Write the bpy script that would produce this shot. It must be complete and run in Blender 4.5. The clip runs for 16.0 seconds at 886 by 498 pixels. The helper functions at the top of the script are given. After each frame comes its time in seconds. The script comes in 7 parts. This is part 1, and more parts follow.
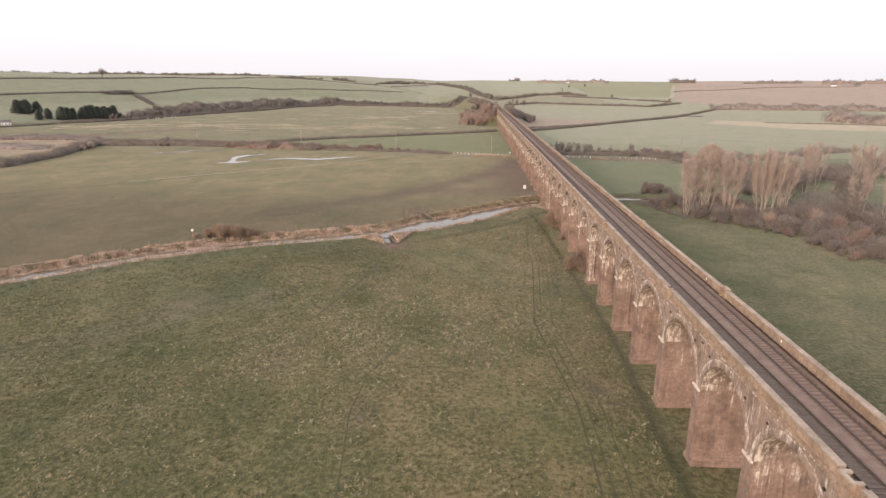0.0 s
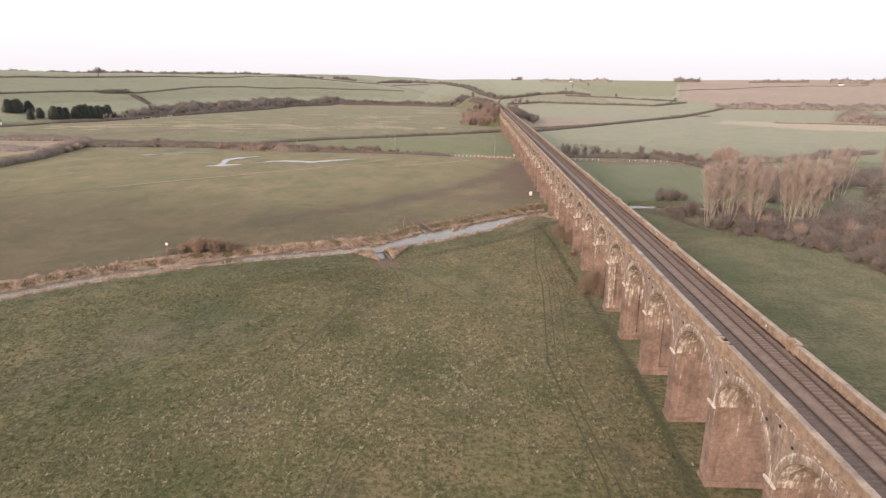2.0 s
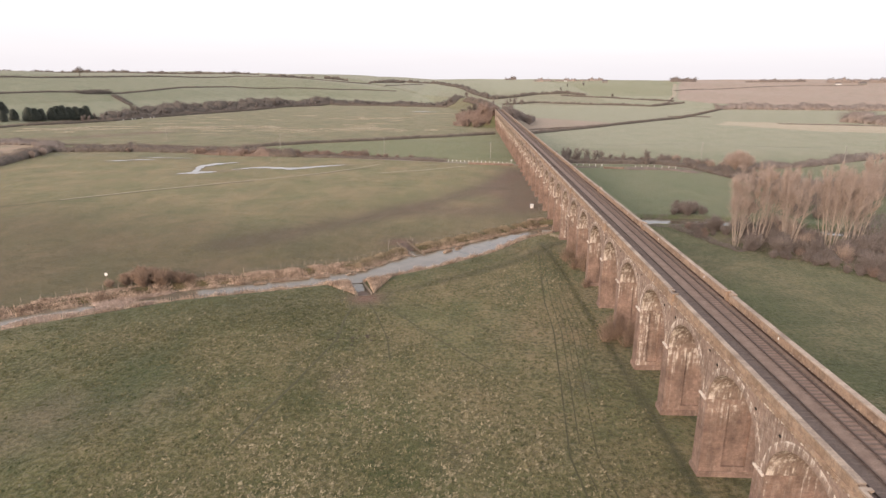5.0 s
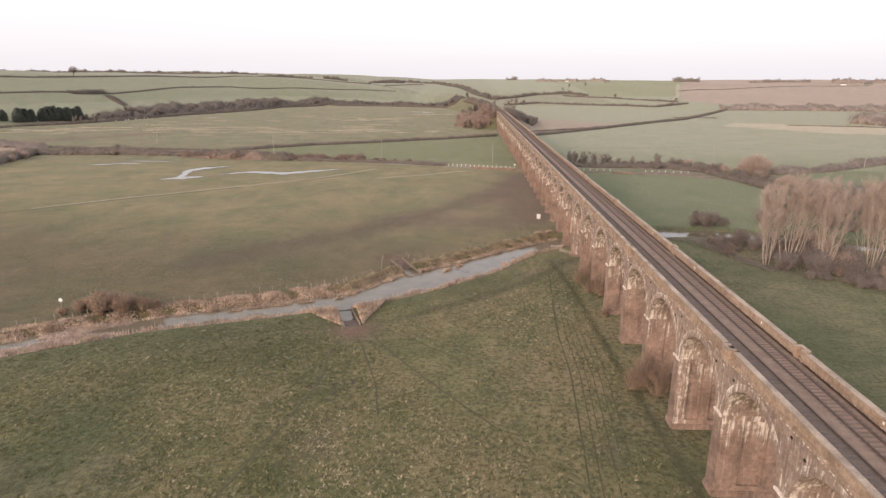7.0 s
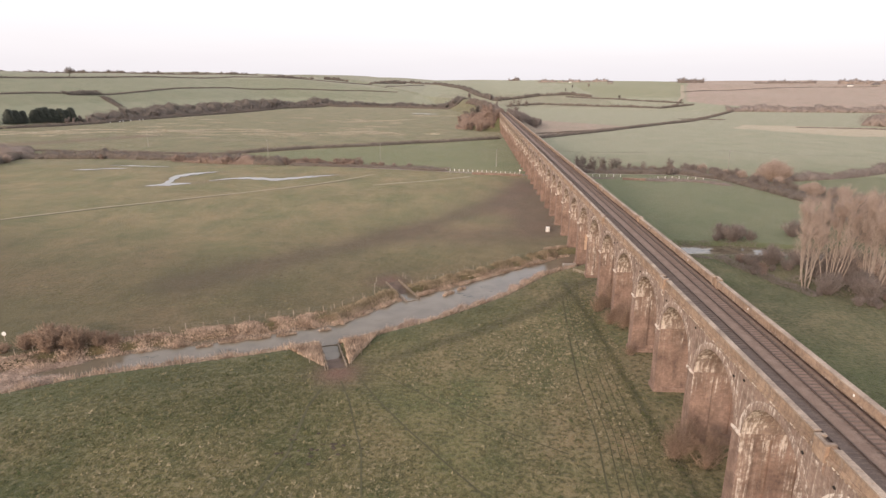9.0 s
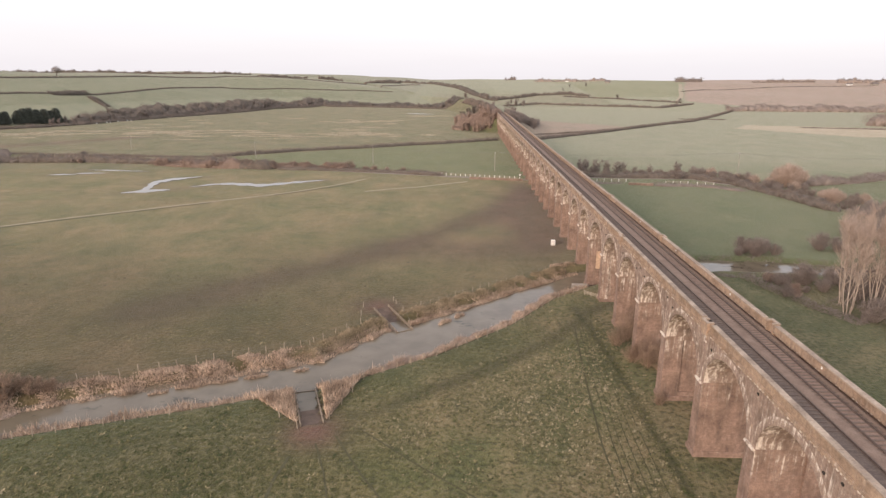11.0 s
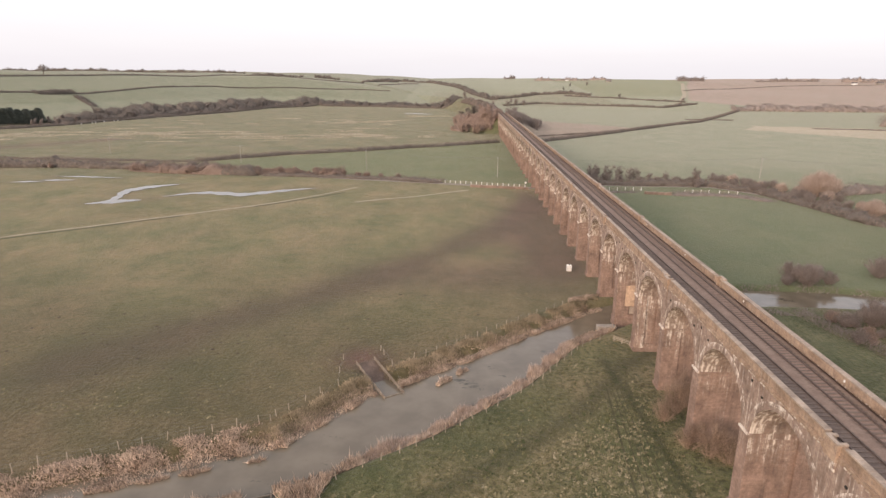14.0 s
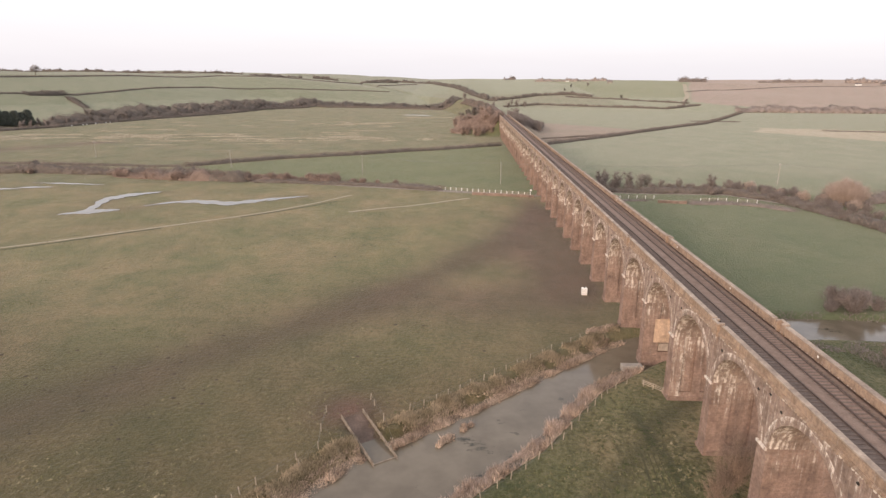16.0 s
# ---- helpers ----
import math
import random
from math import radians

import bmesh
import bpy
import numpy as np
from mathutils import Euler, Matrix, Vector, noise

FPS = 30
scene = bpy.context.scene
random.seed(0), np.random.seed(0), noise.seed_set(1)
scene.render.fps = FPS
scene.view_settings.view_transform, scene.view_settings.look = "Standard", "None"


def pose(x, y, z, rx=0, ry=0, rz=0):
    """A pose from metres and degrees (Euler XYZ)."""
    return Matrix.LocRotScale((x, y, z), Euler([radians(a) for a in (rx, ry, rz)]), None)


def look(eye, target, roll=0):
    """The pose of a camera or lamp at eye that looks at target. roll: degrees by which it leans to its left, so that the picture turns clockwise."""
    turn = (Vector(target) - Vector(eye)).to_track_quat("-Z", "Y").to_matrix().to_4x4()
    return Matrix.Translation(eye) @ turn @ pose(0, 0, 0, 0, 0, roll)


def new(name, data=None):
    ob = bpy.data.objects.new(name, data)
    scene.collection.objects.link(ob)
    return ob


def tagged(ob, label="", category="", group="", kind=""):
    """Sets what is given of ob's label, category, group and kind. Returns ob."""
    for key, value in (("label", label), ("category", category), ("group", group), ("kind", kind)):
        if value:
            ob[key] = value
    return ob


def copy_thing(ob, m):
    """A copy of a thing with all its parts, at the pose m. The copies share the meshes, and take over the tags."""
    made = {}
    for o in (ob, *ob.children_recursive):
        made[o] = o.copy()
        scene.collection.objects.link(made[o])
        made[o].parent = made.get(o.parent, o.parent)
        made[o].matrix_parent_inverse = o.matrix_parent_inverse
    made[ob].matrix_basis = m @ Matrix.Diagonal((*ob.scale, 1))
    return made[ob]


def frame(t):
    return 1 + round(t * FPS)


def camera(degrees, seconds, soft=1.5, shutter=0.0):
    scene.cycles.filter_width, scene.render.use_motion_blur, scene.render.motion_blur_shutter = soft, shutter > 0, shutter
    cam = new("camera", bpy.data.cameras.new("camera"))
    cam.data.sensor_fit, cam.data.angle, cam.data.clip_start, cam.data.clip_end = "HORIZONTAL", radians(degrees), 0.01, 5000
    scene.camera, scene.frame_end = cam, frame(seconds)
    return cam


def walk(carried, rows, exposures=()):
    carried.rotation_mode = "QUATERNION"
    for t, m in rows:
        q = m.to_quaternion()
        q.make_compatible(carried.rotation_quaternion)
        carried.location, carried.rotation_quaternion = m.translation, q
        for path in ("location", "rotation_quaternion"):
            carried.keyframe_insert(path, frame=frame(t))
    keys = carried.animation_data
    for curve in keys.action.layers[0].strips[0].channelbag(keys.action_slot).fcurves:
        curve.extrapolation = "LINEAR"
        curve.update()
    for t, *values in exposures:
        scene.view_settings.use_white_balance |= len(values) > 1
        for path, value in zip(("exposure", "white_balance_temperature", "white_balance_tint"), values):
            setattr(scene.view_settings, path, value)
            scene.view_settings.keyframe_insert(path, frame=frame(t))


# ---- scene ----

# ---------------------------------------------------------------- camera
cam = camera(73.5, 16.0, soft=1.4)
ROWS = [
    (0.0, -28.37, -2.49, 46.75, 74.32, -0.17, 2.71),
    (0.5, -28.40, 2.05, 46.77, 74.30, -0.17, 2.69),
    (1.0, -28.44, 6.58, 46.79, 74.29, -0.18, 2.69),
    (1.5, -28.48, 11.10, 46.80, 74.25, -0.18, 2.88),
    (2.0, -28.52, 15.61, 46.82, 74.22, -0.19, 2.91),
    (2.5, -28.58, 20.10, 46.84, 74.19, -0.18, 2.81),
    (3.0, -28.64, 24.58, 46.86, 74.19, -0.14, 2.81),
    (3.5, -28.70, 29.05, 46.88, 74.18, -0.14, 2.64),
    (4.0, -28.77, 33.50, 46.90, 74.19, -0.11, 2.43),
    (6.5, -29.20, 55.59, 47.01, 74.20, -0.17, 2.26),
    (7.0, -29.30, 59.97, 47.04, 74.20, -0.19, 2.36),
    (7.5, -29.41, 64.34, 47.06, 74.22, -0.21, 2.44),
    (8.0, -29.53, 68.70, 47.09, 74.24, -0.23, 2.42),
    (8.5, -29.65, 73.04, 47.11, 74.26, -0.21, 2.50),
    (9.0, -29.77, 77.37, 47.14, 74.27, -0.20, 2.52),
    (11.5, -30.48, 98.84, 47.28, 74.19, -0.16, 2.07),
    (12.0, -30.64, 103.10, 47.31, 74.16, -0.17, 2.05),
    (12.5, -30.81, 107.34, 47.34, 74.14, -0.18, 2.09),
    (13.0, -30.98, 111.57, 47.38, 74.12, -0.19, 2.15),
    (13.5, -31.15, 115.79, 47.41, 74.09, -0.20, 2.12),
    (14.0, -31.33, 120.00, 47.44, 74.11, -0.21, 2.00),
    (14.5, -31.52, 124.20, 47.48, 74.11, -0.20, 1.89),
    (15.0, -31.71, 128.38, 47.51, 74.13, -0.20, 1.93),
    (15.5, -31.91, 132.55, 47.54, 74.15, -0.21, 1.92),
    (16.0, -32.11, 136.71, 47.58, 74.18, -0.20, 1.96),
]
walk(cam, [(t, pose(x, y, z, rx, ry, rz)) for t, x, y, z, rx, ry, rz in ROWS], exposures=[(0.0, 0.36, 6500, 18), (4.0, 0.35, 6500, 18), (6.5, 0.29, 6500, 18), (16.0, 0.29, 6500, 18)])

# ---------------------------------------------------------------- light
SUN_EL, SUN_AZ = 17.0, 215.0      # degrees; azimuth clockwise from +y
world = bpy.data.worlds.new("world")
scene.world = world
world.use_nodes = True
wn, wl = world.node_tree.nodes, world.node_tree.links
wn.clear()
w_out = wn.new("ShaderNodeOutputWorld")
w_sky = wn.new("ShaderNodeTexSky")
w_sky.sky_type = "NISHITA"
w_sky.sun_disc = False
w_sky.sun_elevation, w_sky.sun_rotation = radians(SUN_EL), radians(SUN_AZ)
w_sky.dust_density, w_sky.air_density, w_sky.ozone_density = 4.5, 1.0, 0.8
w_bg1 = wn.new("ShaderNodeBackground")
w_bg1.inputs[1].default_value = 0.05
wl.new(w_sky.outputs[0], w_bg1.inputs[0])
# thin high cloud over the sky, brighter upwards, faintly streaked near the horizon
w_tc = wn.new("ShaderNodeTexCoord")
w_sep = wn.new("ShaderNodeSeparateXYZ")
wl.new(w_tc.outputs["Generated"], w_sep.inputs[0])
w_map = wn.new("ShaderNodeMapping")
w_map.inputs["Scale"].default_value = (3.0, 3.0, 26.0)
wl.new(w_tc.outputs["Generated"], w_map.inputs[0])
w_noise = wn.new("ShaderNodeTexNoise")
w_noise.inputs["Scale"].default_value = 1.6
w_noise.inputs["Detail"].default_value = 5.0
wl.new(w_map.outputs[0], w_noise.inputs["Vector"])
w_add = wn.new("ShaderNodeMath")
w_add.operation = "MULTIPLY_ADD"
w_add.inputs[1].default_value = 0.10
wl.new(w_noise.outputs[0], w_add.inputs[0])
wl.new(w_sep.outputs[2], w_add.inputs[2])
w_ramp = wn.new("ShaderNodeValToRGB")
w_ramp.color_ramp.elements[0].position = 0.03
w_ramp.color_ramp.elements[0].color = (0.775, 0.771, 0.768, 1)
w_ramp.color_ramp.elements[1].position = 0.10
w_ramp.color_ramp.elements[1].color = (0.805, 0.805, 0.802, 1)
for _p, _c in ((0.17, (0.825, 0.833, 0.825, 1)), (0.42, (0.93, 0.94, 0.925, 1))):
    w_ramp.color_ramp.elements.new(_p).color = _c
wl.new(w_add.outputs[0], w_ramp.inputs[0])
w_bg2 = wn.new("ShaderNodeBackground")
w_bg2.inputs[1].default_value = 0.90
wl.new(w_ramp.outputs[0], w_bg2.inputs[0])
w_mix = wn.new("ShaderNodeAddShader")
wl.new(w_bg1.outputs[0], w_mix.inputs[0])
wl.new(w_bg2.outputs[0], w_mix.inputs[1])
wl.new(w_mix.outputs[0], w_out.inputs[0])

sun_data = bpy.data.lights.new("sun", "SUN")
sun_data.energy, sun_data.angle, sun_data.color = 1.9, radians(12), (1.0, 0.82, 0.66)
sun = new("sun", sun_data)
_az, _el = radians(SUN_AZ), radians(SUN_EL)
sun_dir = Vector((math.sin(_az) * math.cos(_el), math.cos(_az) * math.cos(_el), math.sin(_el)))
sun.matrix_world = look(sun_dir * 300, (0, 0, 0))


# ---------------------------------------------------------------- materials
def node_mat(name, rough=0.9, spec=0.3, metal=0.0):
    m = bpy.data.materials.new(name)
    m.use_nodes = True
    nt = m.node_tree
    b = nt.nodes["Principled BSDF"]
    b.inputs["Roughness"].default_value = rough
    b.inputs["Specular IOR Level"].default_value = spec
    b.inputs["Metallic"].default_value = metal
    return m, nt, b


def tex_noise(nt, coord, scale, detail=4.0, rough=0.55, stretch=None):
    if stretch:
        mp = nt.nodes.new("ShaderNodeMapping")
        mp.inputs["Scale"].default_value = stretch
        nt.links.new(coord, mp.inputs[0])
        coord = mp.outputs[0]
    n = nt.nodes.new("ShaderNodeTexNoise")
    n.inputs["Scale"].default_value = scale
    n.inputs["Detail"].default_value = detail
    n.inputs["Roughness"].default_value = rough
    nt.links.new(coord, n.inputs["Vector"])
    return n.outputs[0]


def ramp(nt, fac, p0, c0, p1, c1):
    r = nt.nodes.new("ShaderNodeValToRGB")
    r.color_ramp.elements[0].position, r.color_ramp.elements[0].color = p0, (*c0, 1)
    r.color_ramp.elements[1].position, r.color_ramp.elements[1].color = p1, (*c1, 1)
    nt.links.new(fac, r.inputs[0])
    return r.outputs[0]


def mixc(nt, fac, a, b, mode="MIX"):
    m = nt.nodes.new("ShaderNodeMix")
    m.data_type, m.blend_type = "RGBA", mode
    for sock, v in ((m.inputs[0], fac), (m.inputs[6], a), (m.inputs[7], b)):
        if isinstance(v, (int, float)):
            sock.default_value = v
        elif isinstance(v, tuple):
            sock.default_value = (*v, 1)
        else:
            nt.links.new(v, sock)
    return m.outputs[2]


def mathn(nt, op, a, b=None, c=None, clamp=False):
    m = nt.nodes.new("ShaderNodeMath")
    m.operation, m.use_clamp = op, clamp
    for i, v in enumerate((a, b, c)):
        if v is None:
            continue
        if isinstance(v, (int, float)):
            m.inputs[i].default_value = v
        else:
            nt.links.new(v, m.inputs[i])
    return m.outputs[0]


def bump(nt, b, height, strength=0.4, dist=0.05):
    n = nt.nodes.new("ShaderNodeBump")
    n.inputs["Strength"].default_value = strength
    n.inputs["Distance"].default_value = dist
    nt.links.new(height, n.inputs["Height"])
    nt.links.new(n.outputs[0], b.inputs["Normal"])


def world_pos(nt):
    return nt.nodes.new("ShaderNodeNewGeometry").outputs["Position"]


def obj_random(nt):
    return nt.nodes.new("ShaderNodeObjectInfo").outputs["Random"]


def island_random(nt):
    return nt.nodes.new("ShaderNodeNewGeometry").outputs["Random Per Island"]


def plain_mat(name, c0, c1, scale=1.0, rough=0.85, metal=0.0, spec=0.3, bumps=0.25, by_island=0.0):
    """Two tones mixed by noise at two sizes, with fine relief."""
    m, nt, b = node_mat(name, rough, spec, metal)
    pos = world_pos(nt)
    n1 = tex_noise(nt, pos, scale, 5)
    n2 = tex_noise(nt, pos, scale * 9, 3)
    col = ramp(nt, n1, 0.32, c0, 0.68, c1)
    col = mixc(nt, 0.5, col, ramp(nt, n2, 0.3, (0.62, 0.62, 0.62), 0.7, (1.3, 1.3, 1.3)), "MULTIPLY")
    if by_island:
        r = island_random(nt)
        k = ramp(nt, r, 0.0, (1 - by_island,) * 3, 1.0, (1 + by_island,) * 3)
        col = mixc(nt, 1.0, col, k, "MULTIPLY")
    nt.links.new(col, b.inputs["Base Color"])
    if bumps:
        bump(nt, b, n2, bumps, 0.05)
    return m


def ground_material():
    """Pasture and arable: the field colours, broken up by sward patches, bleached tufts and painted shade between the
    tufts.
    """
    m, nt, b = node_mat("pasture", 0.95, 0.15)
    # fine dry blades catch the light at a low angle; the sheen also stands in for haze
    b.inputs["Sheen Weight"].default_value = 0.135
    b.inputs["Sheen Roughness"].default_value = 0.25
    b.inputs["Sheen Tint"].default_value = (1.0, 0.95, 0.90, 1)
    pos = world_pos(nt)
    at = nt.nodes.new("ShaderNodeAttribute")
    at.attribute_name = "field"
    zone = tex_noise(nt, pos, 0.045, 4, 0.55)
    mid = tex_noise(nt, pos, 0.22, 5, 0.62)
    drift = tex_noise(nt, pos, 0.075, 6, 0.68, (1.0, 0.55, 1.0))
    tuft = tex_noise(nt, pos, 1.25, 5, 0.62)
    tiny = tex_noise(nt, pos, 4.2, 3, 0.7)
    rough_sward = at.outputs["Alpha"]
    calm = mathn(nt, "MULTIPLY_ADD", rough_sward, 1.0, 0.22, clamp=True)
    col = mixc(nt, calm, at.outputs["Color"], mixc(nt, 1.0, at.outputs["Color"], ramp(nt, zone, 0.36, (0.74, 0.88, 0.70), 0.64, (1.20, 1.10, 1.06)), "MULTIPLY"))
    col = mixc(nt, calm, col, mixc(nt, 1.0, col, ramp(nt, mid, 0.34, (0.74, 0.83, 0.74), 0.66, (1.22, 1.13, 1.10)), "MULTIPLY"))
    col = mixc(nt, calm, col, mixc(nt, 1.0, col, ramp(nt, drift, 0.36, (0.70, 0.76, 0.68), 0.62, (1.20, 1.16, 1.14)), "MULTIPLY"))
    # bleached blades, with the shade between tufts painted as dark spots
    blades = mathn(nt, "ADD", mathn(nt, "MULTIPLY", tuft, 0.82), mathn(nt, "MULTIPLY", mid, 0.18))
    bleached = ramp(nt, zone, 0.36, (0.4, 0.4, 0.4), 0.58, (1, 1, 1))
    straw = mathn(nt, "MULTIPLY", mathn(nt, "MULTIPLY", ramp(nt, blades, 0.49, (0, 0, 0), 0.60, (1, 1, 1)), rough_sward), bleached)
    col = mixc(nt, mathn(nt, "MULTIPLY", straw, 0.75), col, (0.235, 0.200, 0.118))
    tuft_shade = mathn(nt, "MULTIPLY", ramp(nt, tuft, 0.38, (1, 1, 1), 0.49, (0, 0, 0)), rough_sward)
    col = mixc(nt, mathn(nt, "MULTIPLY", tuft_shade, 0.85), col, (0.048, 0.050, 0.024))
    col = mixc(nt, 0.45, col, ramp(nt, tiny, 0.3, (0.50, 0.50, 0.50), 0.7, (1.45, 1.45, 1.45)), "MULTIPLY")
    nt.links.new(col, b.inputs["Base Color"])
    h = mathn(nt, "ADD", tuft, mathn(nt, "MULTIPLY", tiny, 0.4))
    bump(nt, b, h, 1.0, 0.5)
    return m


def tussock_material():
    """Winter grass in tufts: each tuft somewhere between deep green and bleached straw."""
    m, nt, b = node_mat("grass_tussock", 0.9, 0.2)
    b.inputs["Sheen Weight"].default_value = 0.05
    b.inputs["Sheen Roughness"].default_value = 0.25
    b.inputs["Sheen Tint"].default_value = (1.0, 0.95, 0.90, 1)
    at = nt.nodes.new("ShaderNodeAttribute")
    at.attribute_name = "tone"
    r = nt.nodes.new("ShaderNodeValToRGB")
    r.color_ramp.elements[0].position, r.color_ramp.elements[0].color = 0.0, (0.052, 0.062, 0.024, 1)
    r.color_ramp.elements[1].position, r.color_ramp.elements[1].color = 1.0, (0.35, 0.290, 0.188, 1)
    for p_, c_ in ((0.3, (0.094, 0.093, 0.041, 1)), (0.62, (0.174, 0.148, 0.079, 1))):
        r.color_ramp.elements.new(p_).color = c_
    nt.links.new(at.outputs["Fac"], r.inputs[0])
    k = ramp(nt, island_random(nt), 0.0, (0.68, 0.70, 0.68), 1.0, (1.28, 1.26, 1.24))
    nt.links.new(mixc(nt, 1.0, r.outputs[0], k, "MULTIPLY"), b.inputs["Base Color"])
    return m


def brick_material(name, base0, base1, lime_amount=1.0):
    """Weathered Victorian brickwork: courses, patch repairs, damp, and white lime runs where the joints have leached."""
    m, nt, b = node_mat(name, 0.92, 0.2)
    pos = world_pos(nt)
    tc = nt.nodes.new("ShaderNodeTexCoord").outputs["Object"]
    off = nt.nodes.new("ShaderNodeVectorMath")
    off.operation = "ADD"
    nt.links.new(tc, off.inputs[0])
    sc = nt.nodes.new("ShaderNodeVectorMath")
    sc.operation = "SCALE"
    sc.inputs[0].default_value = (31.0, 17.0, 43.0)
    nt.links.new(obj_random(nt), sc.inputs["Scale"])
    nt.links.new(sc.outputs[0], off.inputs[1])
    here = off.outputs[0]
    patch = tex_noise(nt, here, 0.35, 5, 0.6)
    mid = tex_noise(nt, here, 2.2, 5, 0.65)
    courses = tex_noise(nt, here, 1.0, 3, 0.6, (0.35, 0.35, 5.5))
    grain = tex_noise(nt, here, 9.0, 3, 0.7)
    col = ramp(nt, patch, 0.33, base0, 0.66, base1)
    col = mixc(nt, 0.65, col, ramp(nt, mid, 0.3, (0.60, 0.58, 0.60), 0.7, (1.32, 1.27, 1.2)), "MULTIPLY")
    col = mixc(nt, 0.3, col, ramp(nt, courses, 0.35, (0.80, 0.80, 0.82), 0.65, (1.2, 1.18, 1.15)), "MULTIPLY")
    col = mixc(nt, 0.5, col, ramp(nt, grain, 0.3, (0.68, 0.68, 0.68), 0.7, (1.3, 1.3, 1.3)), "MULTIPLY")
    # sooty damp runs
    damp = tex_noise(nt, here, 1.0, 5, 0.65, (0.8, 0.8, 0.22))
    col = mixc(nt, mathn(nt, "MULTIPLY", ramp(nt, damp, 0.46, (0, 0, 0), 0.76, (1, 1, 1)), 0.55), col, (0.075, 0.058, 0.048))
    # lime runs
    at = nt.nodes.new("ShaderNodeAttribute")
    at.attribute_name = "lime"
    runs = tex_noise(nt, here, 1.0, 5, 0.7, (2.6, 2.6, 0.16))
    blot = tex_noise(nt, here, 1.4, 4, 0.7)
    s = mathn(nt, "ADD", mathn(nt, "MULTIPLY", runs, 0.66), mathn(nt, "MULTIPLY", blot, 0.34))
    s = mathn(nt, "ADD", s, mathn(nt, "MULTIPLY", at.outputs["Fac"], 0.22))
    mask = ramp(nt, s, 0.665, (0, 0, 0), 0.765, (1, 1, 1))
    mask = mathn(nt, "MULTIPLY", mask, lime_amount)
    haze = mathn(nt, "MULTIPLY", ramp(nt, s, 0.56, (0, 0, 0), 0.72, (1, 1, 1)), 0.42)
    col = mixc(nt, haze, col, (0.42, 0.35, 0.29))
    col = mixc(nt, mask, col, (0.70, 0.62, 0.54))
    nt.links.new(col, b.inputs["Base Color"])
    bump(nt, b, mathn(nt, "ADD", courses, grain), 0.4, 0.05)
    return m


def water_material():
    m, nt, b = node_mat("river_water", 0.09, 0.5)
    pos = world_pos(nt)
    n = tex_noise(nt, pos, 0.25, 4)
    weed = tex_noise(nt, pos, 0.22, 6, 0.7, (0.8, 1.3, 1.0))
    nt.links.new(mixc(nt, ramp(nt, weed, 0.60, (0, 0, 0), 0.68, (1, 1, 1)), ramp(nt, n, 0.35, (0.118, 0.096, 0.068), 0.65, (0.158, 0.130, 0.094)), (0.035, 0.034, 0.024)), b.inputs["Base Color"])
    nt.links.new(ramp(nt, tex_noise(nt, pos, 0.12, 4), 0.4, (0.07, 0.07, 0.07), 0.7, (0.13, 0.13, 0.13)), b.inputs["Roughness"])
    nt.links.new(ramp(nt, weed, 0.60, (0.33, 0.33, 0.33), 0.68, (0.2, 0.2, 0.2)), b.inputs["Specular IOR Level"])
    bump(nt, b, tex_noise(nt, pos, 2.2, 4, 0.6, (1, 1, 1)), 0.10, 0.04)
    return m


M_GROUND = ground_material()
M_TUSSOCK = tussock_material()
M_BRICK = brick_material("viaduct_brick", (0.196, 0.136, 0.109), (0.320, 0.226, 0.182))
M_BRICK_UP = brick_material("upper_brick", (0.204, 0.148, 0.120), (0.344, 0.256, 0.208))
M_PARAPET = brick_material("parapet_brick", (0.264, 0.188, 0.135), (0.405, 0.302, 0.224), 0.8)
M_NEWBRICK = brick_material("patched_brick", (0.49, 0.35, 0.245), (0.56, 0.41, 0.30), 0.2)
M_STONE = plain_mat("coping_stone", (0.230, 0.178, 0.140), (0.400, 0.322, 0.256), 0.45)
M_BALLAST = plain_mat("ballast", (0.172, 0.118, 0.092), (0.234, 0.168, 0.132), 0.8, bumps=0.8)
M_BALLAST_DARK = plain_mat("oily_ballast", (0.112, 0.082, 0.068), (0.164, 0.122, 0.102), 0.8, bumps=0.8)
M_BALLAST_RUST = plain_mat("rusty_ballast", (0.192, 0.128, 0.100), (0.258, 0.178, 0.142), 0.8, bumps=0.8)
M_SLEEPER = plain_mat("sleeper_timber", (0.126, 0.093, 0.077), (0.176, 0.134, 0.111), 2.0)
M_RAIL = plain_mat("rail_steel", (0.092, 0.066, 0.054), (0.140, 0.102, 0.086), 3.0, 0.6, 0.3)
M_WATER = water_material()
M_REED = plain_mat("dry_reed", (0.26, 0.178, 0.124), (0.60, 0.45, 0.335), 0.45, by_island=0.55, bumps=0)
M_REED_PALE = plain_mat("flattened_reed", (0.36, 0.262, 0.205), (0.60, 0.46, 0.372), 0.3, by_island=0.35, bumps=0)
M_RUSH = plain_mat("green_rush", (0.19, 0.150, 0.085), (0.42, 0.32, 0.21), 0.4, by_island=0.35, bumps=0)
M_TWIG_RED = plain_mat("reddish_twig", (0.230, 0.165, 0.130), (0.33, 0.245, 0.198), 0.4, by_island=0.3, bumps=0)
M_THORN_RED = plain_mat("russet_thorn", (0.172, 0.125, 0.100), (0.265, 0.196, 0.158), 0.15, by_island=0.35, bumps=0)
M_TWIG = plain_mat("grey_brown_twig", (0.180, 0.147, 0.127), (0.265, 0.220, 0.192), 0.3, by_island=0.3, bumps=0)
M_TWIG_GREY = plain_mat("ashen_twig", (0.112, 0.095, 0.082), (0.190, 0.164, 0.142), 0.08, by_island=0.3, bumps=0)
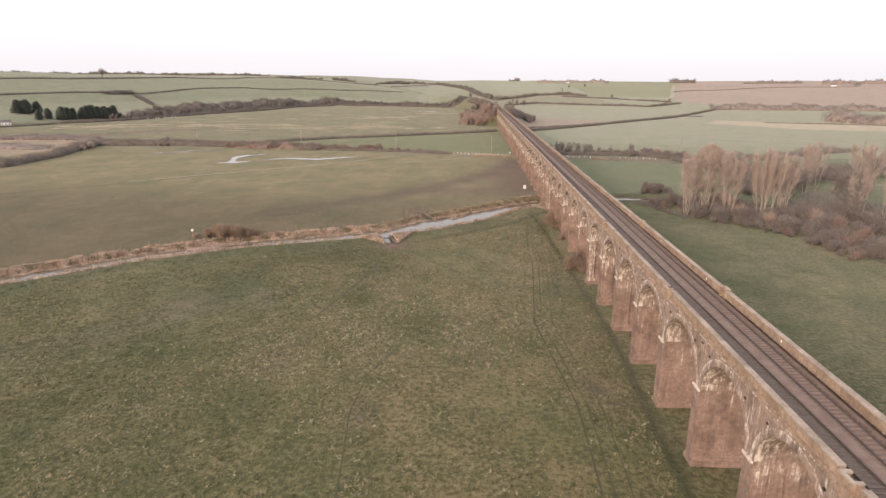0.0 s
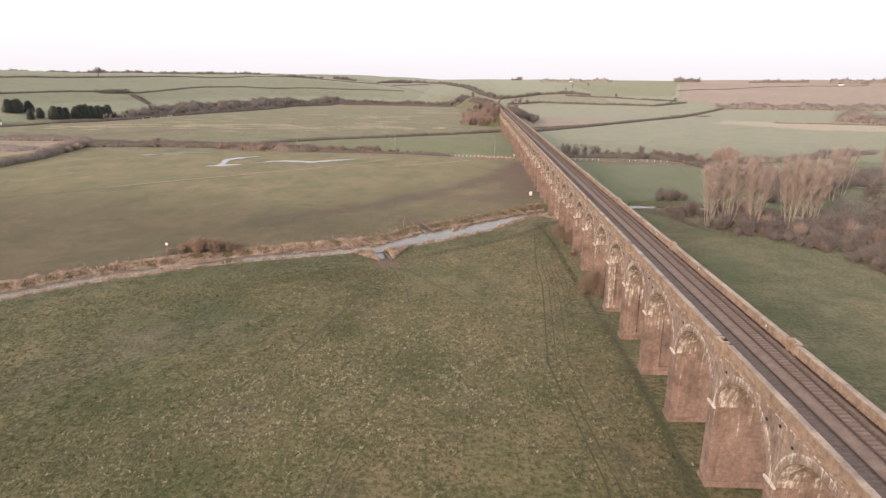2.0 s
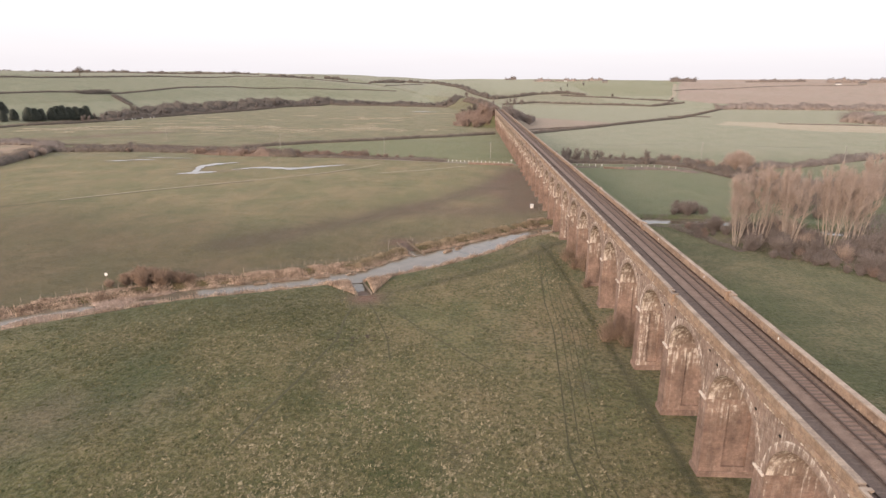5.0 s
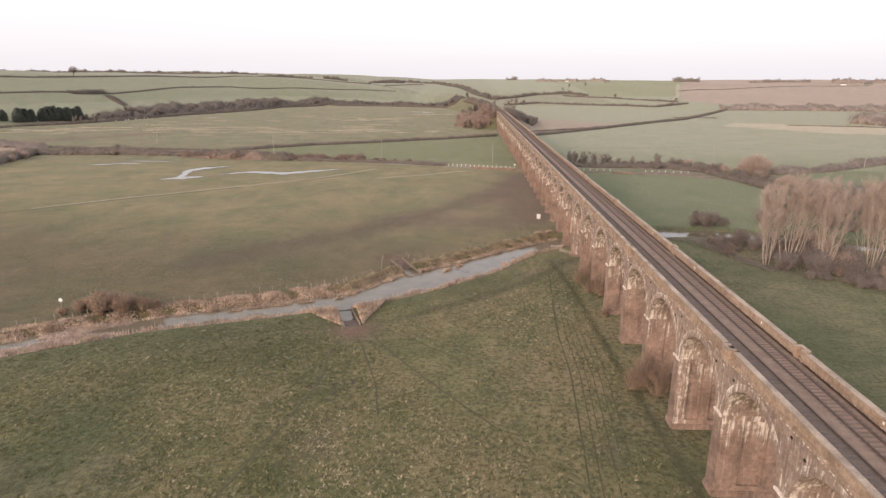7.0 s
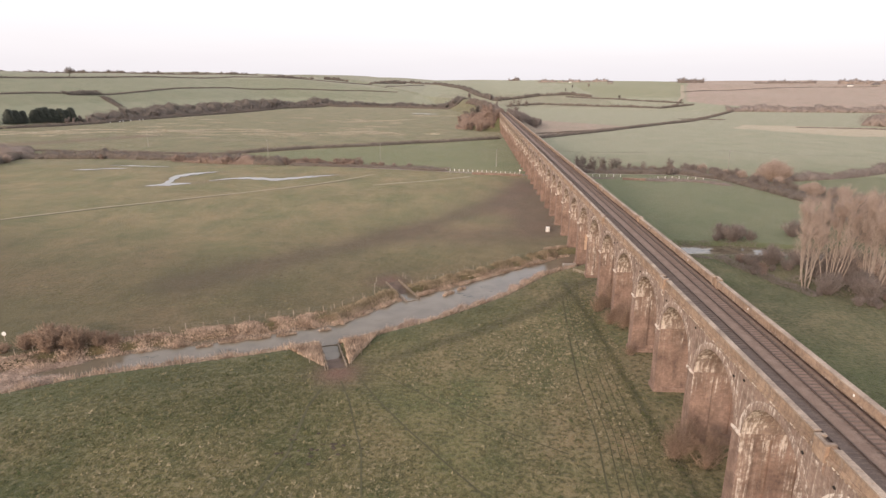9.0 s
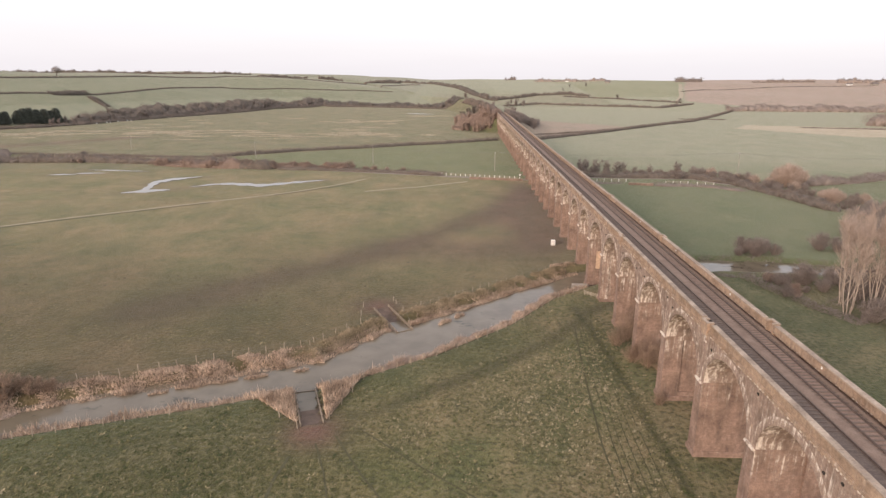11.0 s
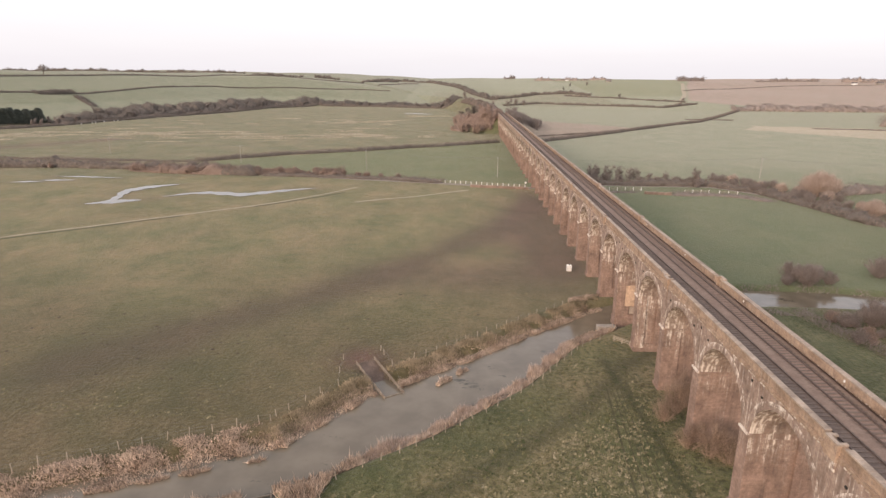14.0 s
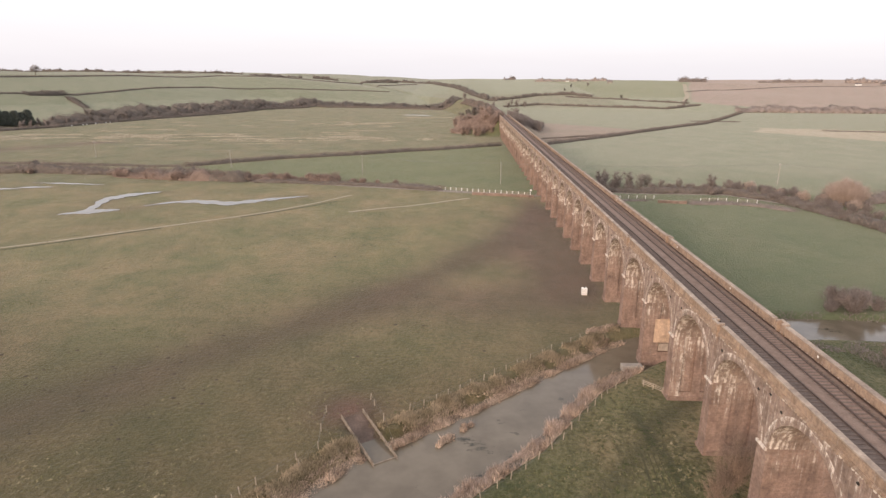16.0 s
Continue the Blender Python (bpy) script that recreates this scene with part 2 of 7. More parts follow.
M_BRAMBLE = plain_mat("bramble_stem", (0.235, 0.160, 0.112), (0.345, 0.245, 0.175), 0.5, by_island=0.35, bumps=0)
M_TWIG_TAN = plain_mat("tan_twig", (0.35, 0.265, 0.212), (0.46, 0.360, 0.295), 0.3, by_island=0.3, bumps=0)
M_POLE = plain_mat("pole_timber", (0.29, 0.265, 0.235), (0.40, 0.37, 0.33), 2.0)
M_STRAW = plain_mat("bleached_straw", (0.34, 0.295, 0.215), (0.48, 0.425, 0.32), 0.2, by_island=0.3, bumps=0)
M_BARK = plain_mat("pale_bark", (0.33, 0.265, 0.213), (0.49, 0.402, 0.332), 1.2)
M_BARK_DARK = plain_mat("dark_bark", (0.09, 0.07, 0.055), (0.16, 0.125, 0.10), 1.2)
# needles lightened, with distance haze put into the colour
M_CONIFER = plain_mat("hazed_conifer_needles", (0.060, 0.068, 0.056), (0.105, 0.114, 0.094), 0.5, by_island=0.35, bumps=0)
M_HEDGE = plain_mat("hedge_twigs", (0.150, 0.118, 0.098), (0.23, 0.182, 0.148), 0.15, by_island=0.35, bumps=0)
# darker than the twigs, to stand in for the shade deep inside a hedge
M_HEDGE_CORE = plain_mat("shaded_hedge_heart", (0.090, 0.075, 0.063), (0.145, 0.121, 0.101), 0.6)
M_TIMBER = plain_mat("weathered_timber", (0.27, 0.222, 0.170), (0.41, 0.345, 0.268), 2.0)
M_TIMBER_WET = plain_mat("wet_timber", (0.16, 0.125, 0.095), (0.29, 0.24, 0.185), 1.2)
M_WIRE = plain_mat("fence_wire", (0.20, 0.19, 0.18), (0.28, 0.27, 0.26), 2.0, 0.5, 0.7, bumps=0)
M_CONCRETE = plain_mat("concrete", (0.24, 0.21, 0.18), (0.36, 0.325, 0.28), 0.9)
M_MUD = plain_mat("trodden_mud", (0.088, 0.062, 0.048), (0.155, 0.110, 0.086), 0.5, bumps=0.6)
M_MOLE = plain_mat("turned_earth", (0.045, 0.036, 0.026), (0.085, 0.066, 0.048), 2.0, bumps=0.6)
M_WHITE = plain_mat("white_paint", (0.70, 0.68, 0.64), (0.82, 0.80, 0.77), 1.0, 0.6, bumps=0.1)
M_ROOF = plain_mat("slate_roof", (0.11, 0.095, 0.09), (0.17, 0.15, 0.14), 1.0)
M_WINDOW = plain_mat("dark_window", (0.03, 0.03, 0.035), (0.05, 0.05, 0.06), 1.0, 0.15, bumps=0)
M_ROAD = plain_mat("lane_asphalt", (0.20, 0.165, 0.14), (0.29, 0.245, 0.205), 0.5)
M_DARKHOLE = plain_mat("drain_shadow", (0.02, 0.018, 0.016), (0.035, 0.03, 0.026), 2.0)
M_TRACKLINE = plain_mat("worn_grass", (0.066, 0.063, 0.033), (0.098, 0.089, 0.048), 0.5, bumps=0.3)
M_PALEPATH = plain_mat("bleached_path", (0.28, 0.236, 0.168), (0.38, 0.325, 0.24), 0.4, bumps=0.3)


# ---------------------------------------------------------------- mesh helpers
def mesh_data(name, verts, faces, mat, smooth=False):
    me = bpy.data.meshes.new(name)
    me.from_pydata([tuple(v) for v in verts], [], [tuple(f) for f in faces])
    me.materials.append(mat)
    if smooth:
        me.polygons.foreach_set("use_smooth", [True] * len(me.polygons))
    me.update()
    return me


def tri_mesh(name, verts, tris, mat):
    """A mesh from numpy arrays of vertices (n, 3) and triangles (m, 3)."""
    me = bpy.data.meshes.new(name)
    verts, tris = np.asarray(verts, np.float32), np.asarray(tris, np.int32)
    me.vertices.add(len(verts))
    me.vertices.foreach_set("co", verts.ravel())
    me.loops.add(tris.size)
    me.loops.foreach_set("vertex_index", tris.ravel())
    me.polygons.add(len(tris))
    me.polygons.foreach_set("loop_start", np.arange(0, tris.size, 3, dtype=np.int32))
    me.materials.append(mat)
    me.update(calc_edges=True)
    return me


def child(name, data, parent, loc=(0, 0, 0), label="", kind=""):
    ob = new(name, data)
    ob.location = loc
    ob.parent = parent
    tagged(ob, label=label, kind=kind)
    return ob


def part(name, bm, material, parent, label=""):
    me = bpy.data.meshes.new(name)
    bm.normal_update()
    bm.to_mesh(me)
    bm.free()
    me.materials.append(material)
    return child(name, me, parent, label=label)


def empty_thing(name, loc, label, category, group="", kind=""):
    ob = new(name)
    ob.empty_display_size = 0.5
    ob.location = loc
    return tagged(ob, label, category, group, kind)


def box(bm, x0, x1, y0, y1, z0, z1, bevel=0.0):
    r = bmesh.ops.create_cube(bm, size=1.0)
    vs = r["verts"]
    for v in vs:
        v.co = Vector(((x0 + x1) / 2 + v.co.x * (x1 - x0), (y0 + y1) / 2 + v.co.y * (y1 - y0), (z0 + z1) / 2 + v.co.z * (z1 - z0)))
    if bevel:
        es = list({e for v in vs for e in v.link_edges})
        bmesh.ops.bevel(bm, geom=es, offset=bevel, segments=1, affect="EDGES")


def tube(bm, p0, p1, r0, r1, sides=6):
    p0, p1 = Vector(p0), Vector(p1)
    d = p1 - p0
    m = Matrix.Translation((p0 + p1) / 2) @ d.to_track_quat("Z", "Y").to_matrix().to_4x4()
    bmesh.ops.create_cone(bm, cap_ends=True, segments=sides, radius1=r0, radius2=r1, depth=d.length, matrix=m)


# ---------------------------------------------------------------- the lie of the land
RIVER = np.array([(-330, -60), (-250, 40), (-190, 92), (-144.5, 131.2), (-133.6, 141), (-121.9, 152.5), (-108, 161.5), (-95, 169.5), (-73, 178.4),
                  (-53, 187), (-41.3, 198.9), (-27.1, 212.0), (-14.5, 226.6), (0.2, 239.3), (8, 243), (22, 248.3), (36, 251.6), (55, 250.8),
                  (72, 247.2), (100, 232), (125, 212), (170, 195), (300, 170), (600, 60)], float)
RIVER_W = np.array([4.3, 4.3, 4.3, 4.3, 4.3, 4.2, 4.2, 4.0, 4.6, 4.8, 7.2, 6.5, 4.4, 4.4, 4.4, 4.8, 5.0, 5.0, 4.8, 4.4, 4.0, 4, 4, 4], float)
WATER_Z = -1.2
HILL = np.array([(-1500, -900), (-900, 60), (-530, 625), (-455, 800), (-415, 925), (-375, 1060), (-345, 1200), (-230, 1268), (-60, 1195), (140, 1140),
                 (420, 1130), (800, 1080), (1500, 900), (3800, 500)], float)
VALLEY_X = 4.2      # the railway's centre line


def poly_dist(P, x, y, w=None):
    """Distance to a polyline, the side (positive to the left of its run), and w carried along it."""
    best = np.full(x.shape, 1e9)
    side, carry = np.zeros(x.shape), np.zeros(x.shape)
    for i in range(len(P) - 1):
        a, b = P[i], P[i + 1]
        d = b - a
        t = np.clip(((x - a[0]) * d[0] + (y - a[1]) * d[1]) / (d @ d), 0, 1)
        ex, ey = x - a[0] - t * d[0], y - a[1] - t * d[1]
        dist = np.hypot(ex, ey)
        near = dist < best
        best = np.where(near, dist, best)
        side = np.where(near, np.sign(d[0] * ey - d[1] * ex), side)
        if w is not None:
            carry = np.where(near, w[i] + t * (w[i + 1] - w[i]), carry)
    return best, side, carry


def smooth(a, b, v):
    t = np.clip((v - a) / (b - a), 0, 1)
    return t * t * (3 - 2 * t)


def waves(x, y):
    """Gentle undulation, about 1 high."""
    return (np.sin(x * 0.011 + 1.3 * np.sin(y * 0.007)) + np.sin(y * 0.013 + 1.7 * np.sin(x * 0.005 + 2)) + 0.6 * np.sin(x * 0.031 + y * 0.027)) / 2.6


def rail_x(y):
    """The line of the railway: straight over the viaduct, then bending west into the hill."""
    return VALLEY_X - np.maximum(0, y - 860) ** 2 / 2600.0


DOCKS = (((-47.9, 213.7), (-42.0, 204.6), 3.4), ((-51.7, 168.6), (-55.7, 180.0), 3.2))   # field end, river end, width


def dock_coords(d, x, y):
    (ax, ay), (bx, by), w = d
    L = math.hypot(bx - ax, by - ay)
    ux, uy = (bx - ax) / L, (by - ay) / L
    s = ((x - ax) * ux + (y - ay) * uy)
    r = (x - ax) * uy - (y - ay) * ux
    return s, r, L, w


def terrain(x, y):
    x, y = np.asarray(x, float), np.asarray(y, float)
    d, side, _ = poly_dist(HILL, x, y)
    up = np.where(side > 0, d, 0.0)
    left = np.interp(up, [0, 60, 130, 250, 450, 800, 1500, 3000], [0, 15, 32, 52, 61, 68, 71, 72])
    mid = np.interp(up, [0, 300, 700, 1300, 3000], [0, 17, 37, 52, 56])
    right = np.interp(up, [0, 370, 600, 800, 3000], [0, 28, 45, 51, 49])
    wl_ = 1 - smooth(-470, -40, x)
    wr_ = smooth(150, 480, x)
    z = left * wl_ + right * wr_ + mid * (1 - wl_ - wr_)
    z = z + waves(x * 0.6, y * 0.6) * np.clip(up / 400, 0, 1) * 5.0
    z = z + 0.12 * waves(x * 5, y * 5) * np.clip((y + 200) / 100, 0, 1)
    z = z - 9.0 * np.exp(-((x + 340) / 190) ** 2) * smooth(1430, 1750, y)
    # railway embankment beyond the last arch
    e = np.abs(x - rail_x(y))
    bank_h = 16.9 * smooth(664, 700, y)
    ridge = bank_h - np.maximum(0, e - 5.2) * 0.55
    cut = np.where(e < 5.2, 16.9, 16.9 + (e - 5.2) * 0.6)
    z = np.where((y > 664), np.maximum(z, ridge), z)
    z = np.where((y > 760), np.minimum(z, np.maximum(cut, -50)), z)
    # river channel and the watering bays cut into its banks
    rd, _, rw = poly_dist(RIVER, x, y, RIVER_W)
    bed = -2.3 + 2.3 * smooth(-0.6, 2.6, rd - rw)
    z = np.where(rd < rw + 3, np.minimum(z, bed), z)
    for dk in DOCKS:
        s, r, L, w = dock_coords(dk, x, y)
        inside = (np.abs(r) < w / 2 + 0.3) & (s > 0) & (s < L + 1)
        z = np.where(inside, np.minimum(z, -1.75 * np.clip(s / (0.72 * L), 0, 1)), z)
    return z


def gz(x, y):
    return float(terrain(np.array([x]), np.array([y]))[0])


def steps(*runs):
    out = []
    for a, b, s in runs:
        n = max(1, int(round((b - a) / s)))
        out += [a + (b - a) * i / n for i in range(n)]
    out.append(runs[-1][1])
    return np.array(out)


def in_poly(P, x, y):
    ins = np.zeros(x.shape, bool)
    n = len(P)
    for i in range(n):
        x0, y0 = P[i]
        x1, y1 = P[(i + 1) % n]
        c = ((y0 > y) != (y1 > y)) & (x < (x1 - x0) * (y - y0) / (y1 - y0 + 1e-12) + x0)
        ins ^= c
    return ins


LANE = np.array([(-420, 330), (-300, 452), (-170, 434), (-100, 415), (-47, 402), (-1, 390), (33, 400), (84, 398), (104, 372), (112, 330), (160, 290), (400, 240)], float)
HEDGE_W = [(-293, 316), (-297, 370), (-314, 440), (-258, 446), (-207, 440), (-165, 429), (-136, 420)]
HEDGE_2 = [(-192, 470), (-145, 510), (-99, 533), (-73, 552), (-48, 566), (-2, 598)]
HEDGE_E2 = [(14, 590), (38, 612), (118, 703), (203, 806), (252, 858), (330, 985), (415, 1130)]


PATHS = ([(-52.8, 161), (-53.4, 156), (-53, 144), (-56, 128), (-60, 110)], [(-47.8, 166), (-43, 158), (-37.9, 150.7), (-31.3, 142.1), (-24, 133)],
         [(-50.1, 164), (-47.6, 158), (-46, 153), (-43.4, 145), (-41.8, 136)], [(-45, 168), (-36, 160), (-26, 152), (-16, 146)],
         [(-41, 97), (-45, 86), (-45.6, 74), (-44, 60), (-42.6, 44)])
WHEEL_LINE = [(-8, 206), (-10, 184), (-11.3, 166), (-11.5, 150), (-13.4, 128), (-15, 110), (-13.6, 96), (-11.8, 78), (-12.3, 55), (-13.5, 25)]
POOL_LINES = ([(-180, 344), (-174, 348), (-168, 351), (-162, 353)], [(-173, 350), (-176, 362), (-179, 372), (-176, 381), (-170, 387), (-164, 391)],
              [(-157, 361), (-149, 369), (-141, 371), (-125, 367), (-110, 378), (-98, 385)], [(-246, 392), (-240, 394), (-232, 395)],
              [(-236, 398), (-228, 399), (-220, 400)], [(-238, 411), (-222, 410), (-200, 407)])
SWATH = np.array([(2, 360), (-11, 331), (-23, 306), (-43, 274), (-54, 258), (-67, 243), (-80, 230), (-88, 220), (-99, 210)], float)


def field_colours(x, y, z):
    """Base colour of the sward, with haze painted into the far fields, and how tussocky it is."""
    n = x.size
    col = np.empty((n, 4))
    col[:] = (0.112, 0.106, 0.052, 0.55)

    def put(mask, c):
        col[mask] = c
    rd, side, rw = poly_dist(RIVER, x, y, RIVER_W)
    north = side > 0
    west = x < 4.2
    put(west & north & (y < 460), (0.112, 0.089, 0.050, 0.34))
    g = (smooth(190, 305, y + 18 * waves(x * 4, y * 4)) * (west & north & (y < 460)))[:, None]
    col = col * (1 - g) + np.array((0.188, 0.162, 0.094, 0.42)) * g
    put(west & ~north, (0.130, 0.114, 0.059, 0.80))
    g = (smooth(-35, -95, x + 14 * waves(x * 5, y * 5)) * (west & ~north))[:, None]
    col = col * (1 - g) + np.array((0.112, 0.104, 0.052, 0.74)) * g
    g = (smooth(-52, -16, x + 10 * waves(x * 6, y * 6)) * smooth(60, 125, y) * (west & ~north))[:, None] * 0.75
    col = col * (1 - g) + np.array((0.172, 0.144, 0.090, 0.88)) * g
    # damper green swath across the field
    sw, _, _ = poly_dist(np.array([(-93, 60), (-90, 85), (-88, 100), (-84, 114), (-85, 130), (-80, 150)], float), x, y)
    g = (np.exp(-((sw + 2.0 * waves(x * 8, y * 8)) / 4.5) ** 2) * (west & ~north))[:, None] * 0.7
    for px, py, pr in ((-38, 108, 6.0), (-54, 124, 5.0), (-53, 147, 6.0), (-74, 118, 5.0), (-62, 74, 6.0)):
        g = np.maximum(g, (np.exp(-(((x - px) / pr) ** 2 + ((y - py) / (1.4 * pr)) ** 2)) * (west & ~north))[:, None] * 0.65)
    col = col * (1 - g) + np.array((0.072, 0.082, 0.034, 0.40)) * g
    for px, py, pr in ((-49, 129, 3.2), (-27, 96, 4.0), (-29, 110, 2.6), (-7, 83, 3.2), (-44, 74, 2.6), (-5.5, 99, 2.2), (-10, 129, 2.6), (-62, 92, 4.5), (-90, 118, 5.0)):
        g = (np.exp(-(((x - px) / pr) ** 2 + ((y - py) / (1.5 * pr)) ** 2)) * (west & ~north))[:, None] * 0.7
        col = col * (1 - g) + np.array((0.135, 0.104, 0.078, 0.35)) * g
    sw, _, _ = poly_dist(np.array([(-118, 86), (-101, 97), (-92, 108), (-84, 117), (-74, 122)], float), x, y)
    g = (np.exp(-((sw + 2.0 * waves(x * 9, y * 9)) / 6.0) ** 2) * (west & ~north))[:, None] * 0.6
    col = col * (1 - g) + np.array((0.112, 0.098, 0.066, 0.55)) * g
    put(~west & ~north, (0.118, 0.115, 0.066, 0.60))
    put(~west & north & (y < 400), (0.122, 0.138, 0.078, 0.10))
    # fields beyond the lane grow paler with distance, haze put into their colour
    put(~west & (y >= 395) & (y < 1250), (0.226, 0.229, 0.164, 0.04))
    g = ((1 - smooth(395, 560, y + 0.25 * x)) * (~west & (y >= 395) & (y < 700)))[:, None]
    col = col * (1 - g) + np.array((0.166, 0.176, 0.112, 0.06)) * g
    put(west & (y >= 415) & (y < 1300), (0.165, 0.152, 0.096, 0.45))
    fan, _, _ = poly_dist(np.array([(-395, 500), (-362, 536), (-334, 574), (-318, 600)], float), x, y)
    g = (np.exp(-((fan + 4 * waves(x * 3, y * 3)) / 16.0) ** 2) * (west & (y > 470)))[:, None] * 0.85
    col = col * (1 - g) + np.array((0.135, 0.094, 0.072, 0.3)) * g
    # green paddock between the lane and the next hedge
    put(in_poly([(-192, 466), (-136, 425), (-47, 404), (4, 392), (4, 604), (-48, 570), (-99, 536)], x, y), (0.135, 0.148, 0.078, 0.10))
    # strip of greener grass by the bank
    g = (smooth(15, 6, rd - rw + 3 * waves(x * 9, y * 9)) * (west & ~north) * smooth(-6, -22, x))[:, None] * 0.75
    col = col * (1 - g) + np.array((0.080, 0.086, 0.042, 0.35)) * g
    g = (np.exp(-((rd - rw - 12.5) / 2.0) ** 2) * (west & ~north) * smooth(-52, -40, x))[:, None] * 0.8
    col = col * (1 - g) + np.array((0.068, 0.066, 0.034, 0.05)) * g
    # reed-coloured rough ground to the west
    put(in_poly([(-700, 340), (-330, 366), (-318, 436), (-351, 486), (-430, 486), (-800, 520)], x, y), (0.290, 0.218, 0.172, 0.3))
    # hill fields, painted paler and greyer to stand in for haze
    d, hs, _ = poly_dist(HILL, x, y)
    up = np.where(hs > 0, d, 0)
    hill = up > 6
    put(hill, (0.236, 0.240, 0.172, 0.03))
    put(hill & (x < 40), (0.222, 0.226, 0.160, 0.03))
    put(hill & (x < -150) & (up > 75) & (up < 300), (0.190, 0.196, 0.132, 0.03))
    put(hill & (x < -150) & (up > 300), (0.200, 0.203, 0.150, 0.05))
    put(hill & (x > np.interp(y, [1150, 1240, 1291, 1342, 1414, 1496, 1629, 1716, 1819], [520, 420, 396, 408, 434, 462, 506, 538, 572])) & (y > 1150), (0.290, 0.222, 0.190, 0.08))
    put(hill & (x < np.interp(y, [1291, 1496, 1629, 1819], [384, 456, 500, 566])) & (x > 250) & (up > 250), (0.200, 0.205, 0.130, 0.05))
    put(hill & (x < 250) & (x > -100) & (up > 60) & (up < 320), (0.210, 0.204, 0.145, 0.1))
    # ploughed wedge east of the last arches, and a stubble strip
    put(in_poly([(48, 640), (122, 712), (150, 760), (62, 860), (16, 800), (16, 640)], x, y), (0.262, 0.206, 0.170, 0.1))
    put(in_poly([(255, 745), (325, 650), (900, 520), (900, 620), (400, 765), (290, 800)], x, y), (0.350, 0.298, 0.228, 0.1))
    g = (np.exp(-(((x + 68) / 17) ** 2 + ((y - 159) / 9) ** 2)) * (west & (rd > rw)))[:, None] * 0.75
    col = col * (1 - g * (~north)[:, None]) + np.array((0.058, 0.062, 0.029, 0.45)) * g * (~north)[:, None]
    # mud where stock gathers beside the piers, and at the watering bays
    band, _, _ = poly_dist(SWATH, x, y)
    g = (np.exp(-((band + 2.5 * waves(x * 9, y * 9)) / 8.0) ** 2) * (west & north))[:, None] * 0.8
    col = col * (1 - g) + np.array((0.074, 0.062, 0.036, 0.06)) * g
    mud = np.exp(-(((x + 9) / 13) ** 2 + ((y - 305) / 48) ** 2)) + 0.7 * np.exp(-(((x + 30) / 26) ** 2 + ((y - 262) / 13) ** 2)) + 0.25 * np.exp(-(band / 7.0) ** 2)
    red = np.zeros(n)
    for (ax, ay), (bx, by), w in DOCKS:
        ux, uy = ax - bx, ay - by
        L = math.hypot(ux, uy)
        mx, my = ax + ux / L * 1.8, ay + uy / L * 1.8
        red = np.maximum(red, np.exp(-((x - mx) ** 2 + (y - my) ** 2) / 11))
        mud = mud + 0.9 * np.exp(-((x - mx) ** 2 + (y - my) ** 2) / 26)
    mud = mud + 0.8 * np.exp(-((x + 4) / 6.0) ** 2) * smooth(255, 275, y) * smooth(392, 375, y)
    mud = np.clip(mud * west, 0, 1)[:, None] * 0.85
    col = col * (1 - mud) + np.array((0.118, 0.077, 0.061, 0.14)) * mud
    red = red[:, None] * 0.9
    col = col * (1 - red) + np.array((0.150, 0.084, 0.068, 0.15)) * red
    # narrow dark green strip running beside the piers
    pier_strip, _, _ = poly_dist(np.array([(-6.5, 216), (-5, 203), (-4, 189), (-3.2, 162), (-1.6, 130), (-0.9, 108), (-1.3, 85), (-2.0, 62), (-2.6, 30)], float), x, y)
    pier_strip = (np.exp(-(pier_strip / 0.85) ** 2) * 0.85)[:, None]
    col = col * (1 - pier_strip) + np.array((0.050, 0.054, 0.026, 0.05)) * pier_strip
    for pts_ in POOL_LINES:
        pd, _, _ = poly_dist(np.array(pts_, float), x, y)
        g = (np.exp(-(pd / 5.5) ** 2) * (0.75 + 0.25 * waves(x * 14, y * 14)))[:, None] * 0.6
        col = col * (1 - g) + np.array((0.150, 0.116, 0.080, 0.3)) * g
    # bare earth on the river bed and bay ramps
    bed = (np.clip(1 - (rd - rw + 0.8) / 2.0, 0, 1))[:, None]
    col = col * (1 - bed) + np.array((0.125, 0.092, 0.064, 0.1)) * bed
    for dk in DOCKS:
        s, r, L, w = dock_coords(dk, x, y)
        ins = (np.abs(r) < w / 2 + 0.2) & (s > -0.3) & (s < L)
        col[ins] = (0.13, 0.094, 0.072, 0.0)
    return col


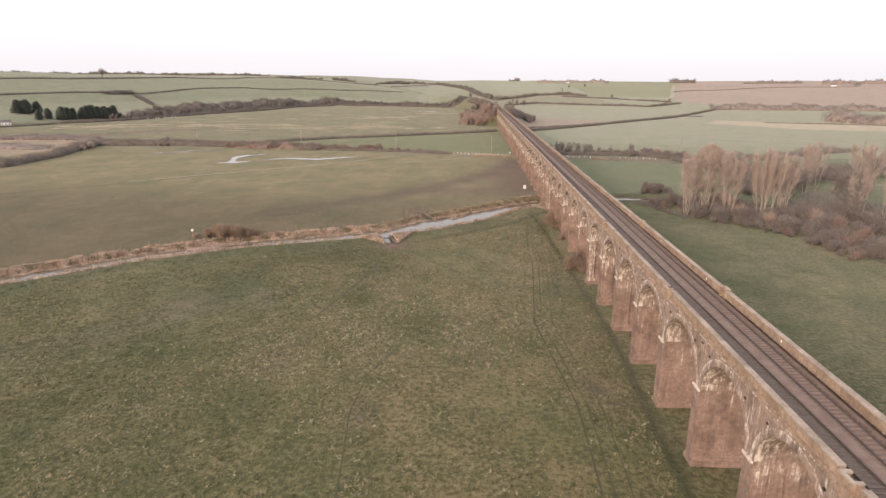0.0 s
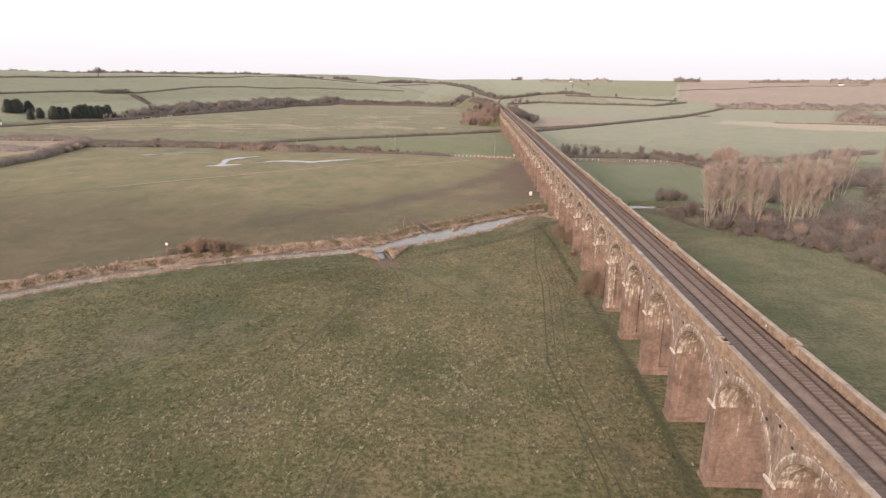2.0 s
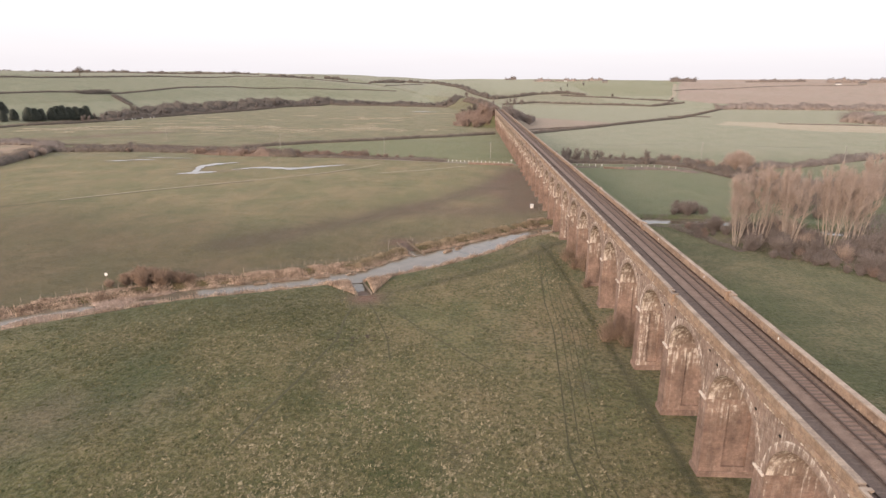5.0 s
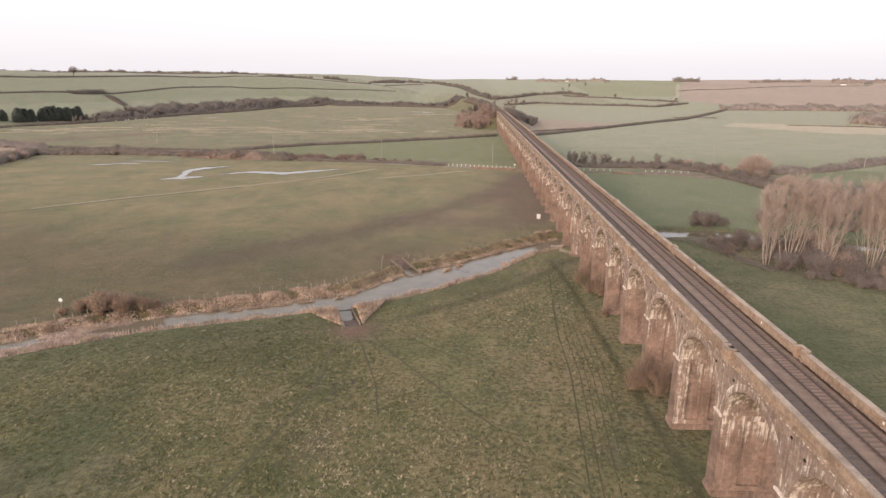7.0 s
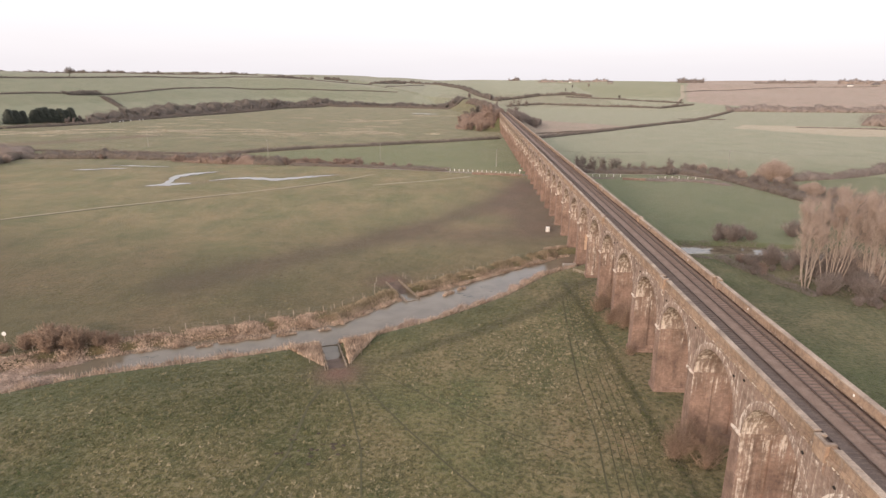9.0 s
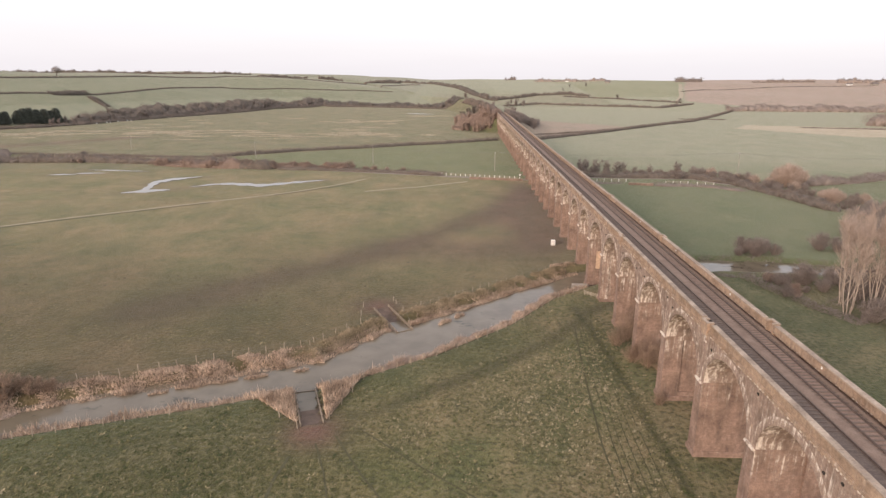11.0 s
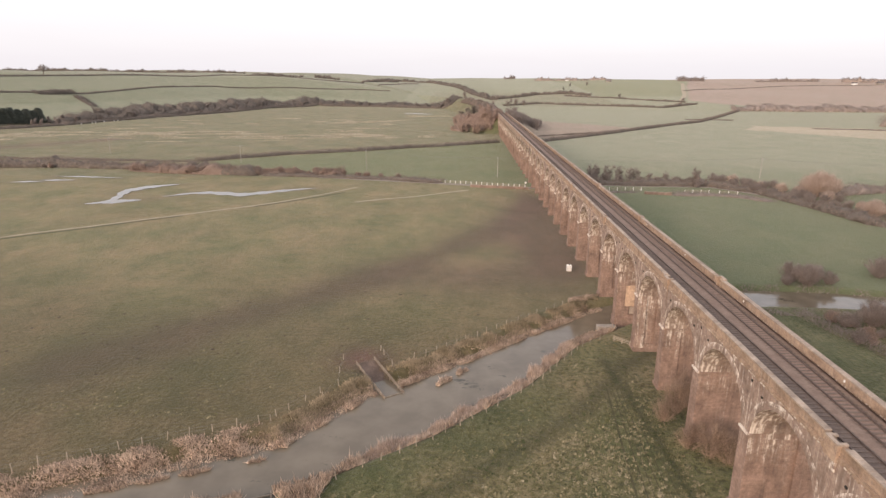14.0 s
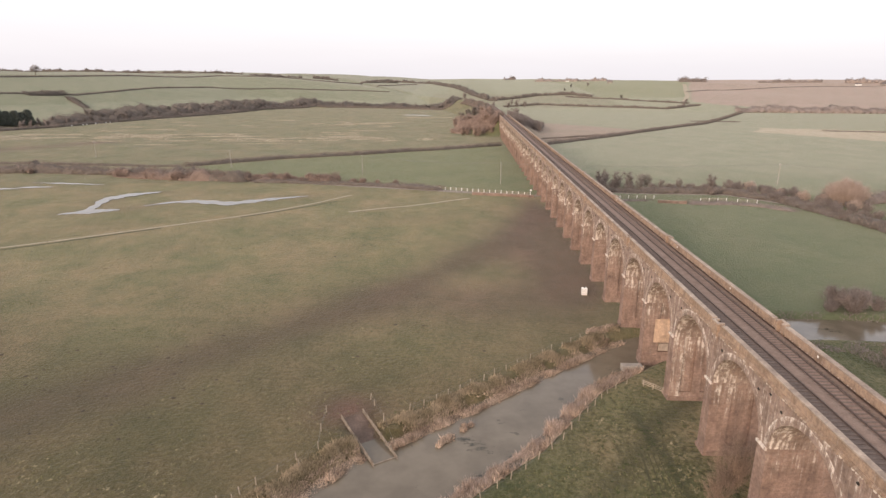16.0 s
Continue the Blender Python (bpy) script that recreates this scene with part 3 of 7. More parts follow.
def build_ground():
    xs = steps((-3600, -900, 110), (-900, -330, 9), (-330, -150, 4), (-150, -15, 0.95), (-15, 22, 1.0), (22, 130, 2.0), (130, 330, 6), (330, 620, 8), (620, 900, 12), (900, 3600, 110))
    ys = steps((-900, -40, 30), (-40, 120, 3.2), (120, 262, 0.9), (262, 420, 2.4), (420, 760, 5), (760, 1500, 9), (1500, 1900, 14), (1900, 4300, 50))
    X, Y = np.meshgrid(xs, ys)
    x, y = X.ravel(), Y.ravel()
    z = terrain(x, y)
    nx, ny = len(xs), len(ys)
    i = np.arange(nx * ny).reshape(ny, nx)
    quads = np.stack([i[:-1, :-1], i[:-1, 1:], i[1:, 1:], i[1:, :-1]], -1).reshape(-1, 4).astype(np.int32)
    me = bpy.data.meshes.new("ground")
    me.vertices.add(x.size)
    me.vertices.foreach_set("co", np.stack([x, y, z], -1).astype(np.float32).ravel())
    me.loops.add(quads.size)
    me.loops.foreach_set("vertex_index", quads.ravel())
    me.polygons.add(len(quads))
    me.polygons.foreach_set("loop_start", np.arange(0, quads.size, 4, dtype=np.int32))
    me.polygons.foreach_set("use_smooth", np.ones(len(quads), bool))
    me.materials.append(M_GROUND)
    me.update(calc_edges=True)
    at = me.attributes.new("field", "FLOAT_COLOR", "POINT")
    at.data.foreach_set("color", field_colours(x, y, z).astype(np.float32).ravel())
    return tagged(new("ground", me), "rough winter pasture and arable fields of a broad valley", "ground", kind="structure")


build_ground()


# ---------------------------------------------------------------- water
def ribbon(P, W, z, step=4.0, drape=False, lift=0.03):
    """A flat strip along a polyline."""
    P, W = np.asarray(P, float), np.asarray(W, float)
    seg = np.hypot(*np.diff(P, axis=0).T)
    s = np.concatenate([[0], np.cumsum(seg)])
    n = max(2, int(s[-1] / step))
    q = np.linspace(0, s[-1], n)
    cx, cy, w = np.interp(q, s, P[:, 0]), np.interp(q, s, P[:, 1]), np.interp(q, s, W)
    tx, ty = np.gradient(cx), np.gradient(cy)
    L = np.hypot(tx, ty)
    tx, ty = tx / L, ty / L
    lx, ly, rx, ry = cx - ty * w, cy + tx * w, cx + ty * w, cy - tx * w
    if drape:
        zl, zr = terrain(lx, ly) + lift, terrain(rx, ry) + lift
    else:
        zl = zr = np.full(n, float(z))
    v = np.empty((2 * n, 3))
    v[0::2], v[1::2] = np.stack([lx, ly, zl], -1), np.stack([rx, ry, zr], -1)
    i = np.arange(n - 1) * 2
    t = np.concatenate([np.stack([i, i + 1, i + 3], -1), np.stack([i, i + 3, i + 2], -1)])
    return v, t


v, t = ribbon(RIVER, RIVER_W + 2.0, WATER_Z)
tagged(new("water_river", tri_mesh("water_river", v, t, M_WATER)), "slow silty grey-brown river winding under the viaduct", "river", kind="structure")


def pool(cx, cy, rx, ry, ang, seed, label):
    """Standing flood water in a shallow dip of the pasture."""
    rng = np.random.RandomState(seed)
    n = 56
    a = np.linspace(0, 2 * math.pi, n, endpoint=False)
    ph = rng.uniform(0, 6.3, 5)
    r = 1 + 0.28 * np.sin(2 * a + ph[0]) + 0.2 * np.sin(3 * a + ph[1]) + 0.12 * np.sin(5 * a + ph[2]) + 0.07 * np.sin(9 * a + ph[3])
    x, y = rx * r * np.cos(a), ry * r * np.sin(a)
    c, s = math.cos(radians(ang)), math.sin(radians(ang))
    X, Y = cx + c * x - s * y, cy + s * x + c * y
    z = terrain(np.append(X, cx), np.append(Y, cy)).max() + 0.05
    v = np.concatenate([[(cx, cy, z)], np.stack([X, Y, np.full(n, z)], -1)])
    t = [(0, 1 + i, 1 + (i + 1) % n) for i in range(n)]
    tagged(new("water_pool", tri_mesh("water_pool", v, t, M_WATER)), label, "flood pool", kind="structure")


def flood(pts, widths, label, seed):
    P = np.array(pts, float)
    seg = np.concatenate([[0], np.cumsum(np.hypot(*np.diff(P, axis=0).T))])
    q = np.linspace(0, seg[-1], 70)
    Q = np.stack([np.interp(q, seg, P[:, 0]), np.interp(q, seg, P[:, 1])], -1)
    for _ in range(3):
        Q[1:-1] = (Q[:-2] + 2 * Q[1:-1] + Q[2:]) / 4
    W = np.interp(q, seg, widths)
    W[1:-1] = (W[:-2] + 2 * W[1:-1] + W[2:]) / 4
    W = W * (1 + 0.24 * np.sin(q * 0.7 + seed) + 0.16 * np.sin(q * 1.9 + 2 * seed))
    v, t = ribbon(Q, W, terrain(Q[:, 0], Q[:, 1]).max() + 0.06, 1.5)
    tagged(new("water_pool", tri_mesh("water_pool", v, t, M_WATER)), label, "flood pool", kind="structure")


POOL_LOOKS = (([0.4, 3.4, 3.8, 0.4], "shallow flood pool lying in the pasture", 1), ([2.2, 1.4, 2.6, 3.6, 2.6, 0.3], "shallow flood pool curving through the pasture", 8),
              ([0.3, 1.9, 3.0, 3.6, 2.4, 0.3], "long shallow flood pool lying in the pasture", 2), ([0.4, 1.8, 0.4], "narrow flood pool lying in the pasture", 3),
              ([0.3, 2.2, 0.3], "narrow flood pool lying in the pasture", 4), ([0.3, 1.7, 0.3], "narrow flood pool lying in the pasture", 5))
for pts_, (wd_, lb_, sd_) in zip(POOL_LINES, POOL_LOOKS):
    flood(pts_, wd_, lb_, sd_)
for (ax, ay), (bx, by), w in DOCKS:
    ux, uy = (bx - ax), (by - ay)
    v, t = ribbon([(ax + ux * 0.40, ay + uy * 0.40), (bx + ux * 0.12, by + uy * 0.12)], [w / 2 - 0.06] * 2, WATER_Z + 0.012, 1.0)
    tagged(new("water_bay", tri_mesh("water_bay", v, t, M_WATER)), "shallow silty water lying over the foot of a ramp", "river", kind="structure")
pool(75, 216, 6.5, 2.6, -25, 9, "flood pool among the scrub of the river meadow")
pool(-98, 1005, 26.0, 6.0, -38, 6, "flood pool in a distant rough field")


# ---------------------------------------------------------------- viaduct
XW, XE, PITCH, Y0, THICK = 0.1, 8.3, 14.2, 35.7, 2.05
SPRING, CROWN, TOP = 10.6, 16.05, 17.3
K0, K1 = -8, 45


class Faces:
    """Collects vertices, faces and the lime staining of each vertex."""

    def __init__(self):
        self.v, self.f, self.l = [], [], []

    def quad(self, a, b, c, d, la=0.0, lb=None, lc=None, ld=None):
        i = len(self.v)
        self.v += [a, b, c, d]
        self.l += [la, la if lb is None else lb, la if lc is None else lc, la if ld is None else ld]
        self.f.append((i, i + 1, i + 2, i + 3))

    def box(self, x0, x1, y0, y1, z0, z1, lime=0.0):
        p = [(x, y, z) for z in (z0, z1) for y in (y0, y1) for x in (x0, x1)]
        for a, b, c, d in ((0, 2, 3, 1), (4, 5, 7, 6), (0, 1, 5, 4), (2, 6, 7, 3), (0, 4, 6, 2), (1, 3, 7, 5)):
            self.quad(p[a], p[b], p[c], p[d], lime)

    def mesh(self, name, mat):
        me = mesh_data(name, self.v, self.f, mat)
        at = me.attributes.new("lime", "FLOAT", "POINT")
        at.data.foreach_set("value", np.array(self.l, np.float32))
        return me


def pier_lime(z):
    return float(np.interp(z, [5.0, 6.5, 8.0, 9.2, 9.9, SPRING], [0.10, 0.22, 0.50, 0.70, 0.68, 0.55]))


def pier_mesh(name, panels, lime_gain=1.0, depth=0.32, splash=0.0):
    """A pier: slightly battered shaft, sunk panels on the faces that look along the line."""
    F = Faces()
    zs = sorted({-2.6, 0.0, 1.4, 3.0, 5.0, 6.5, 8.0, 9.2, 9.9, SPRING})
    xs = sorted({XW, XE, *[e for p_ in panels for e in p_]})
    bat = lambda z: 0.12 * (SPRING - max(z, 0)) / SPRING

    def sunk(xa, xb, za, zb):
        m = (xa + xb) / 2
        return depth if any(p0 < m < p1 for p0, p1 in panels) and za >= 1.4 and zb <= 9.9 else 0.0
    for south in (True, False):
        for i in range(len(xs) - 1):
            for j in range(len(zs) - 1):
                xa, xb, za, zb = xs[i], xs[i + 1], zs[j], zs[j + 1]
                d = sunk(xa, xb, za, zb)
                y = (lambda z, dd=d: (-bat(z) + dd) if south else (THICK + bat(z) - dd))
                g = lime_gain
                F.quad((xa, y(za), za), (xb, y(za), za), (xb, y(zb), zb), (xa, y(zb), zb), *[max(g * pier_lime(z_), splash if x_ < 2.9 or x_ > 6.5 else 0.25 * splash) for x_, z_ in ((xa, za), (xb, za), (xb, zb), (xa, zb))])
                if d:
                    y2 = (lambda z: -bat(z)) if south else (lambda z: THICK + bat(z))
                    for xe in (xa, xb):
                        F.quad((xe, y(za), za), (xe, y2(za), za), (xe, y2(zb), zb), (xe, y(zb), zb), 0.1)
                    if za == 1.4:
                        F.quad((xa, y(za), za), (xb, y(za), za), (xb, y2(za), za), (xa, y2(za), za), 0.3)
                    if zb == 9.9:
                        F.quad((xa, y(zb), zb), (xb, y(zb), zb), (xb, y2(zb), zb), (xa, y2(zb), zb), 0.5)
    for xe in (XW, XE):
        for j in range(len(zs) - 1):
            za, zb = zs[j], zs[j + 1]
            F.quad((xe, -bat(za), za), (xe, THICK + bat(za), za), (xe, THICK + bat(zb), zb), (xe, -bat(zb), zb), 0.6 * pier_lime(za), None, 0.6 * pier_lime(zb), 0.6 * pier_lime(zb))
    return F.mesh(name, M_BRICK)


def plinth_mesh():
    F = Faces()
    F.box(XW - 0.16, XE + 0.16, -0.30, THICK + 0.30, -2.6, 0.55, 0.15)
    F.box(XW - 0.10, XE + 0.10, -0.22, THICK + 0.22, 0.55, 0.72, 0.25)
    return F.mesh("plinth", M_BRICK)


def impost_mesh():
    F = Faces()
    F.box(XW - 0.26, XE + 0.26, 0.03, THICK - 0.03, SPRING - 0.22, SPRING + 0.06, 1.15)
    F.box(XW - 0.10, XE + 0.10, 0.06, THICK - 0.06, SPRING - 0.40, SPRING - 0.22, 0.6)
    return F.mesh("impost", M_BRICK_UP)


N_ARCH = 22
A_MID, A_HALF = (THICK + PITCH) / 2, (PITCH - THICK) / 2


def arch_pt(i, grow=0.0, n=N_ARCH):
    a = math.pi * i / n
    return A_MID - (A_HALF + grow) * math.cos(a), SPRING + (CROWN - SPRING + grow) * math.sin(a)


def soffit_mesh():
    F = Faces()
    xs = [XW, XW + 0.9, 3.0, 5.4, XE - 0.9, XE]
    lx = [0.95, 0.84, 0.52, 0.5, 0.72, 0.9]
    for i in range(N_ARCH):
        (ya, za), (yb, zb) = arch_pt(i), arch_pt(i + 1)
        for j in range(len(xs) - 1):
            F.quad((xs[j], ya, za), (xs[j + 1], ya, za), (xs[j + 1], yb, zb), (xs[j], yb, zb), lx[j], lx[j + 1], lx[j + 1], lx[j])
    return F.mesh("arch_barrel", M_BRICK_UP)


def ring_mesh(side):
    """Four header courses of the arch, each a little proud of the next."""
    F = Faces()
    for c in range(4):
        out = (0.07 - 0.012 * c) * side
        xo = (XW if side < 0 else XE) + out
        xi = (XW if side < 0 else XE) - side * 0.02
        g0, g1 = c * 0.22, c * 0.22 + 0.205
        for i in range(N_ARCH):
            p = [arch_pt(i, g0), arch_pt(i + 1, g0), arch_pt(i + 1, g1), arch_pt(i, g1)]
            F.quad(*[(xo, y, z) for y, z in p], 0.45 + 0.13 * c)
            F.quad((xo, *p[0]), (xo, *p[1]), (xi, *p[1]), (xi, *p[0]), 0.6)
            F.quad((xo, *p[3]), (xo, *p[2]), (xi, *p[2]), (xi, *p[3]), 0.3)
    return F.mesh("arch_ring", M_BRICK_UP)


def spandrel_mesh():
    F = Faces()
    x = XW
    half = THICK / 2
    for ya, yb in ((half, THICK), (PITCH, PITCH + half)):
        for za, zb in ((SPRING, 13.0), (13.0, 15.5), (15.5, TOP)):
            F.quad((x, ya, za), (x, yb, za), (x, yb, zb), (x, ya, zb), 0.55, None, 0.4, 0.4)
    for i in range(N_ARCH):
        (ya, za), (yb, zb) = arch_pt(i), arch_pt(i + 1)
        ma, mb = (za + TOP) / 2, (zb + TOP) / 2
        F.quad((x, ya, za), (x, yb, zb), (x, yb, mb), (x, ya, ma), 0.76, None, 0.52, 0.52)
        F.quad((x, ya, ma), (x, yb, mb), (x, yb, TOP), (x, ya, TOP), 0.52, None, 0.4, 0.4)
    return F.mesh("spandrel_wall", M_BRICK_UP)


def string_mesh(side):
    F = Faces()
    xf = XW if side < 0 else XE
    lo, hi = sorted((xf + 0.16 * side, xf - 0.05 * side))
    F.box(lo, hi, THICK / 2, PITCH + THICK / 2, TOP, TOP + 0.22, 0.35)
    lo, hi = sorted((xf + 0.09 * side, xf - 0.05 * side))
    F.box(lo, hi, THICK / 2, PITCH + THICK / 2, TOP + 0.22, TOP + 0.32, 0.35)
    for i in range(26):
        y = THICK / 2 + (i + 0.25) * PITCH / 26
        lo, hi = sorted((xf + 0.13 * side, xf - 0.02 * side))
        F.box(lo, hi, y, y + PITCH / 52, TOP - 0.2, TOP, (0.95, 0.35, 0.75, 1.05, 0.5, 0.9, 0.2)[(3 * i) % 7])
    return F.mesh("string_course", M_PARAPET)


def parapet_mesh(side, y0, y1):
    F = Faces()
    lo, hi = (XW + 0.03, XW + 0.55) if side < 0 else (XE - 0.55, XE - 0.03)
    n = 6
    for i in range(n):
        F.box(lo, hi, y0 + (y1 - y0) * i / n, y0 + (y1 - y0) * (i + 1) / n, TOP + 0.32 if i else TOP + 0.3201, 18.48, 0.12)
    return F.mesh("parapet", M_PARAPET)


def coping_mesh(side, seed):
    """One coping stone, 1.4 m long, with a weathered slope and chipped corners."""
    rng = random.Random(seed)
    bm = bmesh.new()
    lo, hi = (XW - 0.05, XW + 0.62) if side < 0 else (XE - 0.62, XE + 0.05)
    box(bm, lo, hi, 0.012, PITCH / 10 - 0.012, 18.48, 18.66, 0.03)
    for v_ in bm.verts:
        v_.co += Vector((rng.uniform(-0.012, 0.012), rng.uniform(-0.006, 0.006), rng.uniform(-0.012, 0.012)))
    me = bpy.data.meshes.new("coping_stone")
    bm.to_mesh(me)
    bm.free()
    me.materials.append(M_STONE)
    return me


def prism(pts, z0, z1, mat, name, lime=0.2):
    """A solid of one plan outline between two heights."""
    F = Faces()
    n_ = len(pts)
    F.v = [(x, y, z) for z in (z0, z1) for x, y in pts]
    F.l = [lime] * (2 * n_)
    F.f = [tuple(range(n_ - 1, -1, -1)), tuple(range(n_, 2 * n_))] + [(i, (i + 1) % n_, n_ + (i + 1) % n_, n_ + i) for i in range(n_)]
    return F.mesh(name, mat)


def refuge_meshes(side):
    """A man refuge corbelled out over a pier: a bent brick wall, its stone cap, and three stepped corbels."""
    X = lambda a: (XW if side < 0 else XE) + a * side
    yc, hw = THICK / 2, 0.85

    def bend(o, w, hw_, back):
        return [(X(back), yc - hw_), (X(o), yc - hw_), (X(o), yc + hw_), (X(back), yc + hw_), (X(back), yc + hw_ - w), (X(o - w), yc + hw_ - w), (X(o - w), yc - hw_ + w), (X(back), yc - hw_ + w)]

    def block(o, hw_):
        return [(X(-0.05), yc - hw_), (X(o), yc - hw_), (X(o), yc + hw_), (X(-0.05), yc + hw_)]
    wall = prism(bend(0.30, 0.24, hw, -0.52), 16.95, 18.52, M_PARAPET, "refuge")
    cap = prism(bend(0.36, 0.36, hw + 0.05, -0.58), 18.523, 18.70, M_STONE, "cap", 0.1)
    corbels = [prism(block(o, hw_), z, z + 0.345, M_BRICK_UP, "corbel", 0.6) for o, hw_, z in ((0.24, 0.80, 16.6), (0.17, 0.74, 16.25), (0.09, 0.68, 15.9))]
    return wall, cap, corbels


def drain_mesh():
    bm = bmesh.new()
    tube(bm, (0, 0, 0), (-0.10, 0, -0.03), 0.17, 0.17, 10)
    me = bpy.data.meshes.new("drain_hole")
    bm.to_mesh(me)
    bm.free()
    me.materials.append(M_DARKHOLE)
    return me


viaduct = empty_thing("viaduct", (0, 0, 0), "long brick railway viaduct on tall round-arched piers, stained with white lime", "viaduct")
PANEL, DOUBLE, PLAIN = [(2.75, 5.65)], [(1.7, 3.55), (4.85, 6.7)], []
PIERS = {"plain": pier_mesh("pier", PLAIN, 0.7), "panel": pier_mesh("pier", PANEL, 0.9), "double": pier_mesh("pier", DOUBLE, 1.0), "limed": pier_mesh("pier", PANEL, 1.3), "splashed": pier_mesh("pier", DOUBLE, 1.1, 0.32, 0.72)}
PIER_KIND = {1: "double", 2: "plain", 3: "plain", 4: "plain", 5: "panel", 6: "limed", 7: "splashed", 8: "panel", 9: "plain", 10: "panel", 11: "plain", 12: "panel",
             13: "splashed", 14: "panel", 15: "limed", 16: "panel", 17: "plain", 18: "panel"}
m_plinth, m_impost, m_soffit, m_span = plinth_mesh(), impost_mesh(), soffit_mesh(), spandrel_mesh()
m_ring, m_string = {s: ring_mesh(s) for s in (-1, 1)}, {s: string_mesh(s) for s in (-1, 1)}
CUT = 0.855
m_par = {(s, a, b): parapet_mesh(s, THICK / 2 + (CUT if a else 0), PITCH + THICK / 2 - (CUT if b else 0)) for s in (-1, 1) for a in (0, 1) for b in (0, 1) if not (a and b)}
m_cope = {(s, i): coping_mesh(s, 10 * i + s) for s in (-1, 1) for i in range(4)}
m_refuge = {s: refuge_meshes(s) for s in (-1, 1)}
m_drain = drain_mesh()
rng = random.Random(5)
PARAPETS = {}
for k in range(K0, K1 + 1):
    yk = Y0 + PITCH * k
    o = (0, yk, 0)
    kind = PIER_KIND.get(k, rng.choice(["plain", "panel", "panel", "limed", "double"]))
    pier_ob = child("pier", PIERS[kind], viaduct, o)
    child("plinth", m_plinth, pier_ob)
    child("impost", m_impost, pier_ob)
    if k == K1:
        continue
    child("arch_barrel", m_soffit, viaduct, o)
    for s in (-1, 1):
        child("arch_ring", m_ring[s], viaduct, o)
        wall_ob = child("spandrel_wall", m_span, viaduct, (0 if s < 0 else XE - XW, yk, 0))
        if s < 0:
            west_wall = wall_ob
        child("string_course", m_string[s], viaduct, o)
        PARAPETS[(s, k)] = child("parapet", m_par[(s, int(k % 3 == 0), int((k + 1) % 3 == 0))], viaduct, o)
        if k % 3 == 0:
            wall_me, cap_me, corbel_mes = m_refuge[s]
            ref = child("refuge", wall_me, viaduct, o)
            child("cap", cap_me, ref)
            for c_me in corbel_mes:
                child("corbel", c_me, ref)
    for dy, z in ((-1.35, 15.75), (1.02, 16.45), (3.4, 15.75)):
        if rng.random() < 0.55:
            child("drain_hole", m_drain, west_wall, (XW + 0.01, dy, z))
# coping stones along both parapets: single ones on the stretch passed, one run beyond
for s in (-1, 1):
    for k in range(1, 15):
        for i in range(10):
            y = Y0 + PITCH * k + THICK / 2 + i * PITCH / 10
            if (k % 3 == 0 and i == 0) or ((k + 1) % 3 == 0 and i == 9):
                continue
            child("coping_stone", m_cope[(s, rng.randrange(4))], PARAPETS[(s, k)], (0, y - Y0 - PITCH * k, 0))
    F = Faces()
    lo, hi = (XW - 0.05, XW + 0.62) if s < 0 else (XE - 0.62, XE + 0.05)
    for k in list(range(K0, 1)) + list(range(15, K1)):
        for i in range(10):
            y = Y0 + PITCH * k + THICK / 2 + i * PITCH / 10
            if (k % 3 == 0 and i == 0) or ((k + 1) % 3 == 0 and i == 9):
                continue
            F.box(lo, hi, y + 0.012, y + PITCH / 10 - 0.012, 18.48, 18.66)
    child("coping_run", F.mesh("coping_run", M_STONE), viaduct, kind="stuff")
# a fresh brick repair in the sunk panel of one river pier
bm = bmesh.new()
box(bm, 1.9, 5.9, -0.10, 0.32, 3.2, 7.6, 0.02)
child_panel = part("brick_repair", bm, M_NEWBRICK, viaduct, "fresh orange brick repair panel")
child_panel.location = (0, Y0 + PITCH * 14, 0)
bm = bmesh.new()
box(bm, 2.9, 4.6, -0.06, 0.32, 1.6, 3.0, 0.02)
lower = part("render_patch", bm, M_STONE, viaduct, "pale rendered patch")
lower.location = (0, Y0 + PITCH * 14, 0)
# solid deck over the arches and a closing abutment at each end
bm = bmesh.new()
box(bm, XW + 0.02, XE - 0.02, Y0 + PITCH * K0, Y0 + PITCH * K1 + 2, 16.7, 17.05)
part("deck", bm, M_BALLAST, viaduct)
for ya, yb in ((Y0 + PITCH * K0 - 30, Y0 + PITCH * K0 + THICK / 2), (Y0 + PITCH * K1 + THICK / 2, Y0 + PITCH * K1 + 26)):
    bm = bmesh.new()
    box(bm, XW, XE, ya, yb, -3, 17.0, 0.05)
    for xa, xb in ((XW, XW + 0.55), (XE - 0.55, XE)):
        box(bm, xa, xb, ya, yb, 17.0, 18.6, 0.04)
    part("abutment", bm, M_BRICK, viaduct)


# ---------------------------------------------------------------- railway
def along(xoff, prof, y0, y1, step, name, mat):
    """Sweep a cross-section (x, z) along the railway at an offset from its centre line."""
    n = max(2, int((y1 - y0) / step) + 1)
    ys = np.linspace(y0, y1, n)
    cx = rail_x(ys) + xoff
    m = len(prof)
    v = np.empty((n, m, 3))
    for j, (px, pz) in enumerate(prof):
        v[:, j, 0], v[:, j, 1], v[:, j, 2] = cx + px, ys, pz
    i = np.arange(n * m).reshape(n, m)
    a, b, c, d = i[:-1, :-1].ravel(), i[:-1, 1:].ravel(), i[1:, 1:].ravel(), i[1:, :-1].ravel()
    return tri_mesh(name, v.reshape(-1, 3), np.concatenate([np.stack([a, b, c], -1), np.stack([a, c, d], -1)]), mat)


YA, YB = Y0 + PITCH * K0 - 30, 1120.0
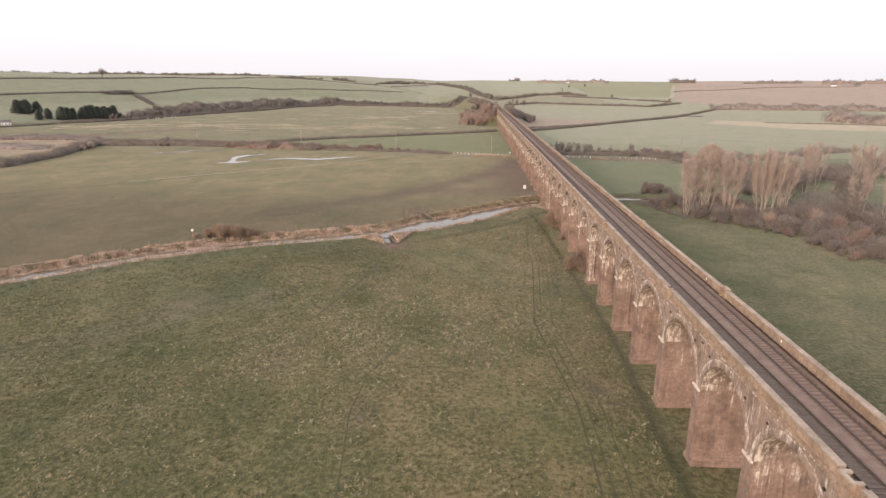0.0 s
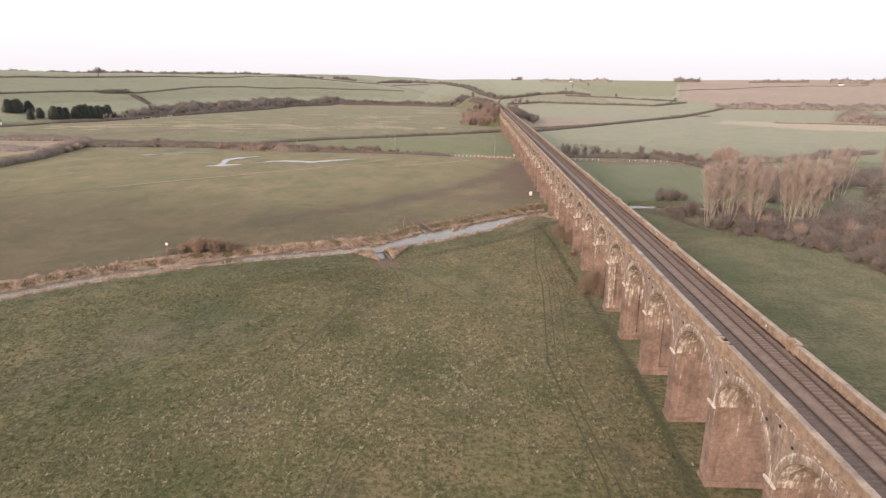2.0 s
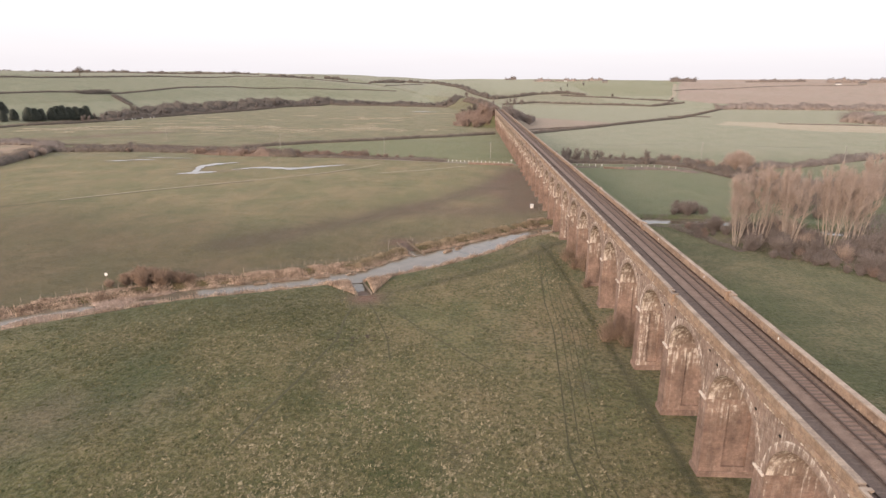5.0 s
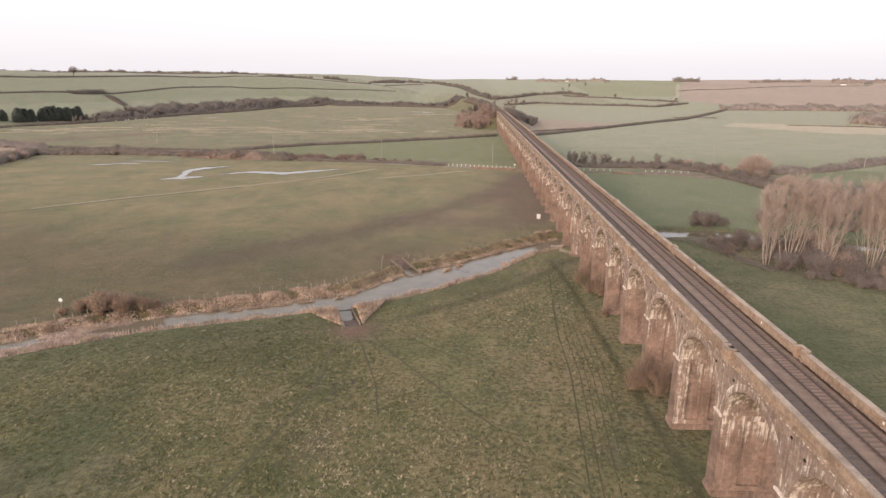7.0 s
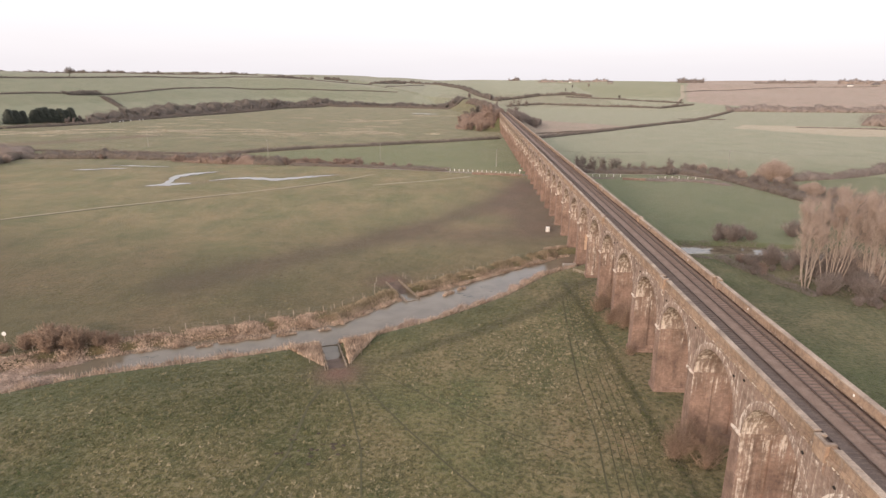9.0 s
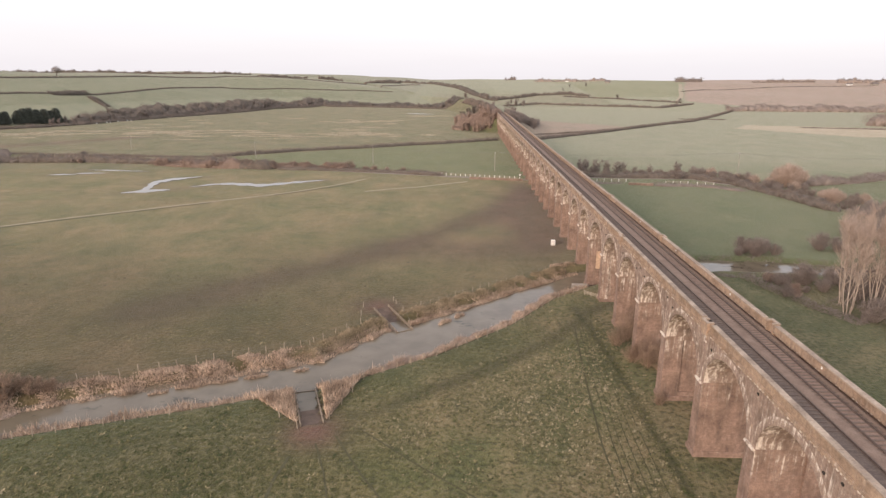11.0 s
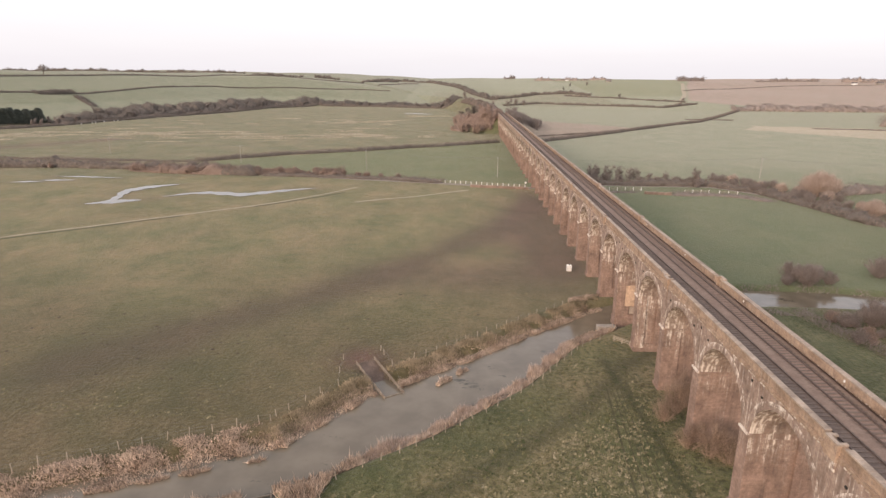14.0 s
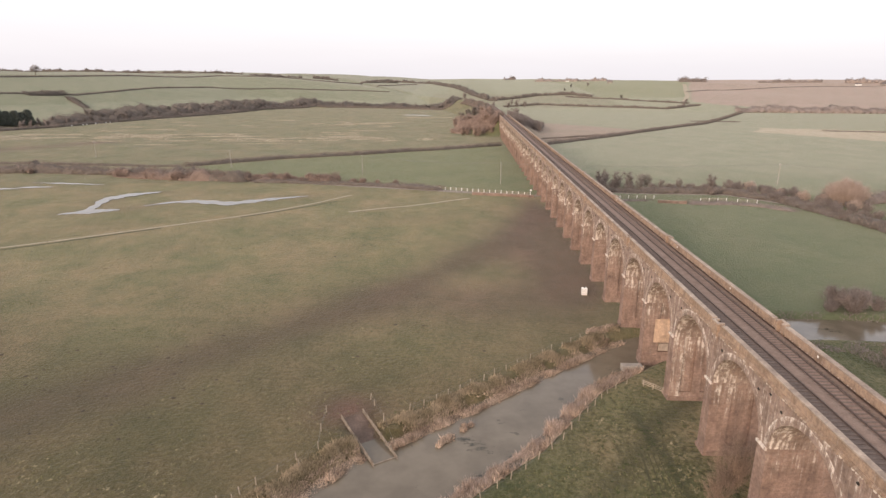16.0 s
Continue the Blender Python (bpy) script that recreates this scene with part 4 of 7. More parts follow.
BEDS = (("road_ballast", [(-3.56, 17.06), (-3.5, 17.24), (-3.0, 17.31)], M_BALLAST, "pale stone ballast along the parapet"),
        ("road_ballast_track", [(-3.0, 17.31), (-2.3, 17.33), (-1.6, 17.31), (-0.72, 17.33)], M_BALLAST_DARK, "dark oily ballast under a railway track"),
        ("road_ballast_middle", [(-0.72, 17.33), (-0.4, 17.38), (0.0, 17.39), (0.45, 17.38), (0.78, 17.33)], M_BALLAST, "pale stone ballast between the two tracks"),
        ("road_ballast_track", [(0.78, 17.33), (1.66, 17.31), (2.4, 17.33), (2.75, 17.32)], M_BALLAST_RUST, "rusty brown ballast under a railway track"),
        ("road_ballast", [(2.75, 17.32), (3.3, 17.33), (3.5, 17.35), (3.56, 17.2)], M_BALLAST, "pale stone ballast along the parapet"))
for nm, prof, mt, lb in BEDS:
    tagged(new(nm, along(0, prof, YA, YB, 3.0, nm, mt)), lb, "ballast", kind="structure")
rail_prof = [(-0.08, 17.37), (-0.03, 17.40), (-0.045, 17.50), (-0.045, 17.54), (0.045, 17.54), (0.045, 17.50), (0.03, 17.40), (0.08, 17.37)]
bm = bmesh.new()
box(bm, -1.28, 1.28, -0.125, 0.125, 17.24, 17.365, 0.015)
sleeper_me = bpy.data.meshes.new("sleeper")
bm.to_mesh(sleeper_me)
bm.free()
sleeper_me.materials.append(M_SLEEPER)
for off in (-1.60, 1.66):
    track = empty_thing("railway_track", (0, 0, 0), "rusty steel railway track on dark timber sleepers", "railway track", "tracks over the viaduct")
    for g in (-0.7525, 0.7525):
        child("rail", along(off + g, rail_prof, YA, YB, 4.0, "rail", M_RAIL), track)
    F = Faces()
    y = YA + 0.4
    while y < YB:
        x = float(rail_x(y)) + off
        if 38 <= y < 142:
            child("sleeper", sleeper_me, track, (x + rng.uniform(-0.03, 0.03), y, rng.uniform(-0.015, 0.01) - (0.034 if off < 0 else 0)))
        else:
            F.box(x - 1.28, x + 1.28, y - 0.125, y + 0.125, 17.24, 17.365)
        y += 0.70
    child("sleeper_run", F.mesh("sleeper_run", M_SLEEPER), track, kind="stuff")


# ---------------------------------------------------------------- growing things
def spikes(base, way, length, radius, name, mat):
    """Thin three-sided spikes: blades, stems and twigs."""
    n = len(base)
    way = way / np.linalg.norm(way, axis=1, keepdims=True)
    ref = np.where(np.abs(way[:, 2:3]) < 0.9, np.array([[0, 0, 1.0]]), np.array([[1.0, 0, 0]]))
    a = np.cross(way, ref)
    a /= np.linalg.norm(a, axis=1, keepdims=True)
    b = np.cross(way, a)
    r, L = np.broadcast_to(radius, n)[:, None], np.broadcast_to(length, n)[:, None]
    v = np.empty((n, 4, 3))
    for j in range(3):
        t_ = 2 * math.pi * j / 3
        v[:, j] = base + r * (math.cos(t_) * a + math.sin(t_) * b)
    v[:, 3] = base + way * L
    i = np.arange(n)[:, None] * 4
    tr = np.concatenate([i + [[0, 1, 3]], i + [[1, 2, 3]], i + [[2, 0, 3]]])
    return tri_mesh(name, v.reshape(-1, 3), tr, mat)


def tubes_mesh(segs, name, mat, sides=5):
    """Tapered limbs from rows (p0, p1, r0, r1)."""
    V, T = [], []
    n = 0
    for p0, p1, r0, r1 in segs:
        d = p1 - p0
        d = d / (np.linalg.norm(d) + 1e-9)
        ref = np.array([0, 0, 1.0]) if abs(d[2]) < 0.9 else np.array([1.0, 0, 0])
        a = np.cross(d, ref)
        a /= np.linalg.norm(a)
        b = np.cross(d, a)
        for p, r in ((p0, r0), (p1, r1)):
            for j in range(sides):
                t_ = 2 * math.pi * j / sides
                V.append(p + r * (math.cos(t_) * a + math.sin(t_) * b))
        for j in range(sides):
            k = (j + 1) % sides
            T += [(n + j, n + k, n + sides + k), (n + j, n + sides + k, n + sides + j)]
        n += 2 * sides
    return tri_mesh(name, V, T, mat)


def cable(pts, r, name, mat):
    """One unbroken thin wire through a row of points."""
    P = np.array(pts, float)
    d = np.gradient(P, axis=0)
    d /= np.linalg.norm(d, axis=1, keepdims=True)
    a = np.cross(d, [[0, 0, 1.0]])
    a /= np.linalg.norm(a, axis=1, keepdims=True)
    b = np.cross(d, a)
    n_ = len(P)
    v = np.stack([P + r * (math.cos(2.094 * j) * a + math.sin(2.094 * j) * b) for j in range(3)], 1).reshape(-1, 3)
    t = [(3 * i + j, 3 * i + (j + 1) % 3, 3 * i + 3 + (j + 1) % 3) for i in range(n_ - 1) for j in range(3)]
    t += [(3 * i + j, 3 * i + 3 + (j + 1) % 3, 3 * i + 3 + j) for i in range(n_ - 1) for j in range(3)]
    return tri_mesh(name, v, t, mat)


def grow(seed, height, spread, up, stems, levels, twigs, trunk_r, bare=0.2, dome=0.0, fork=(3, 2)):
    """Limbs and twig seats of a leafless tree: a list of segments for the trunk and limbs, and arrays of twigs."""
    r = np.random.RandomState(seed)
    limbs, tips = [], []

    def run(p, d, L, rad, lev):
        n = 4 if lev == 0 else 3
        for i in range(n):
            d2 = d + r.normal(0, 0.10 if lev == 0 else 0.17, 3)
            d2[2] += up * 0.12
            d2 /= np.linalg.norm(d2)
            q = p + d2 * L / n
            r1 = rad * (1 - 0.75 * (i + 1) / n)
            limbs.append((p, q, rad * (1 - 0.75 * i / n), max(r1, 0.012)))
            frac = (i + 1) / n
            if lev < levels and (lev > 0 or frac > bare):
                for _ in range(fork[0] if lev == 0 else fork[1]):
                    a = r.uniform(0, 2 * math.pi)
                    side = np.array([math.cos(a), math.sin(a), 0.0])
                    d3 = d2 * up + side * spread
                    d3 /= np.linalg.norm(d3)
                    run(p + (q - p) * r.uniform(0.2, 1), d3, L * r.uniform(0.42, 0.62) * ((1.25 - 0.65 * frac) if dome and lev == 0 else 1), r1 * 0.62 + 0.01, lev + 1)
            if lev >= 1:
                tips.append((p, q, d2, lev))
            p, d = q, d2
    for s in range(stems):
        a = r.uniform(0, 2 * math.pi)
        lean = 0.0 if stems == 1 else r.uniform(0.05, 0.24)
        d0 = np.array([math.cos(a) * lean, math.sin(a) * lean, 1.0])
        run(np.array([math.cos(a) * 0.3 * (stems > 1), math.sin(a) * 0.3 * (stems > 1), -0.4]), d0 / np.linalg.norm(d0), height * r.uniform(0.62, 0.8), trunk_r * (1 if stems == 1 else 0.65), 0)
    base, way = [], []
    for _ in range(twigs):
        p, q, d, lev = tips[r.randint(len(tips))]
        at_ = p + (q - p) * r.uniform(0, 1.1)
        if dome and math.hypot(math.hypot(at_[0], at_[1]) / (dome * height), (at_[2] / height - 0.66) / 0.36) > 1.0 + 0.15 * math.sin(3 * math.atan2(at_[1], at_[0]) + seed):
            continue
        base.append(at_)
        way.append(d * up * 0.9 + r.normal(0, 0.55, 3) + np.array([0, 0, 0.25 * up]))
    return limbs, np.array(base), np.array(way), r


def bare_tree(name, seed, height, spread, up, stems, levels, twigs, trunk_r, twig_len, twig_r, bark, twig_mat, label, category="tree", bare=0.2, dome=0.0, fork=(3, 2)):
    limbs, base, way, r = grow(seed, height, spread, up, stems, levels, twigs, trunk_r, bare, dome, fork)
    tr = empty_thing(name, (0, 0, -200), label, category)
    child("trunk", tubes_mesh(limbs, "trunk", bark, 3), tr)
    child("crown", spikes(base, way, r.uniform(0.5, 1.3, len(base)) * twig_len, twig_r, "crown", twig_mat), tr)
    return tr


def poplar(seed, height, radius, stems, twigs):
    """A leafless poplar: several slim pale stems rising almost upright, each clothed in fine ascending twigs within an egg-shaped crown."""
    r = np.random.RandomState(seed)
    limbs, seats = [], []
    for k in range(stems):
        a = 6.283 * (k + r.uniform(-0.3, 0.3)) / stems
        far = radius * r.uniform(0.30, 0.92) * (k > 0)
        top = height * (0.94 - 0.20 * (far / radius) ** 2) * r.uniform(0.95, 1.0)
        knots = [np.array([0.7 * math.cos(a), 0.7 * math.sin(a), -0.4])]
        for f in (0.10, 0.25, 0.42, 0.6, 0.8, 1.0):
            o = 0.7 + far * f ** 0.62
            knots.append(np.array([o * math.cos(a) + r.normal(0, 0.09), o * math.sin(a) + r.normal(0, 0.09), top * f]))
        r0 = r.uniform(0.13, 0.22)
        for j in range(6):
            limbs.append((knots[j], knots[j + 1], r0 * (1 - j / 6.4), r0 * (1 - (j + 1) / 6.4)))
        for _ in range(16):
            f = r.uniform(2.0, 5.6)
            j = int(f)
            p = knots[j] + (knots[min(j + 1, 6)] - knots[j]) * (f - j)
            b = r.uniform(0, 6.283)
            d = np.array([math.cos(b) * 0.8, math.sin(b) * 0.8, r.uniform(0.7, 1.5)])
            q = p + d / np.linalg.norm(d) * radius * r.uniform(0.35, 0.85) * (1.15 - 0.11 * f)
            limbs.append((p, q, 0.075, 0.02))
            seats.append((p, q))
        for j in (3, 4, 5, 5):
            seats.append((knots[j], knots[j + 1]))
    P, Q = np.array([a_ for a_, _ in seats]), np.array([b_ for _, b_ in seats])
    i = r.randint(0, len(seats), twigs)
    base = P[i] + (Q[i] - P[i]) * r.uniform(0.05, 1.1, (twigs, 1)) + r.normal(0, 0.25, (twigs, 3))
    h = base[:, 2] / height
    edge = radius * r.uniform(0.75, 1.1, twigs) * np.clip(1 - np.abs((h - 0.55) / 0.45) ** 2.6, 0, 1) ** 0.5 * (1 + 0.12 * np.sin(3 * np.arctan2(base[:, 1], base[:, 0]) + seed))
    keep = (np.hypot(base[:, 0], base[:, 1]) < edge) & (h > 0.30 + 0.36 * r.uniform(0, 1, twigs) ** 1.3)
    base = base[keep]
    n_ = len(base)
    way = np.stack([r.normal(0, 0.42, n_) + 0.05 * base[:, 0], r.normal(0, 0.42, n_) + 0.05 * base[:, 1], r.uniform(0.7, 1.3, n_)], -1)
    tr = empty_thing("bare_poplar", (0, 0, -200), "tall leafless poplar with pale stems and tan twigs", "tree")
    child("trunk", tubes_mesh(limbs, "trunk", M_BARK, 4), tr)
    child("crown", spikes(base, way, r.uniform(0.8, 2.1, n_), 0.015, "crown", M_TWIG_TAN), tr)
    return tr


def bush(name, seed, height, width, twigs, mat, label, category="bush", twig_r=0.03):
    """A dome of many stems from one foot, with twigs all over it."""
    r = np.random.RandomState(seed)
    n = max(14, twigs // 28)
    a = r.uniform(0, 2 * math.pi, n)
    lean = r.uniform(0.05, 1.0, n) ** 0.7
    tip = np.stack([np.cos(a) * lean * width / 2, np.sin(a) * lean * width / 2, height * (1 - 0.45 * lean ** 2) * r.uniform(0.75, 1.05, n)], -1)
    foot = tip * np.array([0.12, 0.12, 0]) + np.array([0, 0, -0.3])
    ob = empty_thing(name, (0, 0, -200), label, category)
    child("stem_frame", spikes(foot, tip - foot, np.linalg.norm(tip - foot, axis=1), twig_r * 1.8, "stem_frame", mat), ob)
    i = r.randint(0, n, twigs)
    f = r.uniform(0.25, 1.0, twigs)[:, None]
    base = foot[i] + (tip[i] - foot[i]) * f
    way = (tip[i] - foot[i]) / height * 0.7 + r.normal(0, 0.55, (twigs, 3)) + np.array([0, 0, 0.2])
    child("crown", spikes(base, way, r.uniform(0.12, 0.34, twigs) * height, twig_r, "crown", mat), ob)
    return ob


def conifer(name, seed, height, width, n, label):
    r = np.random.RandomState(seed)
    ob = empty_thing(name, (0, 0, -200), label, "tree")
    child("trunk", tubes_mesh([(np.array([0, 0, -0.4]), np.array([0, 0, height * 0.9]), 0.35, 0.05)], "trunk", M_BARK_DARK, 6), ob)
    h = r.uniform(0.05, 1.0, n)
    a = r.uniform(0, 2 * math.pi, n)
    rad = width / 2 * np.sqrt(np.clip(1 - h ** 2.2, 0.03, 1)) * r.uniform(0.35, 1.0, n) * (1 + 0.25 * np.sin(3 * a + 5 * h))
    base = np.stack([np.cos(a) * rad, np.sin(a) * rad, h * height], -1)
    way = np.stack([np.cos(a), np.sin(a), r.uniform(-0.2, 1.2, n)], -1)
    child("foliage", spikes(base, way, r.uniform(0.8, 1.9, n), 0.42, "foliage", M_CONIFER), ob)
    return ob


def plant(src, x, y, scale=1.0, turn=None, sink=0.0, group="", stretch=1.0):
    """Set a copy of a tree or bush on the ground."""
    ob = copy_thing(src, pose(x, y, gz(x, y) - sink, 0, 0, rng.uniform(0, 360) if turn is None else turn))
    ob.scale = (scale, scale, scale * stretch)
    if group:
        ob["group"] = group
    return ob


def hedge(pts, width, height, per_m, mat, label, twig=0.9, core=True, seed=0, uneven=0.35, rad=0.05, name="hedge"):
    """A field hedge: a lumpy heart of packed stems, in dark hedges painted as inner shade, with twigs all round it."""
    P = np.asarray(pts, float)
    r = np.random.RandomState(seed + 11)
    seg = np.hypot(*np.diff(P, axis=0).T)
    s = np.concatenate([[0], np.cumsum(seg)])
    th = empty_thing(name, (P[0][0], P[0][1], gz(*P[0])), label, "hedge", kind="stuff")
    org = np.array(th.location)

    def hgt(q):
        return height * (1 + uneven * (np.sin(q * 0.21 + seed) * 0.5 + np.sin(q * 0.067 + 2 * seed) * 0.6 + np.sin(q * 0.53) * 0.35))
    n = max(4, int(s[-1] / 1.6))
    q = np.linspace(0, s[-1], n)
    cx, cy = np.interp(q, s, P[:, 0]), np.interp(q, s, P[:, 1])
    tx, ty = np.gradient(cx), np.gradient(cy)
    L = np.hypot(tx, ty)
    nx_, ny_ = -ty / L, tx / L
    if core:
        ends = np.clip(np.minimum(q, s[-1] - q) / 4.0, 0.02, 1.0)
        h = np.maximum(hgt(q), 0.25 * height) * r.uniform(0.6, 0.95, n) * ends
        prof = ((-0.5, 0.0), (-0.52, 0.5), (-0.25, 0.92), (0.22, 0.95), (0.5, 0.5), (0.5, 0.0))
        v = np.empty((n, len(prof), 3))
        for j, (a, b) in enumerate(prof):
            w = width * a * r.uniform(0.75, 1.15, n) * ends
            v[:, j, 0], v[:, j, 1] = cx + nx_ * w, cy + ny_ * w
            v[:, j, 2] = terrain(cx + nx_ * w, cy + ny_ * w) - 0.15 + h * b * r.uniform(0.8, 1.1, n)
        v -= org
        i = np.arange(n * len(prof)).reshape(n, len(prof))
        a, b, c, d = i[:-1, :-1].ravel(), i[:-1, 1:].ravel(), i[1:, 1:].ravel(), i[1:, :-1].ravel()
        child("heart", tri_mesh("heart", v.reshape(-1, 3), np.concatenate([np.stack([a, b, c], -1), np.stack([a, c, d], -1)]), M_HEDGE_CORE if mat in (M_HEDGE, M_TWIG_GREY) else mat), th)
    m = int(s[-1] * per_m)
    qq = r.uniform(0, s[-1], m)
    k = np.clip(np.searchsorted(q, qq), 0, n - 1)
    off = r.uniform(-0.55, 0.55, m) * width
    x, y = np.interp(qq, s, P[:, 0]) + nx_[k] * off, np.interp(qq, s, P[:, 1]) + ny_[k] * off
    z = terrain(x, y) + np.maximum(hgt(qq), 0.2 * height) * r.uniform(0.15, 0.95, m) * (1 - 0.5 * (np.abs(off) / width) ** 1.5)
    way = np.stack([nx_[k] * off / width + r.normal(0, 0.5, m), ny_[k] * off / width + r.normal(0, 0.5, m), r.uniform(0.3, 1.2, m)], -1)
    child("brush", spikes(np.stack([x, y, z], -1) - org, way, r.uniform(0.4, 1.2, m) * twig, rad, "brush", mat), th)
    return th


# ---------------------------------------------------------------- hedges and belts
hedge(HEDGE_W, 9.0, 4.8, 46, M_HEDGE, "overgrown leafless hawthorn hedge beside the pasture", 1.3, seed=1, rad=0.09)
hedge([(-330, 300), (-293, 316)], 4.0, 2.5, 20, M_HEDGE, "overgrown leafless hawthorn hedge", 1.2, seed=2, rad=0.09)
hedge(HEDGE_2, 4.0, 2.6, 24, M_HEDGE, "dark leafless field hedge between two meadows", 1.2, seed=3, rad=0.09, uneven=0.15)
hedge([(-136, 421), (-100, 417), (-68, 411), (-40, 402)], 6.0, 2.0, 40, M_HEDGE, "brown bramble and thorn hedge along the lane", 0.9, seed=4, rad=0.06)
hedge([(16, 404), (50, 402), (84, 402), (100, 384), (108, 345), (112, 320)], 7.0, 3.2, 40, M_HEDGE, "leafless thorn hedge along the lane", 1.3, seed=5, rad=0.08)
hedge([(18, 383), (34, 381.5), (47, 382)], 3.0, 0.7, 30, M_TWIG, "low bramble on the verge before the white fence", 0.8, seed=56, rad=0.05, uneven=0.6, name="bramble_verge")
hedge([(58, 376), (66, 377), (78, 377.5), (88, 372), (96, 362)], 5.0, 1.0, 45, M_TWIG, "low bramble on the verge before the white fence", 0.9, seed=57, rad=0.05, uneven=0.6, name="bramble_verge")
hedge(HEDGE_E2, 5.5, 2.8, 26, M_HEDGE, "dark leafless field hedge", 1.2, seed=6, rad=0.1, uneven=0.2)
hedge([(-350, 484), (-300, 476), (-240, 472), (-192, 470)], 3.0, 1.2, 14, M_HEDGE, "thin low field hedge", 1.0, seed=7, rad=0.1)
hedge([(16, 640), (70, 676), (122, 712)], 2.2, 1.2, 14, M_HEDGE, "low hedge beside ploughed ground", 1.0, seed=8, rad=0.1)
hedge([(-424, 486), (-351, 487), (-335, 470), (-314, 440)], 16.0, 3.4, 50, M_TWIG, "belt of brown reeds and willow scrub", 1.4, seed=9, rad=0.12, uneven=0.5)
hedge([(-560, 412), (-440, 424), (-370, 420), (-332, 412)], 16.0, 2.6, 40, M_TWIG, "belt of brown reeds", 1.2, seed=10, rad=0.12)
hedge([(-690, 830), (-655, 915), (-640, 1000), (-615, 1120), (-590, 1300), (-560, 1440), (-490, 1470), (-420, 1534), (-327, 1587), (-243, 1759), (-165, 1912)], 3.5, 2.2, 7, M_HEDGE, "dark clipped hedge along the hill", 1.4, seed=21, rad=0.18, uneven=0.15)
hedge([(-650, 640), (-615, 734), (-578, 830), (-558, 872), (-535, 914), (-525, 983), (-516, 1075), (-490, 1230), (-407, 1323), (-334, 1385), (-276, 1448), (-196, 1493)], 3.2, 2.0, 8, M_HEDGE, "dark clipped hedge along the hillside", 1.3, seed=22, rad=0.16, uneven=0.15)
hedge([(35, 1374), (123, 1447), (197, 1459), (232, 1407)], 9.0, 6.5, 18, M_HEDGE, "tall leafless hedge on the far slope", 2.0, seed=23, rad=0.2)
hedge([(38, 1228), (113, 1269), (150, 1241), (240, 1208), (310, 1178), (386, 1229)], 6.0, 4.0, 12, M_HEDGE, "leafless hedge on the far slope", 1.7, seed=24, rad=0.2)
hedge([(177, 1413), (276, 1342), (326, 1292), (376, 1256)], 5.0, 3.0, 10, M_HEDGE, "leafless hedge on the far slope", 1.5, seed=25, rad=0.2)
hedge([(446, 1478), (531, 1553), (663, 1591), (823, 1625), (949, 1603)], 2.5, 1.4, 5, M_HEDGE, "low hedge across ploughed land", 1.2, seed=26, rad=0.2)
hedge([(412, 1148), (498, 1138), (581, 1128), (640, 1120), (800, 1080)], 30.0, 8.0, 46, M_TWIG, "thicket below the ploughed hill", 2.4, seed=27, rad=0.2, uneven=0.5)
hedge([(250, 905), (278, 897), (306, 889)], 2.5, 1.3, 8, M_HEDGE, "short remnant of a field hedge", 1.2, seed=28, rad=0.14)
hedge([(352, 1220), (378, 1283), (394, 1322)], 3.0, 1.8, 6, M_HEDGE, "leafless hedge beside a farm track", 1.5, seed=29, rad=0.18)
hedge([(330, 760), (400, 742), (470, 715), (620, 660)], 2.5, 1.2, 7, M_HEDGE, "thin low hedge beside stubble", 1.2, seed=30, rad=0.14)

hedge([(29, 1357), (-11, 1510), (-66, 1820), (-127, 2072), (-245, 2132), (-300, 2022)], 14.0, 6.5, 12, M_TWIG_GREY, "belt of leafless trees climbing the far slope", 2.6, seed=64, rad=0.22, uneven=0.6, name="scrub_belt")

# ---------------------------------------------------------------- trees
POPLAR = [poplar(100 + i, 28.5 + i % 2, 6.2 + 0.6 * (i % 3), 5 + i % 3, 11500) for i in range(4)]
WOOD = [bare_tree("bare_tree", 200 + i, 11.5, 0.75, 0.8, 1 + i % 2, 2, 900, 0.2, 1.8, 0.085, M_BARK_DARK, M_TWIG,
                  "leafless grey-brown deciduous tree", bare=0.05) for i in range(3)]
FAR = [bare_tree("bare_tree", 250 + i, 11.5, 0.8, 0.8, 1 + i % 2, 1, 900, 0.22, 2.2, 0.10, M_BARK_DARK, M_TWIG_GREY if i > 0 else M_TWIG,
                 "leafless grey-brown tree in a distant belt", bare=0.02) for i in range(4)]
WOOD_RED = [bare_tree("bare_tree", 300 + i, 11.0, 0.8, 0.8, 2, 1, 800, 0.18, 1.9, 0.13, M_BARK_DARK, M_TWIG_RED,
                      "leafless reddish-brown tree at the wood's edge", bare=0.05) for i in range(3)]
SCRUB = [bush("thorn_bush", 400 + i, 4.2, 5.5, 2000, M_TWIG, "leafless grey-brown thorn bush", twig_r=0.03) for i in range(3)]
SCRUB_RED = [bush("willow_bush", 500 + i, 3.6, 4.6, 1800, M_TWIG_RED, "reddish leafless willow bush", twig_r=0.03) for i in range(3)]
SCRUB_TAN = [bush("willow_bush", 550 + i, 5.0, 6.0, 2400, M_TWIG_TAN, "pale tan leafless willow bush", twig_r=0.03) for i in range(2)]
BANK_WILLOW = [bush("willow_bush", 580 + i, 3.4, 5.4, 2200, M_BRAMBLE, "dense reddish-brown willow bush on the river bank", twig_r=0.03) for i in range(2)]
BUSH_NEAR = [bush("bramble_bush", 600 + i, 4.8, 5.6, 1500, M_BRAMBLE, "brown leafless bush growing against a viaduct pier", twig_r=0.014) for i in range(2)]
